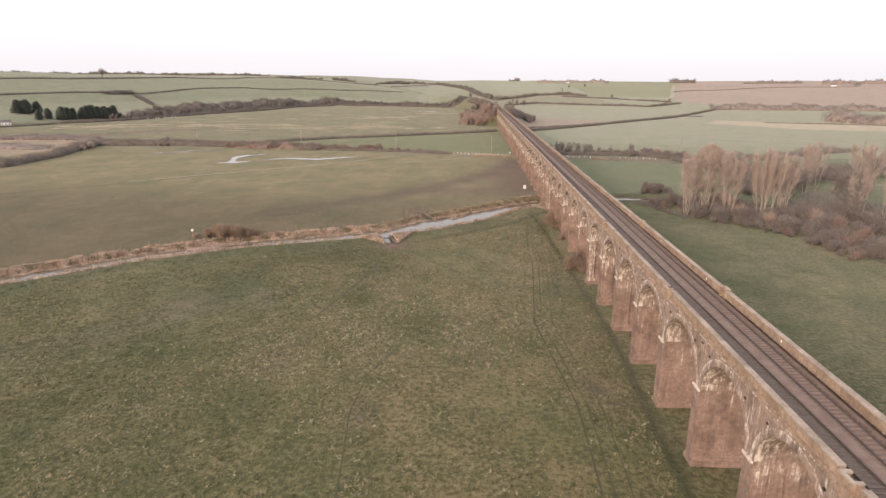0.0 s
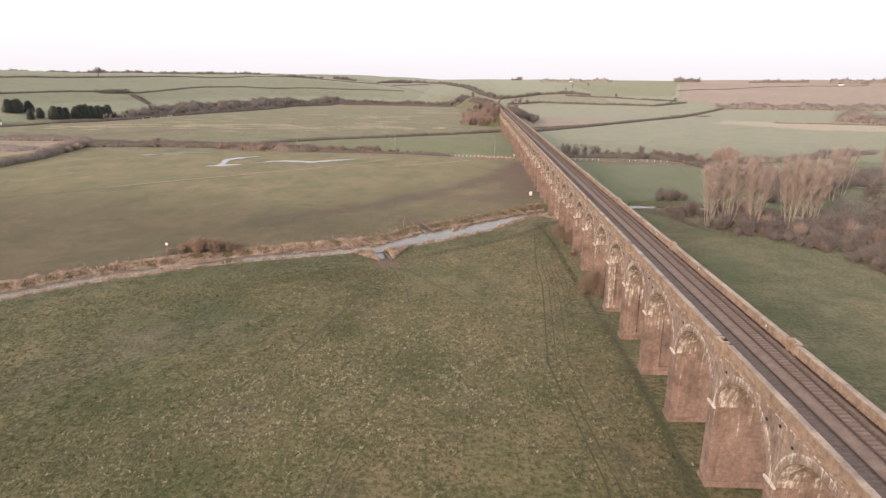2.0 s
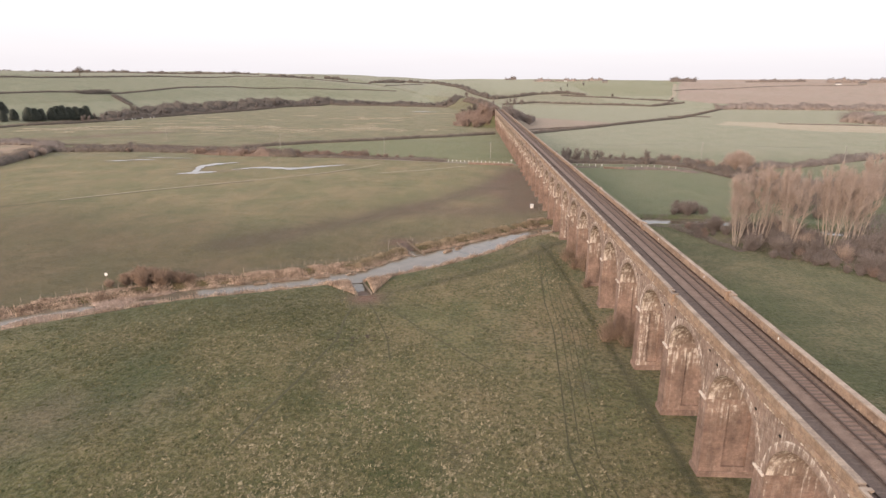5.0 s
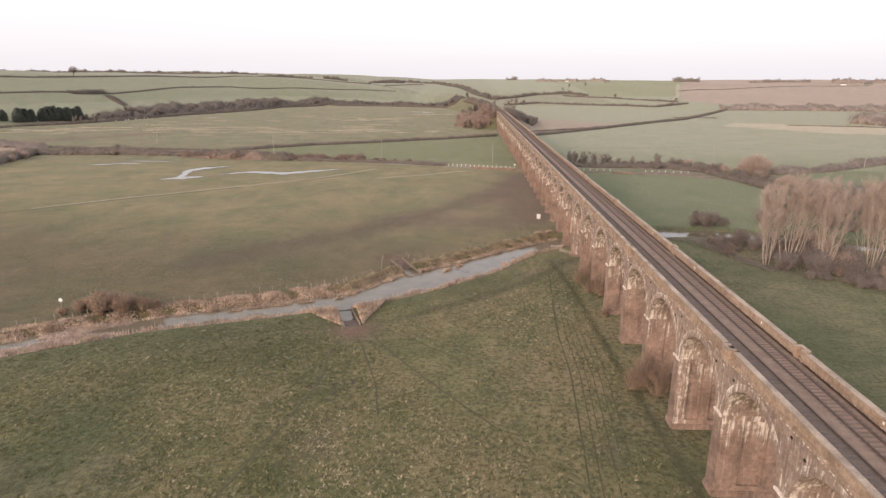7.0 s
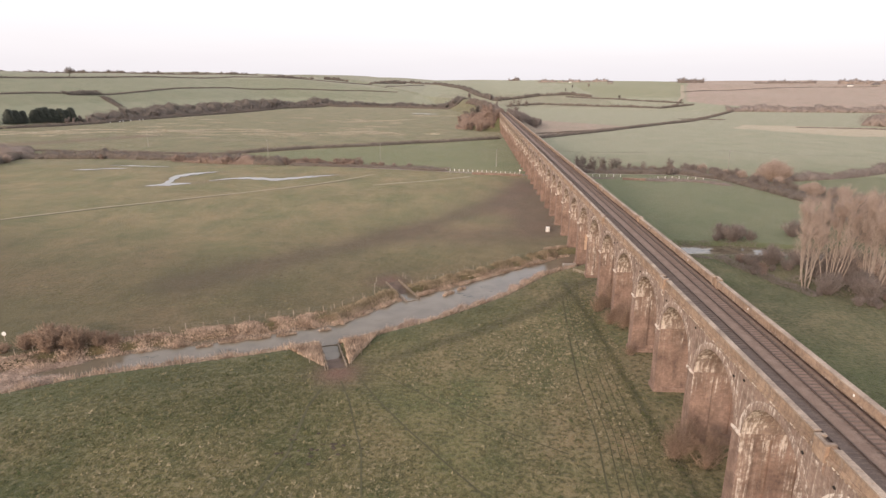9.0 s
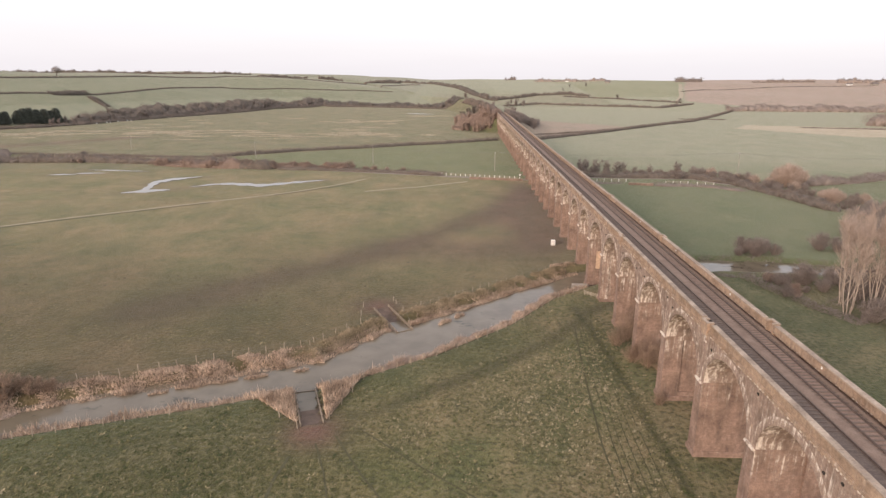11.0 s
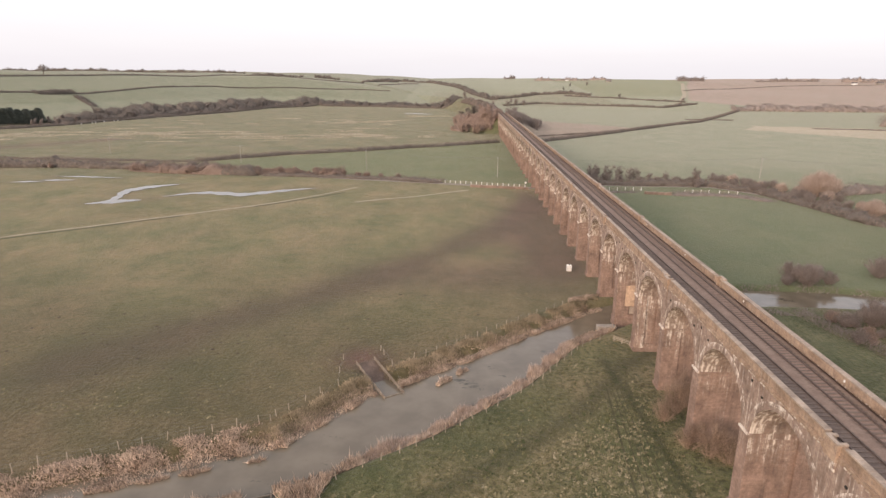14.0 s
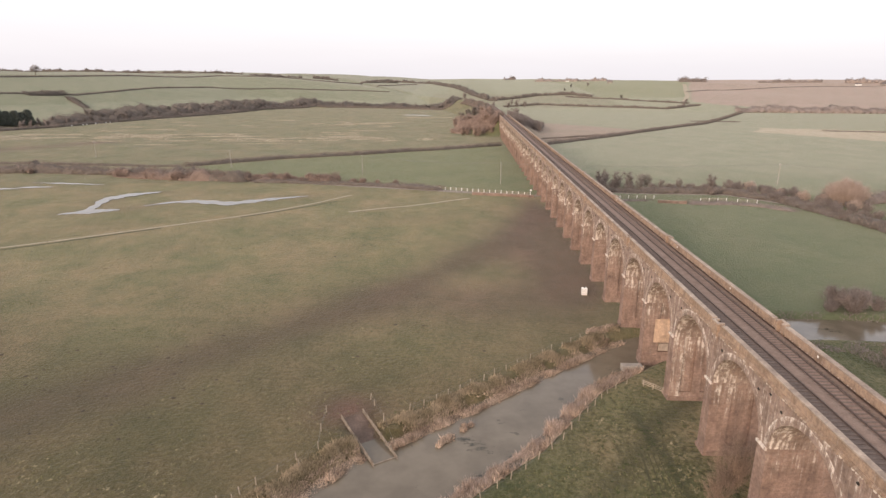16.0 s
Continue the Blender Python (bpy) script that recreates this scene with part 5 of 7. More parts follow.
ROUND = bush("bare_willow", 700, 9.5, 16.0, 12000, M_TWIG_TAN, "broad round-headed tan willow without leaves", "tree", 0.04)
FIELD_OAK = empty_thing("bare_oak", (0, 0, -200), "lone leafless oak on the hill's skyline", "tree")
r = np.random.RandomState(71)
n = 1500
q = r.normal(0, 1, (n, 3))
q /= np.linalg.norm(q, axis=1, keepdims=True)
q = q * (r.uniform(0, 1, (n, 1)) ** 0.4) * (1 + 0.18 * np.sin(4 * q[:, :1] + 3 * q[:, 1:2] + 2 * q[:, 2:]))
child("trunk", tubes_mesh([(np.array([0, 0, -0.4]), np.array([0.2, 0, 6.0]), 0.75, 0.55)] + [(np.array([0.2, 0, 5.0]), np.array([6.0 * math.cos(k * 1.05), 6.0 * math.sin(k * 1.05), 10.5 + 2 * (k % 2)]), 0.35, 0.1) for k in range(6)]
                          + [(np.array([0.2, 0, 6.0]), np.array([0, 0, 14.0]), 0.5, 0.1)], "trunk", M_BARK_DARK, 6), FIELD_OAK)
child("crown", spikes(q * np.array([7.5, 7.5, 5.2]) + np.array([0, 0, 9.8]), q + r.normal(0, 0.4, (n, 3)), r.uniform(0.8, 2.0, n), 0.11, "crown", M_TWIG), FIELD_OAK)
CONIFER = [conifer("conifer", 800 + i, 14.0, 9.6, 1900, "dark evergreen conifer in a clump by the lane") for i in range(2)]
SOURCES = FAR + POPLAR + WOOD + WOOD_RED + SCRUB + SCRUB_RED + SCRUB_TAN + BANK_WILLOW + BUSH_NEAR + [ROUND, FIELD_OAK] + CONIFER

# poplars and scrub in the river meadow east of the viaduct
for x, y, s in ((51, 215, 0.8), (53.5, 221, 0.8), (56, 215, 0.9), (59, 218, 0.9), (63.5, 211, 0.88), (66, 216, 0.9), (74.5, 209, 0.92), (77, 213, 0.94), (80.5, 210, 0.9), (84, 214, 0.86), (79, 219, 0.82),
                (106, 206, 0.72), (112, 200, 0.78), (119, 205, 0.74), (118, 262, 0.8), (126, 270, 0.84), (140, 262, 0.86), (150, 270, 0.8), (163, 258, 0.86)):
    plant(rng.choice(POPLAR), x, y, s, group="poplars in the river meadow")
r_ = random.Random(9)
EDGE = np.array([(41, 236), (45, 218), (52, 207), (60, 199), (69, 186), (73, 170), (78, 150), (84, 128)], float)
for i in range(280):
    y = r_.uniform(126, 240)
    deep = r_.random() ** 1.3 * 52
    x = float(np.interp(-y, -EDGE[:, 1], EDGE[:, 0])) + 2.2 + deep + r_.uniform(-2.2, 2.2)
    rd, _, rw = poly_dist(RIVER, np.array([x]), np.array([y]), RIVER_W)
    if rd[0] < rw[0] + 9.0 or math.sin(x * 0.21 + 1.3 * math.sin(y * 0.16)) + math.sin(y * 0.19 + 1.1) < -1.15:
        continue
    k = r_.random()
    plant(r_.choice(SCRUB if k < 0.7 else SCRUB_RED if k < 0.9 else SCRUB_TAN if deep > 16 else SCRUB), x, y, r_.uniform(0.35, 0.75) if deep < 5 else r_.uniform(0.55, 1.3), group="meadow scrub", sink=0.1, stretch=r_.uniform(0.85, 1.25))
for x, y, s in ((47.5, 259, 0.6), (50, 262, 1.2), (52.5, 259, 1.3), (55, 262, 1.1), (58, 260, 0.8), (74, 266, 1.3), (78, 264, 1.1), (92, 259, 1.3), (97, 255, 1.0), (54, 229, 0.8)):
    plant(rng.choice(SCRUB), x, y, s, group="bushes on the river bank", sink=0.1)
plant(ROUND, 121, 376, 1.05)
plant(ROUND, 118, 336, 0.62)
for x, y, s in ((78, 404, 0.85), (50, 409, 0.75), (38, 410, 0.85), (58, 407, 0.6), (44, 412, 0.8), (66, 407, 0.6), (30, 411, 0.85), (21, 411, 0.8), (34, 415, 0.8), (26, 414, 0.7), (53, 413, 0.7)):
    plant(rng.choice(WOOD), x, y, s * 0.8, group="trees along the lane")
for x, y, s in ((18, 407, 0.9), (24, 408, 1.1), (31, 408, 1.2), (37, 409, 1.1), (44, 408, 0.9), (54, 407, 0.8), (61, 405, 0.9), (70, 404, 1.0), (76, 403, 1.0)):
    plant(r_.choice(SCRUB), x, y, s, group="lane scrub", sink=0.1)
for x, y, s in ((54, 211, 1.3), (61, 208, 1.4), (68, 206, 1.2), (71, 213, 1.5), (76, 205, 1.3), (82, 206, 1.5), (87, 210, 1.4), (58, 224, 1.3), (64, 221, 1.5), (70, 220, 1.5), (88, 203, 1.5), (92, 196, 1.4)):
    plant(r_.choice(SCRUB), x, y, s, group="meadow scrub", sink=0.1)
for i in range(40):
    q = i / 39
    x, y = np.interp(q, [0, 0.3, 0.6, 1], [86, 106, 116, 128]), np.interp(q, [0, 0.3, 0.6, 1], [407, 396, 366, 322])
    plant(r_.choice(SCRUB if i % 5 else SCRUB_TAN), float(x) + r_.uniform(-5, 6), float(y) + r_.uniform(-5, 5), r_.uniform(0.7, 1.2), group="lane scrub", sink=0.1)
for i in range(34):
    q = i / 33
    x, y = np.interp(q, [0, 0.25, 0.6, 1], [70, 100, 106, 118]), np.interp(q, [0, 0.25, 0.6, 1], [406, 392, 358, 318])
    plant(r_.choice(SCRUB), float(x) + r_.uniform(-4, 5), float(y) + r_.uniform(-5, 5), r_.uniform(0.5, 0.95), group="lane scrub", sink=0.1)
hedge([(440, 812), (456, 768), (466, 730), (497, 692), (545, 662)], 34.0, 11.5, 110, M_TWIG, "grey-brown thicket in the far meadow", 2.2, seed=35, rad=0.14, uneven=0.4, name="thicket")
hedge([(40, 239), (43, 229), (46, 219), (51, 209)], 3.5, 1.1, 60, M_TWIG, "low tangled scrub at the meadow's edge", 0.8, seed=36, rad=0.05, core=False, uneven=0.7, name="thicket")
hedge([(58, 226), (68, 210), (84, 192), (92, 166), (98, 132)], 20.0, 1.8, 70, M_TWIG, "low tangled scrub between the poplars", 1.3, seed=37, rad=0.06, core=False, uneven=0.7, name="thicket")
hedge([(98, 272), (114, 292), (140, 306), (170, 318), (220, 330)], 24.0, 5.5, 130, M_TWIG, "dense grey-brown willow thicket beyond the river", 2.2, seed=66, rad=0.10, core=False, uneven=0.6, name="thicket")
hedge([(128, 380), (159, 391), (180, 402), (212, 423), (246, 439)], 7.0, 3.6, 36, M_TWIG, "grown-out leafless hedge along the lane", 1.6, seed=67, rad=0.10, uneven=0.6)
hedge([(100, 236), (122, 210), (150, 194), (190, 186)], 30.0, 3.2, 120, M_TWIG, "dense tangled scrub in the river meadow", 2.0, seed=38, rad=0.09, core=False, uneven=0.6, name="thicket")
for i in range(18):
    x, y = r_.uniform(94, 165), r_.uniform(176, 268)
    rd, _, rw = poly_dist(RIVER, np.array([x]), np.array([y]), RIVER_W)
    if rd[0] > rw[0] + 2:
        plant(r_.choice(WOOD), x, y, r_.uniform(0.75, 1.15), group="trees in the river meadow", sink=0.2)

# brown bushes at the feet of the piers
for x, y, s in ((-2.4, 146.0, 0.8), (-0.8, 147.2, 1.1), (2.2, 145.6, 0.95), (0.8, 143.9, 0.7), (0.6, 199.4, 1.05), (-1.8, 197.0, 0.8), (2.6, 201.2, 1.15), (1.4, 188.6, 1.1), (-0.8, 190.2, 0.75), (3.4, 187.2, 0.9), (-0.4, 176.2, 0.5)):
    plant(rng.choice(BUSH_NEAR), x, y, s, group="bushes by the piers", sink=0.1)
# willow scrub on the west reach of the bank
for x, y, s in ((-104, 174.6, 1.2), (-107, 174.8, 1.25), (-101, 174.0, 1.15), (-105, 172.6, 1.1), (-98, 175.4, 0.85), (-109.6, 173.4, 0.9), (-95.4, 176.4, 0.6), (-113, 171.6, 0.55)):
    plant(rng.choice(BANK_WILLOW), x, y, s, group="willow scrub on the bank", sink=0.1)

# wooded embankment beyond the last arch
for i in range(12):
    x, y = -r_.uniform(3, 46), r_.uniform(684, 790)
    if x < -10 - (y - 684) * 0.45:
        x = -r_.uniform(4, 14 + (y - 684) * 0.3)
    plant(r_.choice(WOOD_RED), x, y, r_.uniform(0.8, 1.25), group="wood on the embankment", sink=0.2)
hedge([(-24, 722), (-15, 702), (-4, 684)], 20.0, 9.0, 170, M_TWIG_RED, "dense brown scrub wood on the embankment side", 2.6, seed=61, rad=0.16, uneven=0.35, name="scrub_wood")
hedge([(-36, 700), (-30, 735), (-26, 785), (-34, 850)], 16.0, 5.5, 80, M_TWIG_RED, "dense brown scrub wood on the embankment side", 2.4, seed=65, rad=0.14, uneven=0.5, name="scrub_wood")
hedge([(15, 694), (26, 716), (38, 752), (46, 790)], 15.0, 7.0, 110, M_TWIG, "dark scrub wood below the embankment", 2.4, seed=62, rad=0.16, uneven=0.35, name="scrub_wood")
yy_ = np.arange(775, 1150, 25.0)
hedge([(float(rail_x(np.array(q))) - 10.5, float(q)) for q in yy_], 8.0, 4.5, 26, M_HEDGE, "dark scrub along the railway cutting", 2.2, seed=63, rad=0.18, uneven=0.5)
for i in range(8):
    plant(r_.choice(WOOD_RED), -r_.uniform(4, 34), r_.uniform(672, 700), r_.uniform(0.7, 0.95), group="wood on the embankment", sink=0.2)
for i in range(20):
    y = r_.uniform(770, 960)
    plant(r_.choice(FAR), float(rail_x(np.array(y))) - r_.uniform(10, 42), y, r_.uniform(0.55, 0.95), group="wood on the embankment", sink=0.2)
for i in range(8):
    plant(r_.choice(WOOD), r_.uniform(14, 48), r_.uniform(700, 815), r_.uniform(0.6, 1.0), group="trees below the embankment", sink=0.2)
for x, y in ((13, 1377), (34, 1348), (57, 1284), (63, 1226), (75, 1215), (-30, 1190), (-60, 1182), (20, 1200), (45, 1205)):
    plant(r_.choice(WOOD), x, y, r_.uniform(0.8, 1.2), group="trees on the far slope", sink=0.2)

# wooded belt at the foot of the western hill
BELT = np.array([(-545, 590), (-500, 668), (-472, 700), (-452, 750), (-438, 828), (-414, 915), (-382, 1013), (-362, 1150), (-302, 1240), (-215, 1236), (-130, 1200), (-51, 1160)], float)
seg = np.concatenate([[0], np.cumsum(np.hypot(*np.diff(BELT, axis=0).T))])
hedge([(-535, 592), (-513, 621), (-502, 645), (-500, 668)], 4.0, 2.4, 20, M_HEDGE, "dark clipped hedge along the lane by the house", 1.2, seed=32, rad=0.1, uneven=0.15)
hedge(BELT[1:], 6.0, 3.2, 12, M_HEDGE, "dense dark hedge at the foot of the hill", 1.9, seed=31, rad=0.17, uneven=0.3)
for sd_, wd_, ht_, o_ in ((33, 16, 4.2, 9), (34, 18, 6.0, 22), (39, 18, 5.6, 36)):
    t_ = np.gradient(BELT, axis=0)
    t_ /= np.linalg.norm(t_, axis=1, keepdims=True)
    hedge((BELT + np.stack([-t_[:, 1], t_[:, 0]], -1) * o_)[3 if o_ < 30 else 4:], wd_, ht_, 40, M_TWIG_GREY, "thick belt of leafless scrub and young trees below the hill", 2.4, seed=sd_, rad=0.11, uneven=0.8, name="scrub_belt")
for i in range(90):
    q = r_.uniform(150, seg[-1])
    x, y = float(np.interp(q, seg, BELT[:, 0])), float(np.interp(q, seg, BELT[:, 1]))
    j = min(int(np.searchsorted(seg, q)), len(BELT) - 1)
    d = BELT[j] - BELT[j - 1]
    d /= np.linalg.norm(d)
    o = r_.uniform(0, 34 if y < 1120 else 20)
    plant(r_.choice(FAR), x - d[1] * o, y + d[0] * o, r_.uniform(0.5, 0.9), group="trees at the foot of the hill", sink=0.2)
hedge([(-562, 858), (-552, 880), (-543, 905)], 12.0, 3.2, 60, M_TWIG_GREY, "thicket on the hillside", 2.2, seed=40, rad=0.15, uneven=0.6, name="thicket")
hedge([(-530, 892), (-512, 878), (-492, 864)], 8.0, 2.0, 50, M_TWIG_GREY, "thicket running down the hillside", 2.2, seed=41, rad=0.15, uneven=0.6, name="thicket")
for x, y, s in ((-555, 679, 0.95), (-549, 686, 1.0), (-544, 697, 0.85), (-526, 673, 0.7), (-524, 686, 0.75), (-513, 694, 0.95), (-507, 706, 0.85), (-502, 717, 0.9), (-497, 727, 1.05), (-488, 738, 1.0), (-482, 748, 1.05), (-552, 683, 0.9), (-510, 700, 0.9), (-500, 722, 1.0), (-493, 733, 0.95), (-485, 743, 0.9)):
    plant(r_.choice(CONIFER), x, y, s * 1.1, group="conifers by the lane", sink=0.2)
plant(FIELD_OAK, -651, 1010, 0.92)
# woods and hedges on the skyline
hedge([(-1250, 1480), (-1000, 1540), (-800, 1560), (-640, 1570), (-560, 1600)], 14.0, 4.2, 8, M_HEDGE, "ragged line of leafless trees on the skyline", 3.0, seed=42, rad=0.3, uneven=0.9, name="skyline_wood")
hedge([(-530, 1560), (-470, 1620), (-430, 1640)], 14.0, 3.6, 8, M_HEDGE, "ragged line of leafless trees on the skyline", 3.0, seed=43, rad=0.3, uneven=0.9, name="skyline_wood")
hedge([(-410, 1665), (-350, 1690)], 12.0, 6.0, 12, M_HEDGE, "leafless spinney on the skyline", 3.0, seed=44, rad=0.3, uneven=0.7, name="skyline_wood")
hedge([(-330, 1800), (-300, 1865), (-230, 1960)], 12.0, 4.6, 10, M_HEDGE, "leafless spinney on the skyline", 3.0, seed=45, rad=0.3, uneven=0.9, name="skyline_wood")
hedge([(120, 2500), (165, 2510)], 20.0, 12.0, 12, M_TWIG, "leafless spinney on the skyline", 3.5, seed=46, rad=0.4, uneven=0.7, name="skyline_wood")
hedge([(200, 2180), (300, 2130), (420, 2050)], 14.0, 7.0, 9, M_TWIG, "leafless hedge on the skyline", 3.0, seed=47, rad=0.35, uneven=0.9, name="skyline_wood")
hedge([(536, 1785), (570, 1792), (610, 1794)], 20.0, 11.0, 22, M_TWIG, "leafless copse on the skyline", 3.5, seed=48, rad=0.3, uneven=0.4, name="skyline_wood")
hedge([(740, 1785), (800, 1772), (880, 1738)], 10.0, 5.5, 10, M_TWIG, "leafless hedge on the skyline", 3.0, seed=49, rad=0.3, uneven=0.9, name="skyline_wood")
hedge([(915, 1706), (960, 1680), (1060, 1650), (1200, 1640)], 18.0, 9.0, 14, M_TWIG, "leafless wood on the skyline", 3.2, seed=50, rad=0.3, uneven=0.6, name="skyline_wood")
for x, y, s in ((278, 1353, 0.8), (275, 1678, 0.9), (231, 1662, 0.8), (200, 1560, 0.7)):
    plant(r_.choice(FAR), x, y, s, group="trees on the far slope", sink=0.2)
# overgrown stretches of the western hedge
for i in range(46):
    q = r_.random()
    x, y = float(np.interp(q, [0, 0.4, 0.75, 1], [-212, -170, -136, -92])), float(np.interp(q, [0, 0.4, 0.75, 1], [443, 430, 424, 421]))
    plant(r_.choice(SCRUB_RED), x + r_.uniform(-3, 3), y + r_.uniform(-4, 4), r_.uniform(0.5, 0.95), group="hedge scrub", sink=0.1)
for i in range(40):
    q = r_.random()
    x, y = float(np.interp(q, [0, 0.5, 1], [-296, -312, -215])), float(np.interp(q, [0, 0.5, 1], [340, 440, 444]))
    plant(r_.choice(SCRUB + SCRUB_RED), x + r_.uniform(-4, 4), y + r_.uniform(-3, 5), r_.uniform(0.45, 0.8), group="hedge scrub", sink=0.1)
for x, y, s in ((-108, 427, 1.1), (-96, 423, 1.0), (-80, 417, 0.9), (-126, 424, 1.2), (-118, 423, 1.1)):
    plant(r_.choice(SCRUB_RED), x, y, s, group="hedge scrub", sink=0.1)
for i in range(26):
    x = r_.uniform(-150, -58)
    plant(r_.choice(SCRUB_RED), x, float(np.interp(x, [-150, -100, -58], [425, 420, 409])) + r_.uniform(-2, 4), r_.uniform(0.4, 0.9), group="hedge scrub", sink=0.1)
hedge([(-212, 434), (-190, 427), (-165, 424), (-136, 424), (-112, 422), (-92, 420)], 6.0, 3.2, 60, M_THORN_RED, "reddish willow scrub grown up through the field hedge", 1.5, seed=59, rad=0.06, uneven=0.9, name="willow_scrub")
for i in range(16):
    x = r_.uniform(-207, -166)
    plant(r_.choice(SCRUB_TAN[:1] + SCRUB_RED), x, float(np.interp(x, [-207, -166], [431, 424])) + r_.uniform(-3, 3), r_.uniform(0.6, 1.1), group="hedge scrub", sink=0.1, stretch=r_.uniform(0.9, 1.3))
plant(SCRUB_TAN[0], -300, 404, 0.9, group="hedge scrub", sink=0.1)
plant(SCRUB_TAN[1], -303, 418, 1.0, group="hedge scrub", sink=0.1)
for i in range(26):
    x = r_.uniform(-172, -92)
    plant(r_.choice(SCRUB_RED), x, float(np.interp(x, [-172, -135, -92], [424, 425, 421])) + r_.uniform(-2, 3), r_.uniform(0.8, 1.15), group="hedge scrub", sink=0.1)
for o in SOURCES:
    for c in list(o.children_recursive):
        bpy.data.objects.remove(c)
    bpy.data.objects.remove(o)


# ---------------------------------------------------------------- reeds, rushes and tussocks
def scatter_bank(n, x0, x1, side, lo, hi, seed, name, mat, length, radius, label, lean=0.45, keep=0.5):
    """Stems along one bank, between two distances from the water's edge."""
    r = np.random.RandomState(seed)
    seg = np.concatenate([[0], np.cumsum(np.hypot(*np.diff(RIVER, axis=0).T))])
    q0, q1 = np.interp([x0, x1], RIVER[:, 0], seg)
    q = r.uniform(q0, q1, n * 2)
    g = np.linspace(q0, q1, 400)
    gx, gy = np.interp(g, seg, RIVER[:, 0]), np.interp(g, seg, RIVER[:, 1])
    tx, ty = np.gradient(gx), np.gradient(gy)
    L_ = np.hypot(tx, ty)
    tx, ty = np.interp(q, g, tx / L_), np.interp(q, g, ty / L_)
    e = r.uniform(lo, hi, n * 2)
    wide = np.interp(q, seg, RIVER_W) + e
    x, y = np.interp(q, seg, RIVER[:, 0]) - side * ty * wide, np.interp(q, seg, RIVER[:, 1]) + side * tx * wide
    clump = np.sin(x * 0.9 + 2 * np.sin(y * 0.5)) + np.sin(y * 1.1 + 1.6 * np.sin(x * 0.37)) + r.normal(0, 0.45, x.size)
    ok = clump > -0.9 + keep - 0.5 * (e < 0.8)
    for dk in DOCKS:
        s, rr, L, w = dock_coords(dk, x, y)
        ok &= ~((np.abs(rr) < w / 2 + 0.35) & (s > -6) & (s < L + 4))
    ok &= ~((x > -0.6) & (x < 9))
    x, y, tall = x[ok][:n], y[ok][:n], np.clip(0.85 + 0.3 * clump[ok][:n], 0.35, 1.6)
    z = np.maximum(terrain(x, y), WATER_Z - 0.1) - 0.03
    way = np.stack([r.normal(0.1, lean, x.size), r.normal(-0.1, lean, x.size), np.ones(x.size)], -1)
    me = spikes(np.stack([x, y, z], -1), way, r.uniform(0.5, 1.2, x.size) * tall * length, radius * np.sqrt(tall), name, mat)
    return tagged(new(name, me), label, "reeds", kind="stuff")


scatter_bank(19000, -175, 10, 1, -1.0, 1.7, 51, "reed_bed", M_REED, 0.85, 0.085, "straw-coloured dead reeds along the water's edge", 0.75, 0.0)
scatter_bank(12000, -58, 8, 1, 0.8, 4.0, 52, "rush_bank", M_RUSH, 0.75, 0.085, "rough green and straw rushes on the river bank")
scatter_bank(15000, -175, -56, 1, 0.9, 4.4, 53, "reed_bank", M_REED, 0.7, 0.08, "rough straw-coloured grass on the river bank", 0.8, 0.1)
scatter_bank(21000, -175, 8, -1, -0.9, 1.9, 54, "reed_bed", M_REED, 1.25, 0.075, "tall straw-coloured dead reeds along the water's edge", 0.4, 0.2)
scatter_bank(7000, -48, -3, -1, -0.8, 1.1, 58, "reed_bed", M_REED_PALE, 1.35, 0.07, "tall bleached reeds crowding the bank near the viaduct", 0.4, -0.2)
scatter_bank(4500, -44, -3, 1, -0.9, 0.9, 59, "reed_bed", M_REED, 1.0, 0.07, "bleached reeds crowding the bank near the viaduct", 0.55, 0.0)
scatter_bank(1400, 8, 130, 1, 0.2, 2.4, 55, "reed_bed", M_TWIG, 0.5, 0.10, "brown dead reeds along the water's edge")
scatter_bank(2400, 8, 130, -1, 3.0, 8.0, 56, "reed_bed", M_TWIG, 0.4, 0.10, "brown dead reeds along the water's edge")


def reed_patch(cx, cy, rx, ry, ang, n, seed, label, mat=None, fallen=0.5):
    r = np.random.RandomState(seed)
    a, q = r.uniform(0, 6.283, n), np.sqrt(r.uniform(0, 1, n))
    u, v_ = q * np.cos(a) * rx, q * np.sin(a) * ry * (0.7 + 0.3 * np.sin(3 * a + seed))
    c, s = math.cos(radians(ang)), math.sin(radians(ang))
    x, y = cx + u * c - v_ * s, cy + u * s + v_ * c
    z = np.maximum(terrain(x, y), WATER_Z - 0.12)
    way = np.stack([r.normal(0.15, fallen, n), r.normal(-0.15, fallen, n), np.full(n, 1.4 - fallen)], -1)
    tagged(new("reed_patch", spikes(np.stack([x, y, z], -1), way, r.uniform(0.4, 1.0, n), 0.085, "reed_patch", mat or M_REED)), label, "reeds", kind="stuff")


reed_patch(-31.2, 213.2, 1.5, 0.9, 54, 200, 60, "tuft of dead reeds in the river")
reed_patch(-34.2, 209.6, 2.0, 0.9, 54, 300, 61, "low island of dead reeds in the river")
reed_patch(-74.5, 180.9, 2.8, 0.8, 24, 420, 62, "low island of dead reeds in the river")
reed_patch(-70, 182.6, 2.0, 0.7, 20, 280, 63, "low island of dead reeds in the river")
reed_patch(-65.3, 184.4, 2.0, 0.7, 22, 260, 64, "low island of dead reeds in the river")
reed_patch(-58.3, 187.0, 1.2, 0.4, 25, 110, 74, "tuft of dead reeds in the river")
reed_patch(-79.2, 178.3, 1.6, 0.4, 22, 130, 65, "tuft of dead reeds in the river")
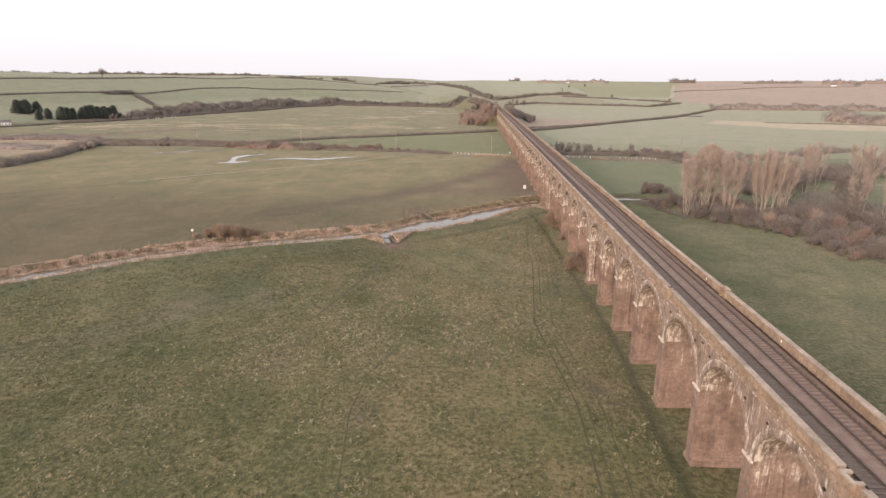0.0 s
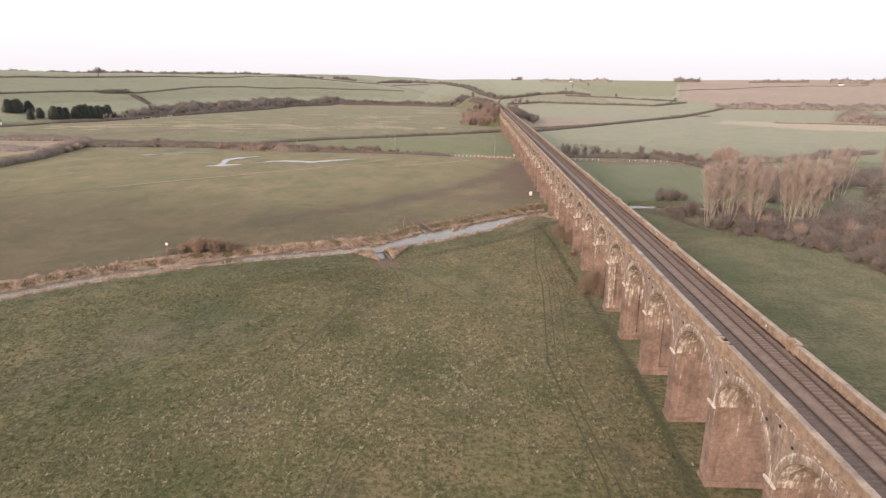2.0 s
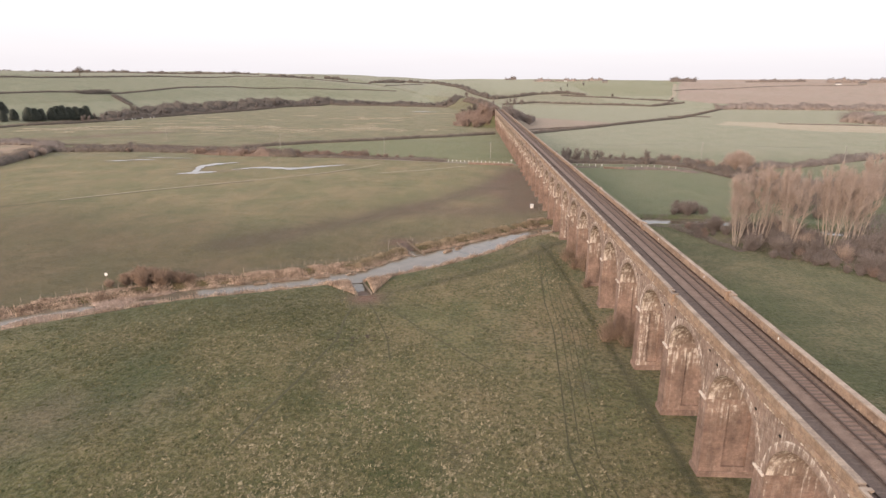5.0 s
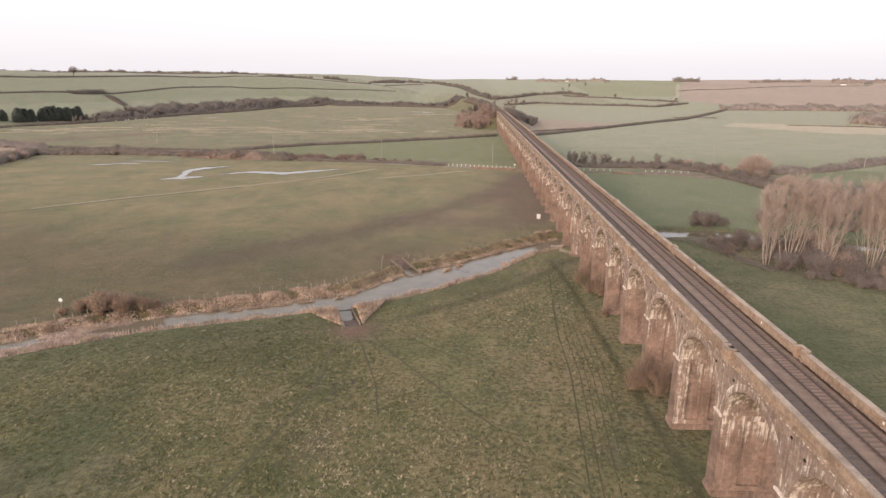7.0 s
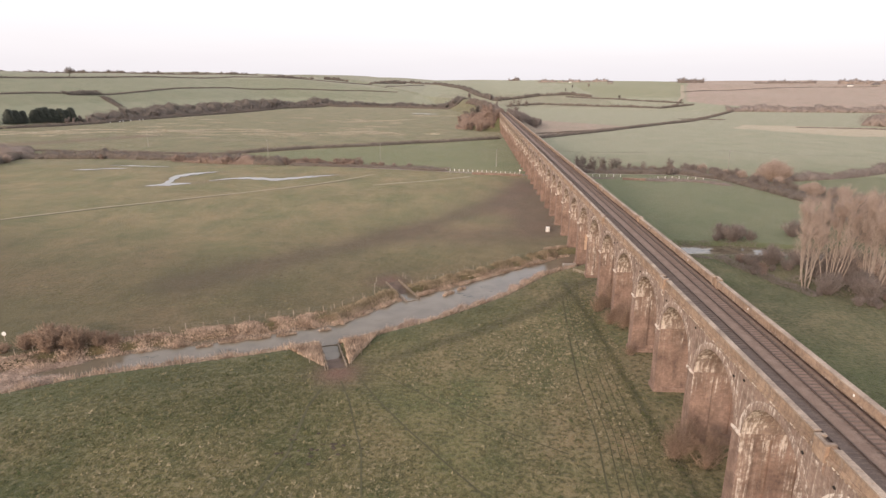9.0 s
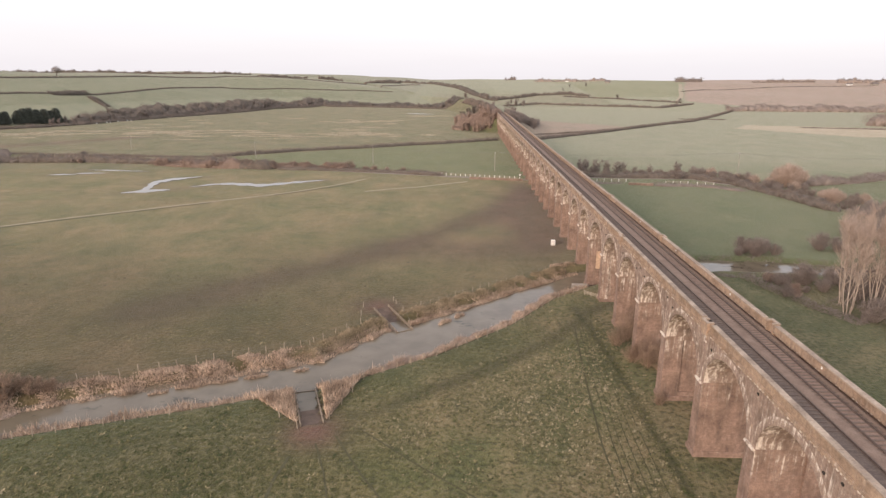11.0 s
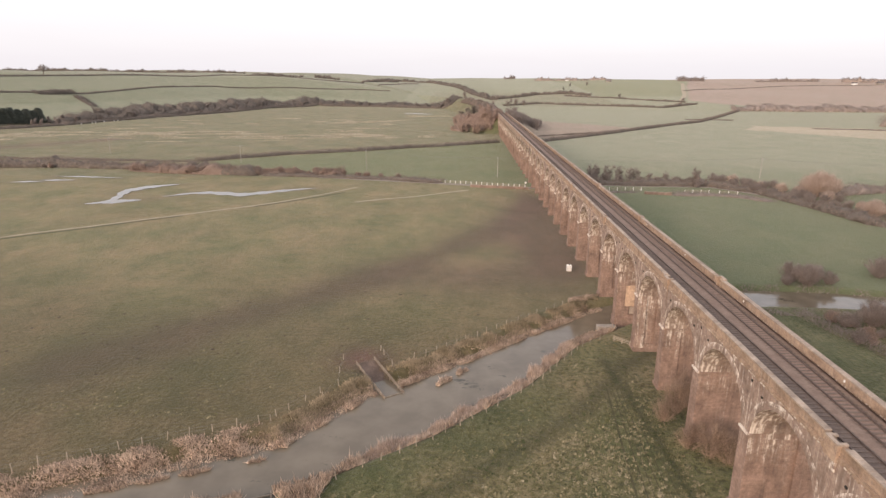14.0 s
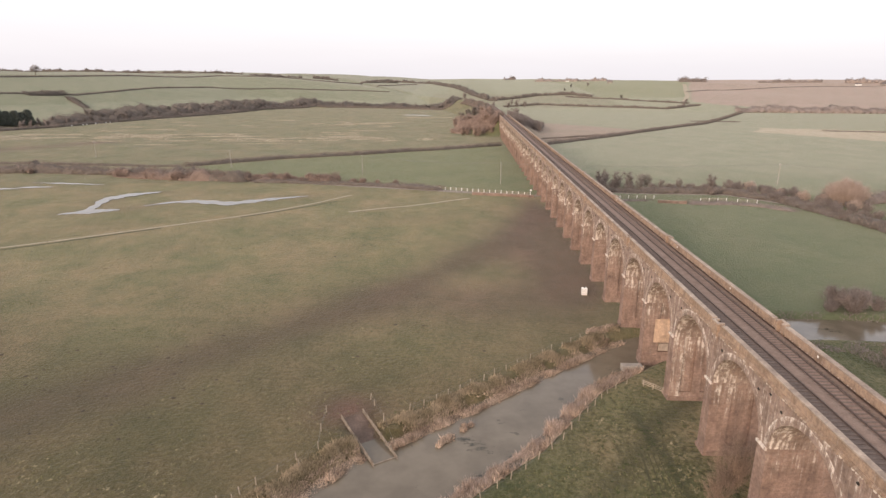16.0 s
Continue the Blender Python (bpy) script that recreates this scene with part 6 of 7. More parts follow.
reed_patch(-106, 160.5, 9.0, 3.4, 33, 5040, 66, "dense reed bed choking the river", M_REED_PALE, 0.9)
reed_patch(-119, 152.0, 9.0, 2.6, 43, 3639, 67, "dense reed bed choking the river", M_REED_PALE, 0.9)
reed_patch(-104.5, 167.0, 8.5, 2.2, 34, 3639, 71, "dense reed bed choking the river", M_REED_PALE, 0.9)
reed_patch(-131, 141.0, 6.0, 1.4, 43, 1260, 68, "reed bed in the river", M_REED_PALE, 0.9)
reed_patch(-6.5, 228.6, 3.2, 1.8, 40, 520, 69, "dead reeds beside the pier in the river")
reed_patch(-4, 247.0, 4.2, 1.6, 30, 620, 70, "dead reeds beside the pier in the river")

# reeds flanking the southern watering bay
def reed_corner(corners, n, seed, label):
    """Tall dead reeds filling a three-cornered piece of bank."""
    r = np.random.RandomState(seed)
    P = np.array(corners, float)
    u, v_ = r.uniform(0, 1, (2, n))
    flip = u + v_ > 1
    u, v_ = np.where(flip, 1 - u, u), np.where(flip, 1 - v_, v_)
    x, y = (P[0] + u[:, None] * (P[1] - P[0]) + v_[:, None] * (P[2] - P[0])).T
    way = np.stack([r.normal(0.1, 0.3, n), r.normal(-0.15, 0.3, n), np.ones(n)], -1)
    tagged(new("reed_patch", spikes(np.stack([x, y, np.maximum(terrain(x, y), WATER_Z - 0.1) - 0.03], -1), way, r.uniform(0.7, 1.5, n), 0.07, "reed_patch", M_REED)), label, "reeds", kind="stuff")


reed_corner([(-63.5, 176.4), (-54.0, 168.9), (-57.8, 179.6)], 1900, 72, "tall dead reeds beside the timber watering bay")
reed_corner([(-49.9, 170.0), (-46.9, 183.0), (-53.6, 181.4)], 1600, 73, "tall dead reeds beside the timber watering bay")
# tussocks of the pastures
def tussocks(x, y, tone, size, blades, r, label):
    """Tufts of grass: a low uneven mound, dark at the root and bleached at the tip, with a few blades standing out of it."""
    n, m = x.size, 6
    ground = terrain(x, y)
    V, tn = np.empty((n, m + 1, 3)), np.empty((n, m + 1))
    turn, wide = r.uniform(0, 6.283, n), r.uniform(0.8, 1.5, n)
    lean = r.normal(0.10, 0.10, (n, 2)) * size[:, None]
    for j in range(m):
        a = 6.283 * j / m
        q = 0.22 * size * r.uniform(0.6, 1.35, n)
        u, v_ = q * math.cos(a) * wide, q * math.sin(a)
        V[:, j] = np.stack([x + u * np.cos(turn) - v_ * np.sin(turn), y + u * np.sin(turn) + v_ * np.cos(turn), ground - 0.04], -1)
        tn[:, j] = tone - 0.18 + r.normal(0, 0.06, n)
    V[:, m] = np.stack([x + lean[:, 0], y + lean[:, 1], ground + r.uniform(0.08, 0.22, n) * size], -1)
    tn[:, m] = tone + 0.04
    i = np.arange(n)[:, None] * (m + 1)
    tr = np.concatenate([np.concatenate([i + j, i + (j + 1) % m, i + m], 1) for j in range(m)])
    k = np.repeat(np.arange(n), blades)
    a = r.uniform(0, 6.283, k.size)
    out = r.uniform(0.0, 0.50, k.size) * size[k]
    b = a + r.normal(0.9, 0.9, k.size)
    way = np.stack([np.cos(b) * 0.8 + 0.2, np.sin(b) * 0.8 + 0.1, r.uniform(0.22, 0.7, k.size)], -1)
    way /= np.linalg.norm(way, axis=1, keepdims=True)
    side = np.stack([-way[:, 1], way[:, 0], 0 * a], -1)
    root = np.stack([x[k] + np.cos(a) * out, y[k] + np.sin(a) * out, ground[k] + 0.02], -1)
    w = (r.uniform(0.07, 0.14, k.size) * size[k])[:, None]
    B = np.stack([root - side * w, root + side * w, root + way * (r.uniform(0.22, 0.46, k.size) * size[k])[:, None]], 1)
    ib = n * (m + 1) + np.arange(k.size)[:, None] * 3
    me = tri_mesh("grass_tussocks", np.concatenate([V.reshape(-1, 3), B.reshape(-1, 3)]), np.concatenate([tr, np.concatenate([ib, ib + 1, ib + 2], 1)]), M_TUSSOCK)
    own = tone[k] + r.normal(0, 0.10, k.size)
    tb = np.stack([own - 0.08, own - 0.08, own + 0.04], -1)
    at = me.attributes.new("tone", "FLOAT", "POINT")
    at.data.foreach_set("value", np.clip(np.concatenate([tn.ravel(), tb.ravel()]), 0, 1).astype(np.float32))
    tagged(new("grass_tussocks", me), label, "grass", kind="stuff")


r = np.random.RandomState(77)
n = 96000
x, y = r.uniform(-150, 0.2, n), 26 + (r.uniform(0, 1, n) ** 0.9) * 200
rd, sd, rw = poly_dist(RIVER, x, y, RIVER_W)
patch = np.sin(x * 0.071 + 1.7 * np.sin(y * 0.043)) + np.sin(y * 0.083 + 1.4 * np.sin(x * 0.05)) + 0.7 * np.sin(x * 0.31 + y * 0.23) + 0.5 * np.sin(x * 0.7 - y * 0.55)
ok = (sd < 0) & (rd > rw + 4) & (patch + r.normal(0, 0.9, n) > -1.1) & (np.abs(x + 1.0) > 0.9) & ~((rd < rw + 15) & (r.uniform(0, 1, n) < 0.5))
for dk in DOCKS:
    s, rr, L, w = dock_coords(dk, x, y)
    ok &= ~((np.abs(rr) < 4.5) & (s > -8) & (s < L + 2))
for pts_ in PATHS:
    ok &= (poly_dist(np.array(pts_, float), x, y)[0] > 0.36) | (r.uniform(0, 1, n) < 0.15)
wl_d, wl_s, _ = poly_dist(np.array(WHEEL_LINE, float)[::-1], x, y)
for dx, free in ((0.0, 0.28), (1.5, 0.2), (2.5, 0.15), (3.6, 0.2), (4.7, 0.15)):
    ok &= (np.abs(wl_d * -wl_s - dx) > free) | (np.sin(y * 0.21 + 2 * dx) > 0.75)
x, y, patch = x[ok], y[ok], patch[ok]
sward = field_colours(x, y, 0 * x)
tone = np.minimum((sward[:, 0] - 0.045) / 0.135, 0.64) + 0.06 * patch - 0.01 + r.normal(0, 0.17, x.size)
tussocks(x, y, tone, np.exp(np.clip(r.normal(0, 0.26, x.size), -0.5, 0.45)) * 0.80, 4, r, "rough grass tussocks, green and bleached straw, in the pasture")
n = 17000
x, y = r.uniform(-165, -2, n), 195 + r.uniform(0, 1, n) ** 1.3 * 200
rd, sd, rw = poly_dist(RIVER, x, y, RIVER_W)
patch = np.sin(x * 0.06 + 1.7 * np.sin(y * 0.07)) + np.sin(y * 0.10 + 1.4 * np.sin(x * 0.055)) + 0.8 * np.sin(x * 0.33 + 1.5 * np.sin(y * 0.21)) + 0.6 * np.sin(y * 0.4 - x * 0.2)
sw = poly_dist(SWATH, x, y)[0]
ok = (sd > 0) & (rd > rw + 4) & (patch + r.normal(0, 0.6, n) > 0.40) & (sw > 9 + r.normal(0, 2, n)) & (((x + 9) / 15) ** 2 + ((y - 305) / 50) ** 2 > 1)
x, y = x[ok], y[ok]
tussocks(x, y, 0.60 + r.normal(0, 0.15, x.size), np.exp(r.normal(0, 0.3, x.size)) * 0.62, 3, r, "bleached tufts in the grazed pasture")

# dark clods where moles and hooves have broken the turf
n = 300
x, y = r.uniform(-160, -4, n), 195 + r.uniform(0, 1, n) ** 1.2 * 170
x[:60], y[:60] = r.normal(-84, 14, 60), r.normal(228, 9, 60)
x[60:90], y[60:90] = r.normal(-50, 3, 30), r.normal(146, 2.5, 30)
rd, sd, rw = poly_dist(RIVER, x, y, RIVER_W)
group_ = np.sin(x * 0.11 + 2 * np.sin(y * 0.05)) + np.sin(y * 0.13) + r.normal(0, 0.6, n)
ok = (rd > rw + 6) & ((group_ > 0.3) | (np.arange(n) < 90)) & ((sd > 0) | (np.arange(n) < 90))
x, y = x[ok], y[ok]
V, T = [], []
for cx, cy in zip(x, y):
    w, h, m0 = r.uniform(0.12, 0.30), r.uniform(0.06, 0.16), len(V)
    ring = 7
    for lev, (rad, hh) in enumerate(((1.0, -0.05), (0.72, 0.7))):
        for j in range(ring):
            a = 6.283 * j / ring
            q = w * rad * r.uniform(0.75, 1.25)
            V.append((cx + 1.3 * q * math.cos(a), cy + q * math.sin(a), h * hh))
    V.append((cx, cy, h))
    for j in range(ring):
        k = (j + 1) % ring
        T += [(m0 + j, m0 + k, m0 + ring + k), (m0 + j, m0 + ring + k, m0 + ring + j), (m0 + ring + j, m0 + ring + k, m0 + 2 * ring)]
V = np.array(V)
V[:, 2] += terrain(V[:, 0], V[:, 1])
tagged(new("soil_clods", tri_mesh("soil_clods", V, T, M_MOLE)), "dark clods of broken earth scattered in the pasture", "soil", kind="stuff")


# bleached streaks of rush and straw in the rough field below the hill
r = np.random.RandomState(83)
B = []
for ax_, ay_, bx_, by_, k_ in ((-470, 622, -350, 640, 14), (-420, 655, -340, 668, 8), (-318, 648, -240, 700, 14), (-300, 640, -215, 660, 8), (-200, 640, -96, 660, 12), (-190, 612, -90, 640, 10),
                               (-192, 800, -118, 836, 12), (-112, 950, -58, 944, 6), (-330, 560, -322, 640, 3), (-268, 560, -262, 640, 3)):
    for q in r.uniform(0, 1, k_):
        cx, cy, m = ax_ + (bx_ - ax_) * q + r.normal(0, 3), ay_ + (by_ - ay_) * q + r.normal(0, 6), r.randint(90, 240)
        B.append(np.stack([cx + r.normal(0, r.uniform(3, 8), m), cy + r.normal(0, r.uniform(0.8, 2.6), m)], -1))
for i in range(90):
    cx, cy = r.uniform(-470, -60), r.uniform(560, 900)
    if abs(cy - 640) > 70 and r.uniform() < 0.55 or cx > -190 and cy < 640:
        continue
    m = r.randint(120, 300)
    B.append(np.stack([cx + r.normal(0, r.uniform(3, 9), m), cy + r.normal(0, r.uniform(1.5, 4.5), m)], -1))
B = np.concatenate(B)
d_, hs_, _ = poly_dist(HILL, B[:, 0], B[:, 1])
B = B[hs_ < 0]
n = len(B)
tagged(new("straw_tussocks", spikes(np.stack([B[:, 0], B[:, 1], terrain(B[:, 0], B[:, 1]) - 0.05], -1), np.stack([r.normal(0, 0.6, n), r.normal(0, 0.6, n), np.full(n, 0.5)], -1), r.uniform(0.6, 1.3, n), 0.26, "straw_tussocks", M_STRAW)),
       "bleached straw-coloured rush tussocks in drifts", "grass", kind="stuff")

# ---------------------------------------------------------------- lane, paths and worn lines
def strip(name, pts, w, mat, label, lift=0.04, step=2.0, category="path"):
    v, t = ribbon(pts, [w / 2] * len(pts), 0, step, True, lift)
    return tagged(new(name, tri_mesh(name, v, t, mat)), label, category, kind="structure")


strip("road_lane", LANE[1:], 4.2, M_ROAD, "narrow country lane passing under the viaduct", 0.07, category="road")
strip("road_farm_track", [(520, 1700), (488, 1600), (455, 1505), (427, 1413), (400, 1342), (370, 1270)], 8.5, M_PALEPATH, "pale farm track up the far hill", 0.7, 8, "track")
strip("trim_stock_path", [(-194, 274), (-182, 286), (-168, 299), (-151, 312.5), (-134, 327), (-117, 341), (-103, 354.5), (-92, 369), (-80, 388)], 1.3, M_PALEPATH, "bleached stock path across the pasture")
for pts_ in ([(-235, 236), (-219, 250), (-203, 262.6), (-180, 285), (-149.5, 311), (-132.5, 325.6)], [(-112, 343), (-101.6, 353), (-90.6, 365), (-83, 375)]):
    strip("trim_path_rut", pts_, 1.2, M_TRACKLINE, "dark wet rut beside the bleached stock path")
strip("trim_stock_path", [(-75, 354), (-64, 361), (-53, 366.5), (-37, 378), (-29, 384)], 1.4, M_PALEPATH, "bleached stock path across the pasture")
for dx, wd in ((0.0, 0.24), (1.5, 0.15), (3.6, 0.13)):
    strip("trim_wheel_track", [(px_ + dx * min(1.0, 0.6 + (206 - py_) / 100), py_) for px_, py_ in WHEEL_LINE], wd, M_TRACKLINE, "wheel track pressed into the pasture", 0.05, 1.0)
for dx in (2.5, 4.7, 5.9):
    strip("trim_wheel_track", [(px_ + dx * min(1.0, 0.6 + (206 - py_) / 100), py_) for px_, py_ in WHEEL_LINE if py_ > 125], 0.11, M_TRACKLINE, "wheel track pressed into the pasture", 0.05, 1.0)
for pts_, wd in zip(PATHS, (0.40, 0.24, 0.22, 0.18, 0.20)):
    strip("trim_stock_path", pts_, wd, M_TRACKLINE, "trodden stock path leading to the watering bay" if pts_[0][1] > 120 else "trodden stock path across the pasture", 0.05, 1.0)


# ---------------------------------------------------------------- fences
def offset_line(side, off, x0, x1, step):
    """Points along a bank at a distance from the water's edge."""
    seg = np.concatenate([[0], np.cumsum(np.hypot(*np.diff(RIVER, axis=0).T))])
    q = np.arange(0, seg[-1], step)
    cx, cy, w = np.interp(q, seg, RIVER[:, 0]), np.interp(q, seg, RIVER[:, 1]), np.interp(q, seg, RIVER_W)
    tx, ty = np.gradient(cx), np.gradient(cy)
    L = np.hypot(tx, ty)
    X, Y = cx - side * ty / L * (w + off), cy + side * tx / L * (w + off)
    return [(float(a), float(b)) for a, b in zip(X, Y) if x0 < a < x1]


bm = bmesh.new()
tube(bm, (0, 0, -0.3), (0, 0, 1.18), 0.075, 0.07, 7)
post_me = bpy.data.meshes.new("post")
bm.to_mesh(post_me)
bm.free()
post_me.materials.append(M_TIMBER)


def wire_fence(pts, label, wires=(0.55, 1.05)):
    f = empty_thing("wire_fence", (pts[0][0], pts[0][1], gz(*pts[0])), label, "fence", "fences along the river")
    org = Vector(f.location)
    tops = []
    for x, y in pts:
        x, y = x + rng.uniform(-0.15, 0.15), y + rng.uniform(-0.15, 0.15)
        z = gz(x, y)
        p = child("post", post_me, f, Vector((x, y, z)) - org)
        p.rotation_euler = (radians(rng.uniform(-6, 6)), radians(rng.uniform(-6, 6)), rng.uniform(0, 6))
        p.scale = (1, 1, rng.uniform(0.85, 1.12))
        tops.append(Vector((x, y, z)) - org)
    for h in wires:
        child("wire", cable([a + Vector((0, 0, h)) for a in tops], 0.012, "wire", M_WIRE), f)
    return f


wire_fence(offset_line(1, 4.2, -40, -1.5, 2.7), "leaning timber post and wire fence above the river")
wire_fence(offset_line(1, 4.8, -130, -52, 3.0), "leaning timber post and wire fence above the river")
wire_fence(offset_line(-1, 2.9, -46, -5, 2.7), "timber post and wire fence between pasture and reeds")
wire_fence(offset_line(-1, 2.9, -150, -59, 2.9), "timber post and wire fence between pasture and reeds")
wire_fence([(-46.5, 182), (-47.6, 178), (-48.6, 174), (-49.7, 170.2)], "timber fence funnelling stock to the watering bay")
wire_fence([(-62, 176.6), (-59.6, 173.4), (-56.8, 170.2), (-53.6, 167.6)], "timber fence funnelling stock to the watering bay")
wire_fence([(-41.5, 209), (-43.2, 212.5), (-45.2, 216.6), (-46.0, 218.3)], "timber fence beside the watering bay")
wire_fence([(-51.8, 214.2), (-51.6, 209.5), (-51.0, 205.4), (-52.6, 201.6)], "timber fence beside the watering bay")


def watering_bay(dk, label):
    """Stock watering bay: a hard ramp into the river between timber rails."""
    (ax, ay), (bx, by), w = dk
    L = math.hypot(bx - ax, by - ay)
    ang = math.degrees(math.atan2(by - ay, bx - ax))
    b = empty_thing("watering_bay", (ax, ay, 0), label, "watering bay")
    b.rotation_euler = (0, 0, radians(ang))
    bm = bmesh.new()
    rows_ = []
    for i in range(9):
        s0 = L * 0.8 * i / 8
        z0 = -1.75 * min(1.0, s0 / (0.72 * L)) + 0.03
        rows_.append([bm.verts.new((s0, q * w / 2, z0 - e)) for q, e in ((-1, 0.25), (-1, 0), (0, 0), (1, 0), (1, 0.25))])
    for a_, c_ in zip(rows_, rows_[1:]):
        for k in range(4):
            bm.faces.new((a_[k], c_[k], c_[k + 1], a_[k + 1]))
    part("ramp", bm, M_MUD, b, "muddy hard-stone ramp")
    for sgn in (-1, 1):
        for i in range(8):
            s = L * i / 7.2
            bm = bmesh.new()
            box(bm, s - 0.08, s + 0.08, sgn * w / 2 - 0.08, sgn * w / 2 + 0.08, -1.75 * min(1, s / (0.72 * L)) - 0.5, 0.66 - 1.3 * s / L, 0.015)
            part("post", bm, M_TIMBER_WET, b)
        for h in (0.12, 0.48):
            bm = bmesh.new()
            tube(bm, (-0.2, sgn * w / 2 + 0.02, h), (L + 0.3, sgn * w / 2 + 0.02, h - 1.35), 0.10, 0.085, 6)
            part("rail", bm, M_TIMBER_WET, b)
    bm = bmesh.new()
    tube(bm, (L * 0.99, -w / 2, -1.12), (L * 0.99, w / 2, -1.15), 0.12, 0.1, 6)
    part("cross_rail", bm, M_TIMBER_WET, b)


for dk in DOCKS:
    watering_bay(dk, "timber-railed watering bay ramping down into the river")


def white_fence(pts, label, spacing=3.6):
    """White-painted post and rail fence beside the lane."""
    f = empty_thing("white_fence", (pts[0][0], pts[0][1], gz(*pts[0])), label, "fence", "fences beside the lane")
    org = Vector(f.location)
    P = np.array(pts, float)
    seg = np.concatenate([[0], np.cumsum(np.hypot(*np.diff(P, axis=0).T))])
    at = [(float(np.interp(q, seg, P[:, 0])), float(np.interp(q, seg, P[:, 1]))) for q in np.arange(0, seg[-1], spacing)]
    ps = [Vector((x, y, gz(x, y))) - org for x, y in at]
    for p in ps:
        bm = bmesh.new()
        box(bm, p.x - 0.13, p.x + 0.13, p.y - 0.13, p.y + 0.13, p.z - 0.3, p.z + 1.35, 0.02)
        part("post", bm, M_WHITE, f)
    for h in (0.62, 1.15):
        for a, c in zip(ps, ps[1:]):
            bm = bmesh.new()
            tube(bm, a + Vector((0, 0, h)), c + Vector((0, 0, h)), 0.07, 0.07, 5)
            part("rail", bm, M_TIMBER, f)


white_fence([(-50, 406), (-25, 398.4), (-1.5, 390.6)], "white-painted post and rail fence beside the lane", 2.6)
white_fence([(20, 387.4), (35, 386.4), (49.5, 387)], "white-painted post and rail fence beside the lane")
white_fence([(66.5, 382.4), (78, 383)], "white-painted post and rail fence beside the lane")
white_fence([(81, 381), (90, 378)], "white-painted post and rail fence beside the lane")

# brick headwall of the drain crossing beside the eastern fence
head = empty_thing("culvert_wall", (48, 378, gz(48, 378)), "low red-brown brick headwall of a drain beside the lane", "wall")
for i in range(4):
    bm = bmesh.new()
    box(bm, i * 2.5, i * 2.5 + 2.48, -0.2 - i * 0.5, 0.25 - i * 0.5, -0.4, 1.0 + 0.06 * (i % 2), 0.04)
    part("wall_bay", bm, M_BRICK_UP, head)
    bm = bmesh.new()
    box(bm, i * 2.5, i * 2.5 + 2.48, -0.27 - i * 0.5, 0.32 - i * 0.5, 1.01 + 0.06 * (i % 2), 1.14 + 0.06 * (i % 2), 0.03)
    part("wall_cap", bm, M_STONE, head)
for px_ in (-0.35, 10.0):
    bm = bmesh.new()
    box(bm, px_, px_ + 0.55, -0.3 - px_ * 0.2, 0.3 - px_ * 0.2, -0.4, 1.3, 0.05)
    part("end_pier", bm, M_BRICK_UP, head)

# low brick wall where the lane crosses a drain
wall_ = empty_thing("lane_wall", (-15, 388.6, gz(-15, 388.6)), "low weathered brick wall along the lane by the viaduct", "wall")
for i in range(9):
    bm = bmesh.new()
    x0 = -13 + i * 2.9
    box(bm, x0, x0 + 2.88, -0.25 - i * 0.62 + 2.4, 0.25 - i * 0.62 + 2.4, -0.4, 1.05 + 0.05 * (i % 2), 0.03)
    part("wall_bay", bm, M_BRICK_UP, wall_)
    bm = bmesh.new()
    box(bm, x0, x0 + 2.88, -0.32 - i * 0.62 + 2.4, 0.32 - i * 0.62 + 2.4, 1.06 + 0.05 * (i % 2), 1.2 + 0.05 * (i % 2), 0.03)
    part("wall_cap", bm, M_STONE, wall_)


# ---------------------------------------------------------------- poles
def power_pole(x, y, h=9.0):
    p = empty_thing("power_pole", (x, y, gz(x, y)), "grey timber power pole with a crossarm in the field", "pole", "power line across the valley")
    bm = bmesh.new()
    tube(bm, (0, 0, -0.5), (0, 0, h), 0.19, 0.13, 8)
    part("shaft", bm, M_POLE, p)
    bm = bmesh.new()
    box(bm, -0.10, 0.10, -1.1, 1.1, h - 0.55, h - 0.40, 0.01)
    part("crossarm", bm, M_POLE, p)
    for yy in (-1.0, 0.0, 1.0):
        bm = bmesh.new()
        tube(bm, (0, yy, h - 0.40 if yy else h), (0, yy, h - 0.12 if yy else h + 0.25), 0.06, 0.04, 6)
        part("insulator", bm, M_WHITE, p)


POLES = [(-266, 509), (-163, 468), (-85, 447), (-14, 421), (119, 425), (197, 408)]
for x, y in POLES:
    power_pole(x, y, 10.0)
for i, off in enumerate((-1.0, 0.0, 1.0)):
    segs = []
    for (xa, ya), (xb, yb) in zip(POLES, POLES[1:]):
        za, zb = gz(xa, ya) + 9.88 + (0.37 if off == 0 else 0), gz(xb, yb) + 9.88 + (0.37 if off == 0 else 0)
        pts = [np.array((xa + (xb - xa) * q, ya + (yb - ya) * q + off, za + (zb - za) * q - 4.0 * q * (1 - q) * 1.4)) for q in np.linspace(0, 1, 13)[:-1]]
        segs += pts
    tagged(new("power_wire", cable(segs, 0.016, "power_wire", M_WIRE)), "sagging overhead wire strung between timber poles", "wire", "power line across the valley")

# ---------------------------------------------------------------- small things
tank = empty_thing("water_tank", (-3.7, 267.2, gz(-3.7, 267.2)), "white plastic bulk tank on a pallet beside a pier", "tank")
bm = bmesh.new()
box(bm, -0.62, 0.62, -0.55, 0.55, 0.16, 1.75, 0.10)
part("body", bm, M_WHITE, tank)
for yy in (-0.45, 0.0, 0.45):
    bm = bmesh.new()
    box(bm, -0.64, 0.64, yy - 0.07, yy + 0.07, -0.05, 0.15, 0.01)
    part("pallet_runner", bm, M_TIMBER, tank)
bm = bmesh.new()
tube(bm, (0, 0, 1.75), (0, 0, 1.84), 0.2, 0.18, 14)
part("lid", bm, M_DARKHOLE, tank)
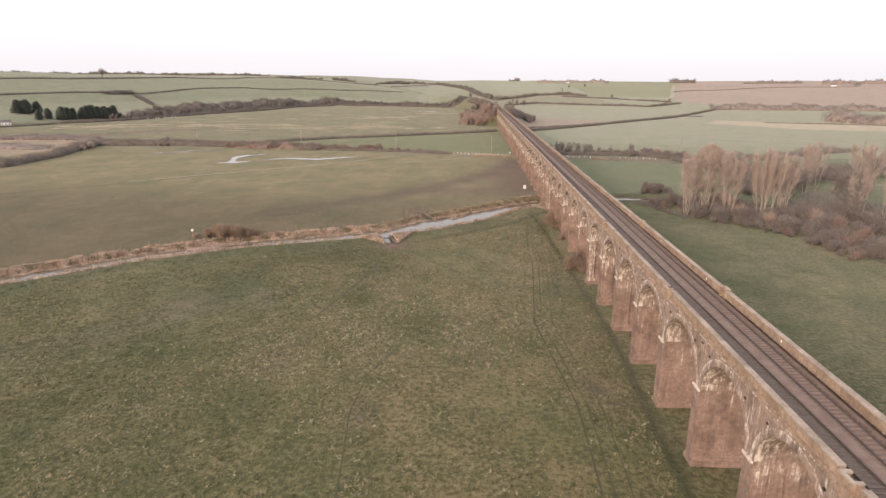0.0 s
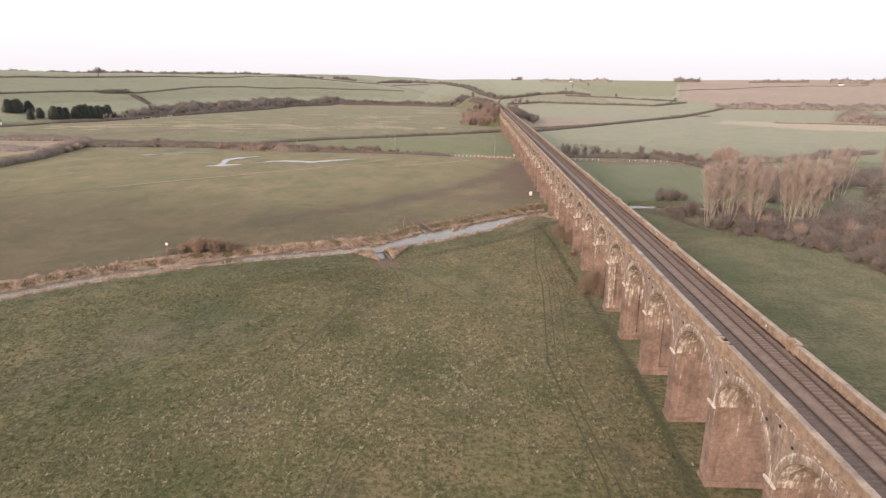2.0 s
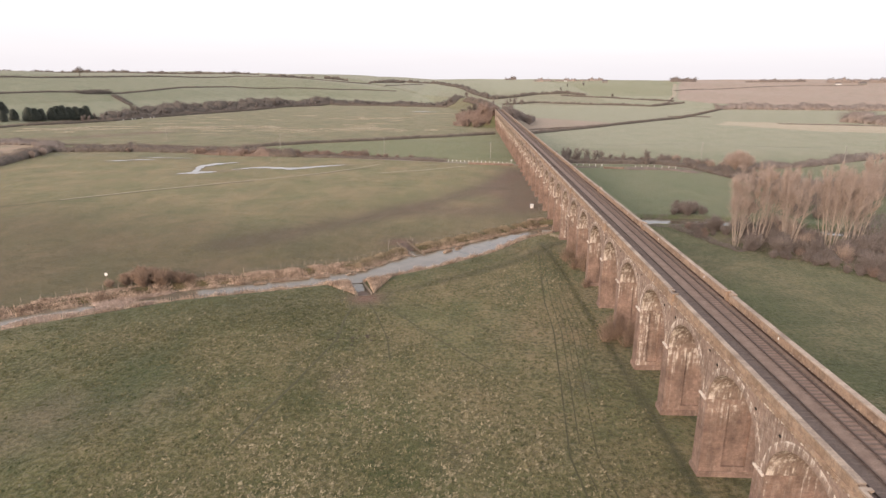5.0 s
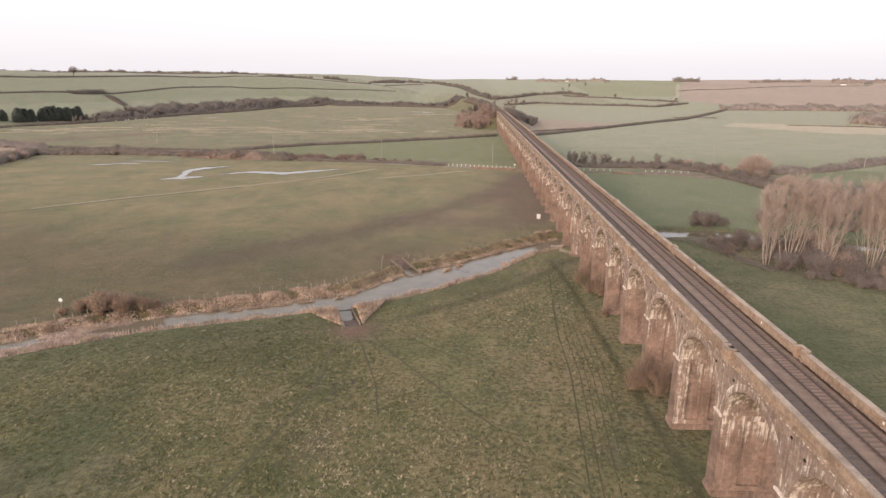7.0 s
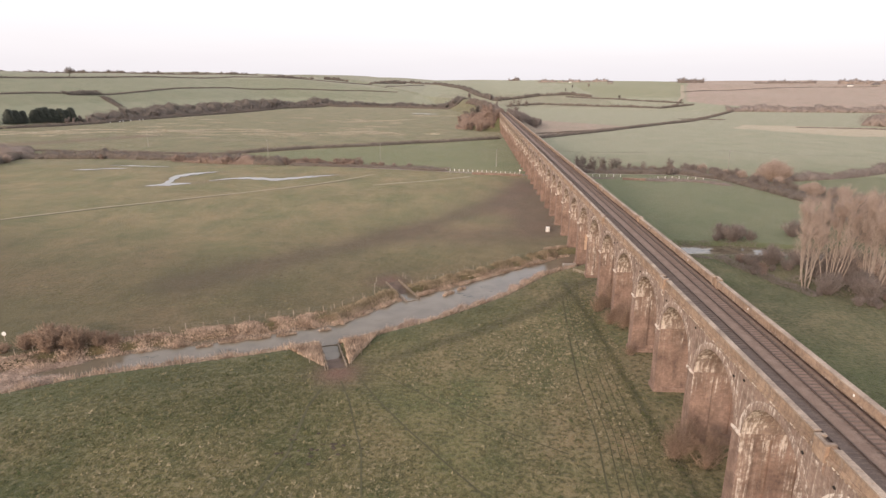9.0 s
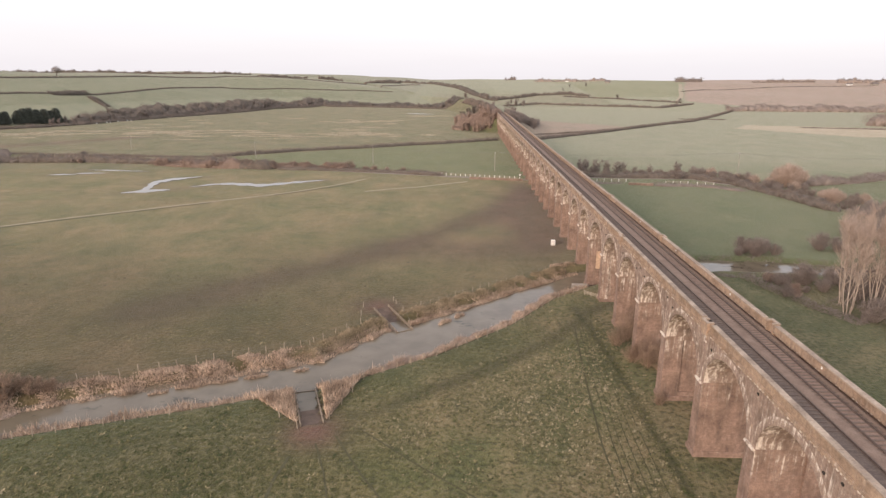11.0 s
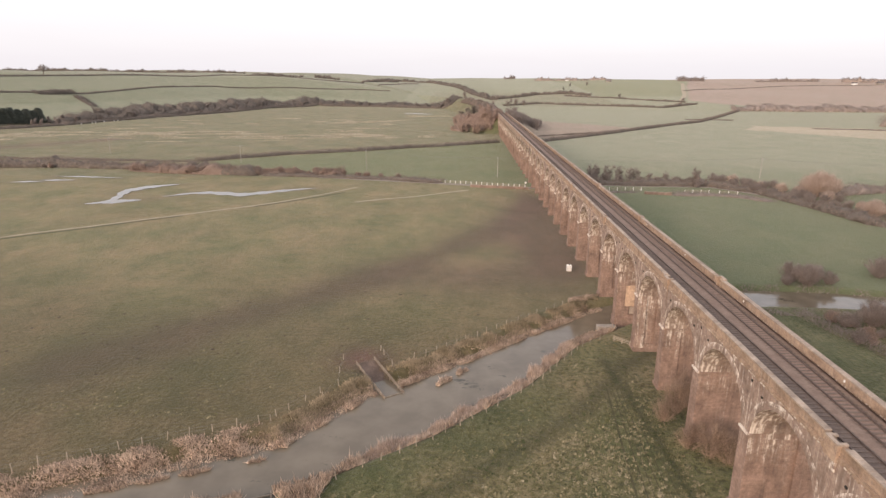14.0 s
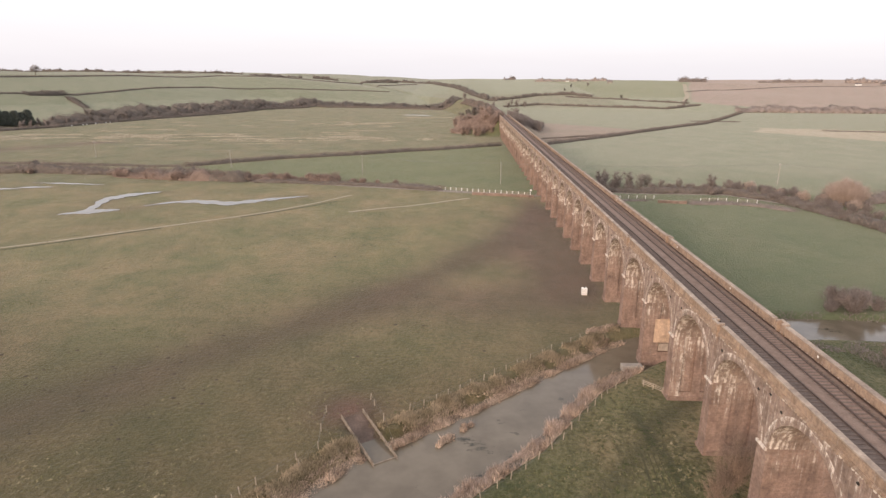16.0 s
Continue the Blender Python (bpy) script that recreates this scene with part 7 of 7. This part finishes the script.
for zz in (0.5, 0.95, 1.4):
    bm = bmesh.new()
    for xa, xb, ya, yb in ((-0.66, 0.66, -0.585, -0.555), (-0.66, 0.66, 0.555, 0.585), (-0.66, -0.63, -0.55, 0.55), (0.63, 0.66, -0.55, 0.55)):
        box(bm, xa, xb, ya, yb, zz, zz + 0.035)
    part("cage_band", bm, M_WIRE, tank)

mark = empty_thing("marker_board", (-116.4, 176.4, gz(-116.4, 176.4)), "white rounded marker board on a post beside the river", "marker")
bm = bmesh.new()
tube(bm, (0, 0, -0.3), (0, 0, 1.3), 0.07, 0.06, 8)
part("post", bm, M_TIMBER, mark)
bm = bmesh.new()
tube(bm, (0, -0.05, 1.45), (0, 0.05, 1.45), 0.42, 0.42, 18)
part("board", bm, M_WHITE, mark)

foot = empty_thing("concrete_footing", (-2.0, 232.4, -0.75), "concrete apron block at the river pier's foot", "footing")
bm = bmesh.new()
box(bm, -1.9, 1.7, -0.7, 0.7, -1.2, 0.55, 0.06)
part("block", bm, M_CONCRETE, foot)
bm = bmesh.new()
box(bm, 0.6, 1.8, -1.2, -0.72, -1.2, 0.75, 0.05)
part("upstand", bm, M_CONCRETE, foot)
gate = empty_thing("timber_barrier", (-2.4, 224.4, gz(-2.4, 224.4)), "leaning timber rail barrier between fence and pier", "barrier")
for i in range(3):
    bm = bmesh.new()
    box(bm, i * 1.2 - 0.07, i * 1.2 + 0.07, -i * 1.1 - 0.07, -i * 1.1 + 0.07, -0.5, 1.1, 0.01)
    part("post", bm, M_TIMBER, gate)
for h in (0.45, 0.75, 1.02):
    bm = bmesh.new()
    tube(bm, (-0.2, 0.18, h), (2.6, -2.4, h - 0.08), 0.07, 0.06, 6)
    part("rail", bm, M_TIMBER, gate)

# white distance plates on the inner face of the far parapet
for i in range(-2, 12):
    y = 62.3 + 22.7 * i
    bm = bmesh.new()
    box(bm, XE - 0.60, XE - 0.552, y - 0.11, y + 0.11, 17.98, 18.26, 0.008)
    part("distance_plate", bm, M_WHITE, viaduct, "small white distance plate")

sign = empty_thing("road_sign", (-3.2, 386.8, gz(-3.2, 386.8)), "white round road sign on a post by the viaduct", "road sign")
bm = bmesh.new()
tube(bm, (0, 0, -0.3), (0, 0, 2.6), 0.05, 0.05, 8)
part("post", bm, M_WIRE, sign)
bm = bmesh.new()
tube(bm, (0, -0.06, 2.9), (0, 0.02, 2.9), 0.45, 0.45, 18)
part("plate", bm, M_WHITE, sign)


def house(x, y, ang, w, d, h, label, walls):
    t = empty_thing("house", (x, y, gz(x, y) - 0.3), label, "house")
    t.rotation_euler = (0, 0, radians(ang))
    bm = bmesh.new()
    box(bm, -w / 2, w / 2, -d / 2, d / 2, -1, h)
    part("wall", bm, walls, t)
    bm = bmesh.new()
    pts = [(-w / 2 - 0.4, -d / 2 - 0.4, h), (w / 2 + 0.4, -d / 2 - 0.4, h), (w / 2 + 0.4, d / 2 + 0.4, h), (-w / 2 - 0.4, d / 2 + 0.4, h), (-w / 2 - 0.4, 0, h + d * 0.42), (w / 2 + 0.4, 0, h + d * 0.42)]
    vs = [bm.verts.new(p) for p in pts]
    for f in ((0, 1, 5, 4), (2, 3, 4, 5), (0, 4, 3), (1, 2, 5), (3, 2, 1, 0)):
        bm.faces.new([vs[i] for i in f])
    part("roof", bm, M_ROOF, t)
    bm = bmesh.new()
    box(bm, w * 0.3, w * 0.3 + 0.9, -0.4, 0.4, h + d * 0.2, h + d * 0.42 + 1.1, 0.02)
    part("chimney", bm, M_BRICK_UP, t)
    for zz in (0.9, 3.3):
        if zz + 1.3 > h:
            continue
        for i in range(3):
            xx = -w / 2 + w * (i + 0.5) / 3
            bm = bmesh.new()
            box(bm, xx - 0.55, xx + 0.55, -d / 2 - 0.06, -d / 2 + 0.02, zz, zz + 1.2, 0.01)
            part("window", bm, M_WINDOW, t)


house(-545, 627, 35, 13, 9, 6.6, "white-rendered two-storey house by the lane", M_WHITE)
house(-532, 630, 35, 9, 6, 3.2, "white outbuilding beside the house", M_WHITE)
house(905, 1634, 0, 11, 7, 3.4, "pale farm barn on the skyline", M_WHITE)
house(951, 1612, 10, 16, 9, 4.0, "pale farm barn on the skyline", M_CONCRETE)
house(295, 2100, 0, 10, 6, 3.2, "pale farm buildings on the skyline", M_WHITE)
house(360, 1812, 0, 14, 8, 4.0, "pale farm building on the skyline", M_CONCRETE)


def van(x, y, ang, mat, label):
    """A parked van far off: body, bonnet, glazing and wheels."""
    t = empty_thing("parked_van", (x, y, gz(x, y)), label, "van", "vehicles parked below the hill")
    t.rotation_euler = (0, 0, radians(ang))
    bm = bmesh.new()
    box(bm, -2.5, 1.4, -0.95, 0.95, 0.35, 2.3, 0.12)
    box(bm, 1.3, 2.6, -0.92, 0.92, 0.35, 1.25, 0.12)
    part("body", bm, mat, t)
    bm = bmesh.new()
    box(bm, 1.38, 1.62, -0.8, 0.8, 1.3, 2.0, 0.05)
    part("windscreen", bm, M_WINDOW, t)
    for wx in (-1.6, 1.7):
        for wy in (-0.9, 0.9):
            bm = bmesh.new()
            tube(bm, (wx, wy - 0.1, 0.35), (wx, wy + 0.1, 0.35), 0.36, 0.36, 12)
            part("wheel", bm, M_DARKHOLE, t)


for x, y in ((-483, 762), (-474, 776), (-468, 783), (-463, 792), (-457, 812), (-443, 842)):
    van(x, y, 62 + r_.uniform(-8, 8), M_WHITE, "white van parked beyond the hedge below the hill")

# wrapped bales lying along the foot of the hill hedge
bm = bmesh.new()
tube(bm, (-0.6, 0, 0.62), (0.6, 0, 0.62), 0.64, 0.64, 14)
bmesh.ops.bevel(bm, geom=[e for e in bm.edges if len(e.link_faces) == 2 and e.calc_face_angle() > 1.2], offset=0.12, segments=2, affect="EDGES")
bale_me = bpy.data.meshes.new("wrapped_bale")
bm.to_mesh(bale_me)
bm.free()
bale_me.materials.append(M_WHITE)
for q in (0.02, 0.06, 0.09, 0.16, 0.22, 0.25, 0.31, 0.40, 0.52, 0.56, 0.66, 0.78, 0.83):
    x, y = float(np.interp(q, [0, 0.4, 1], [-468, -449, -436])), float(np.interp(q, [0, 0.4, 1], [722, 762, 838]))
    ob = tagged(new("wrapped_bale", bale_me), "white plastic-wrapped bale beside the hill hedge", "bale", "bales by the hedge")
    ob.matrix_world = pose(x + 3.0, y, gz(x + 3.0, y), 0, 0, 60 + 90 * ((q * 37) % 1))
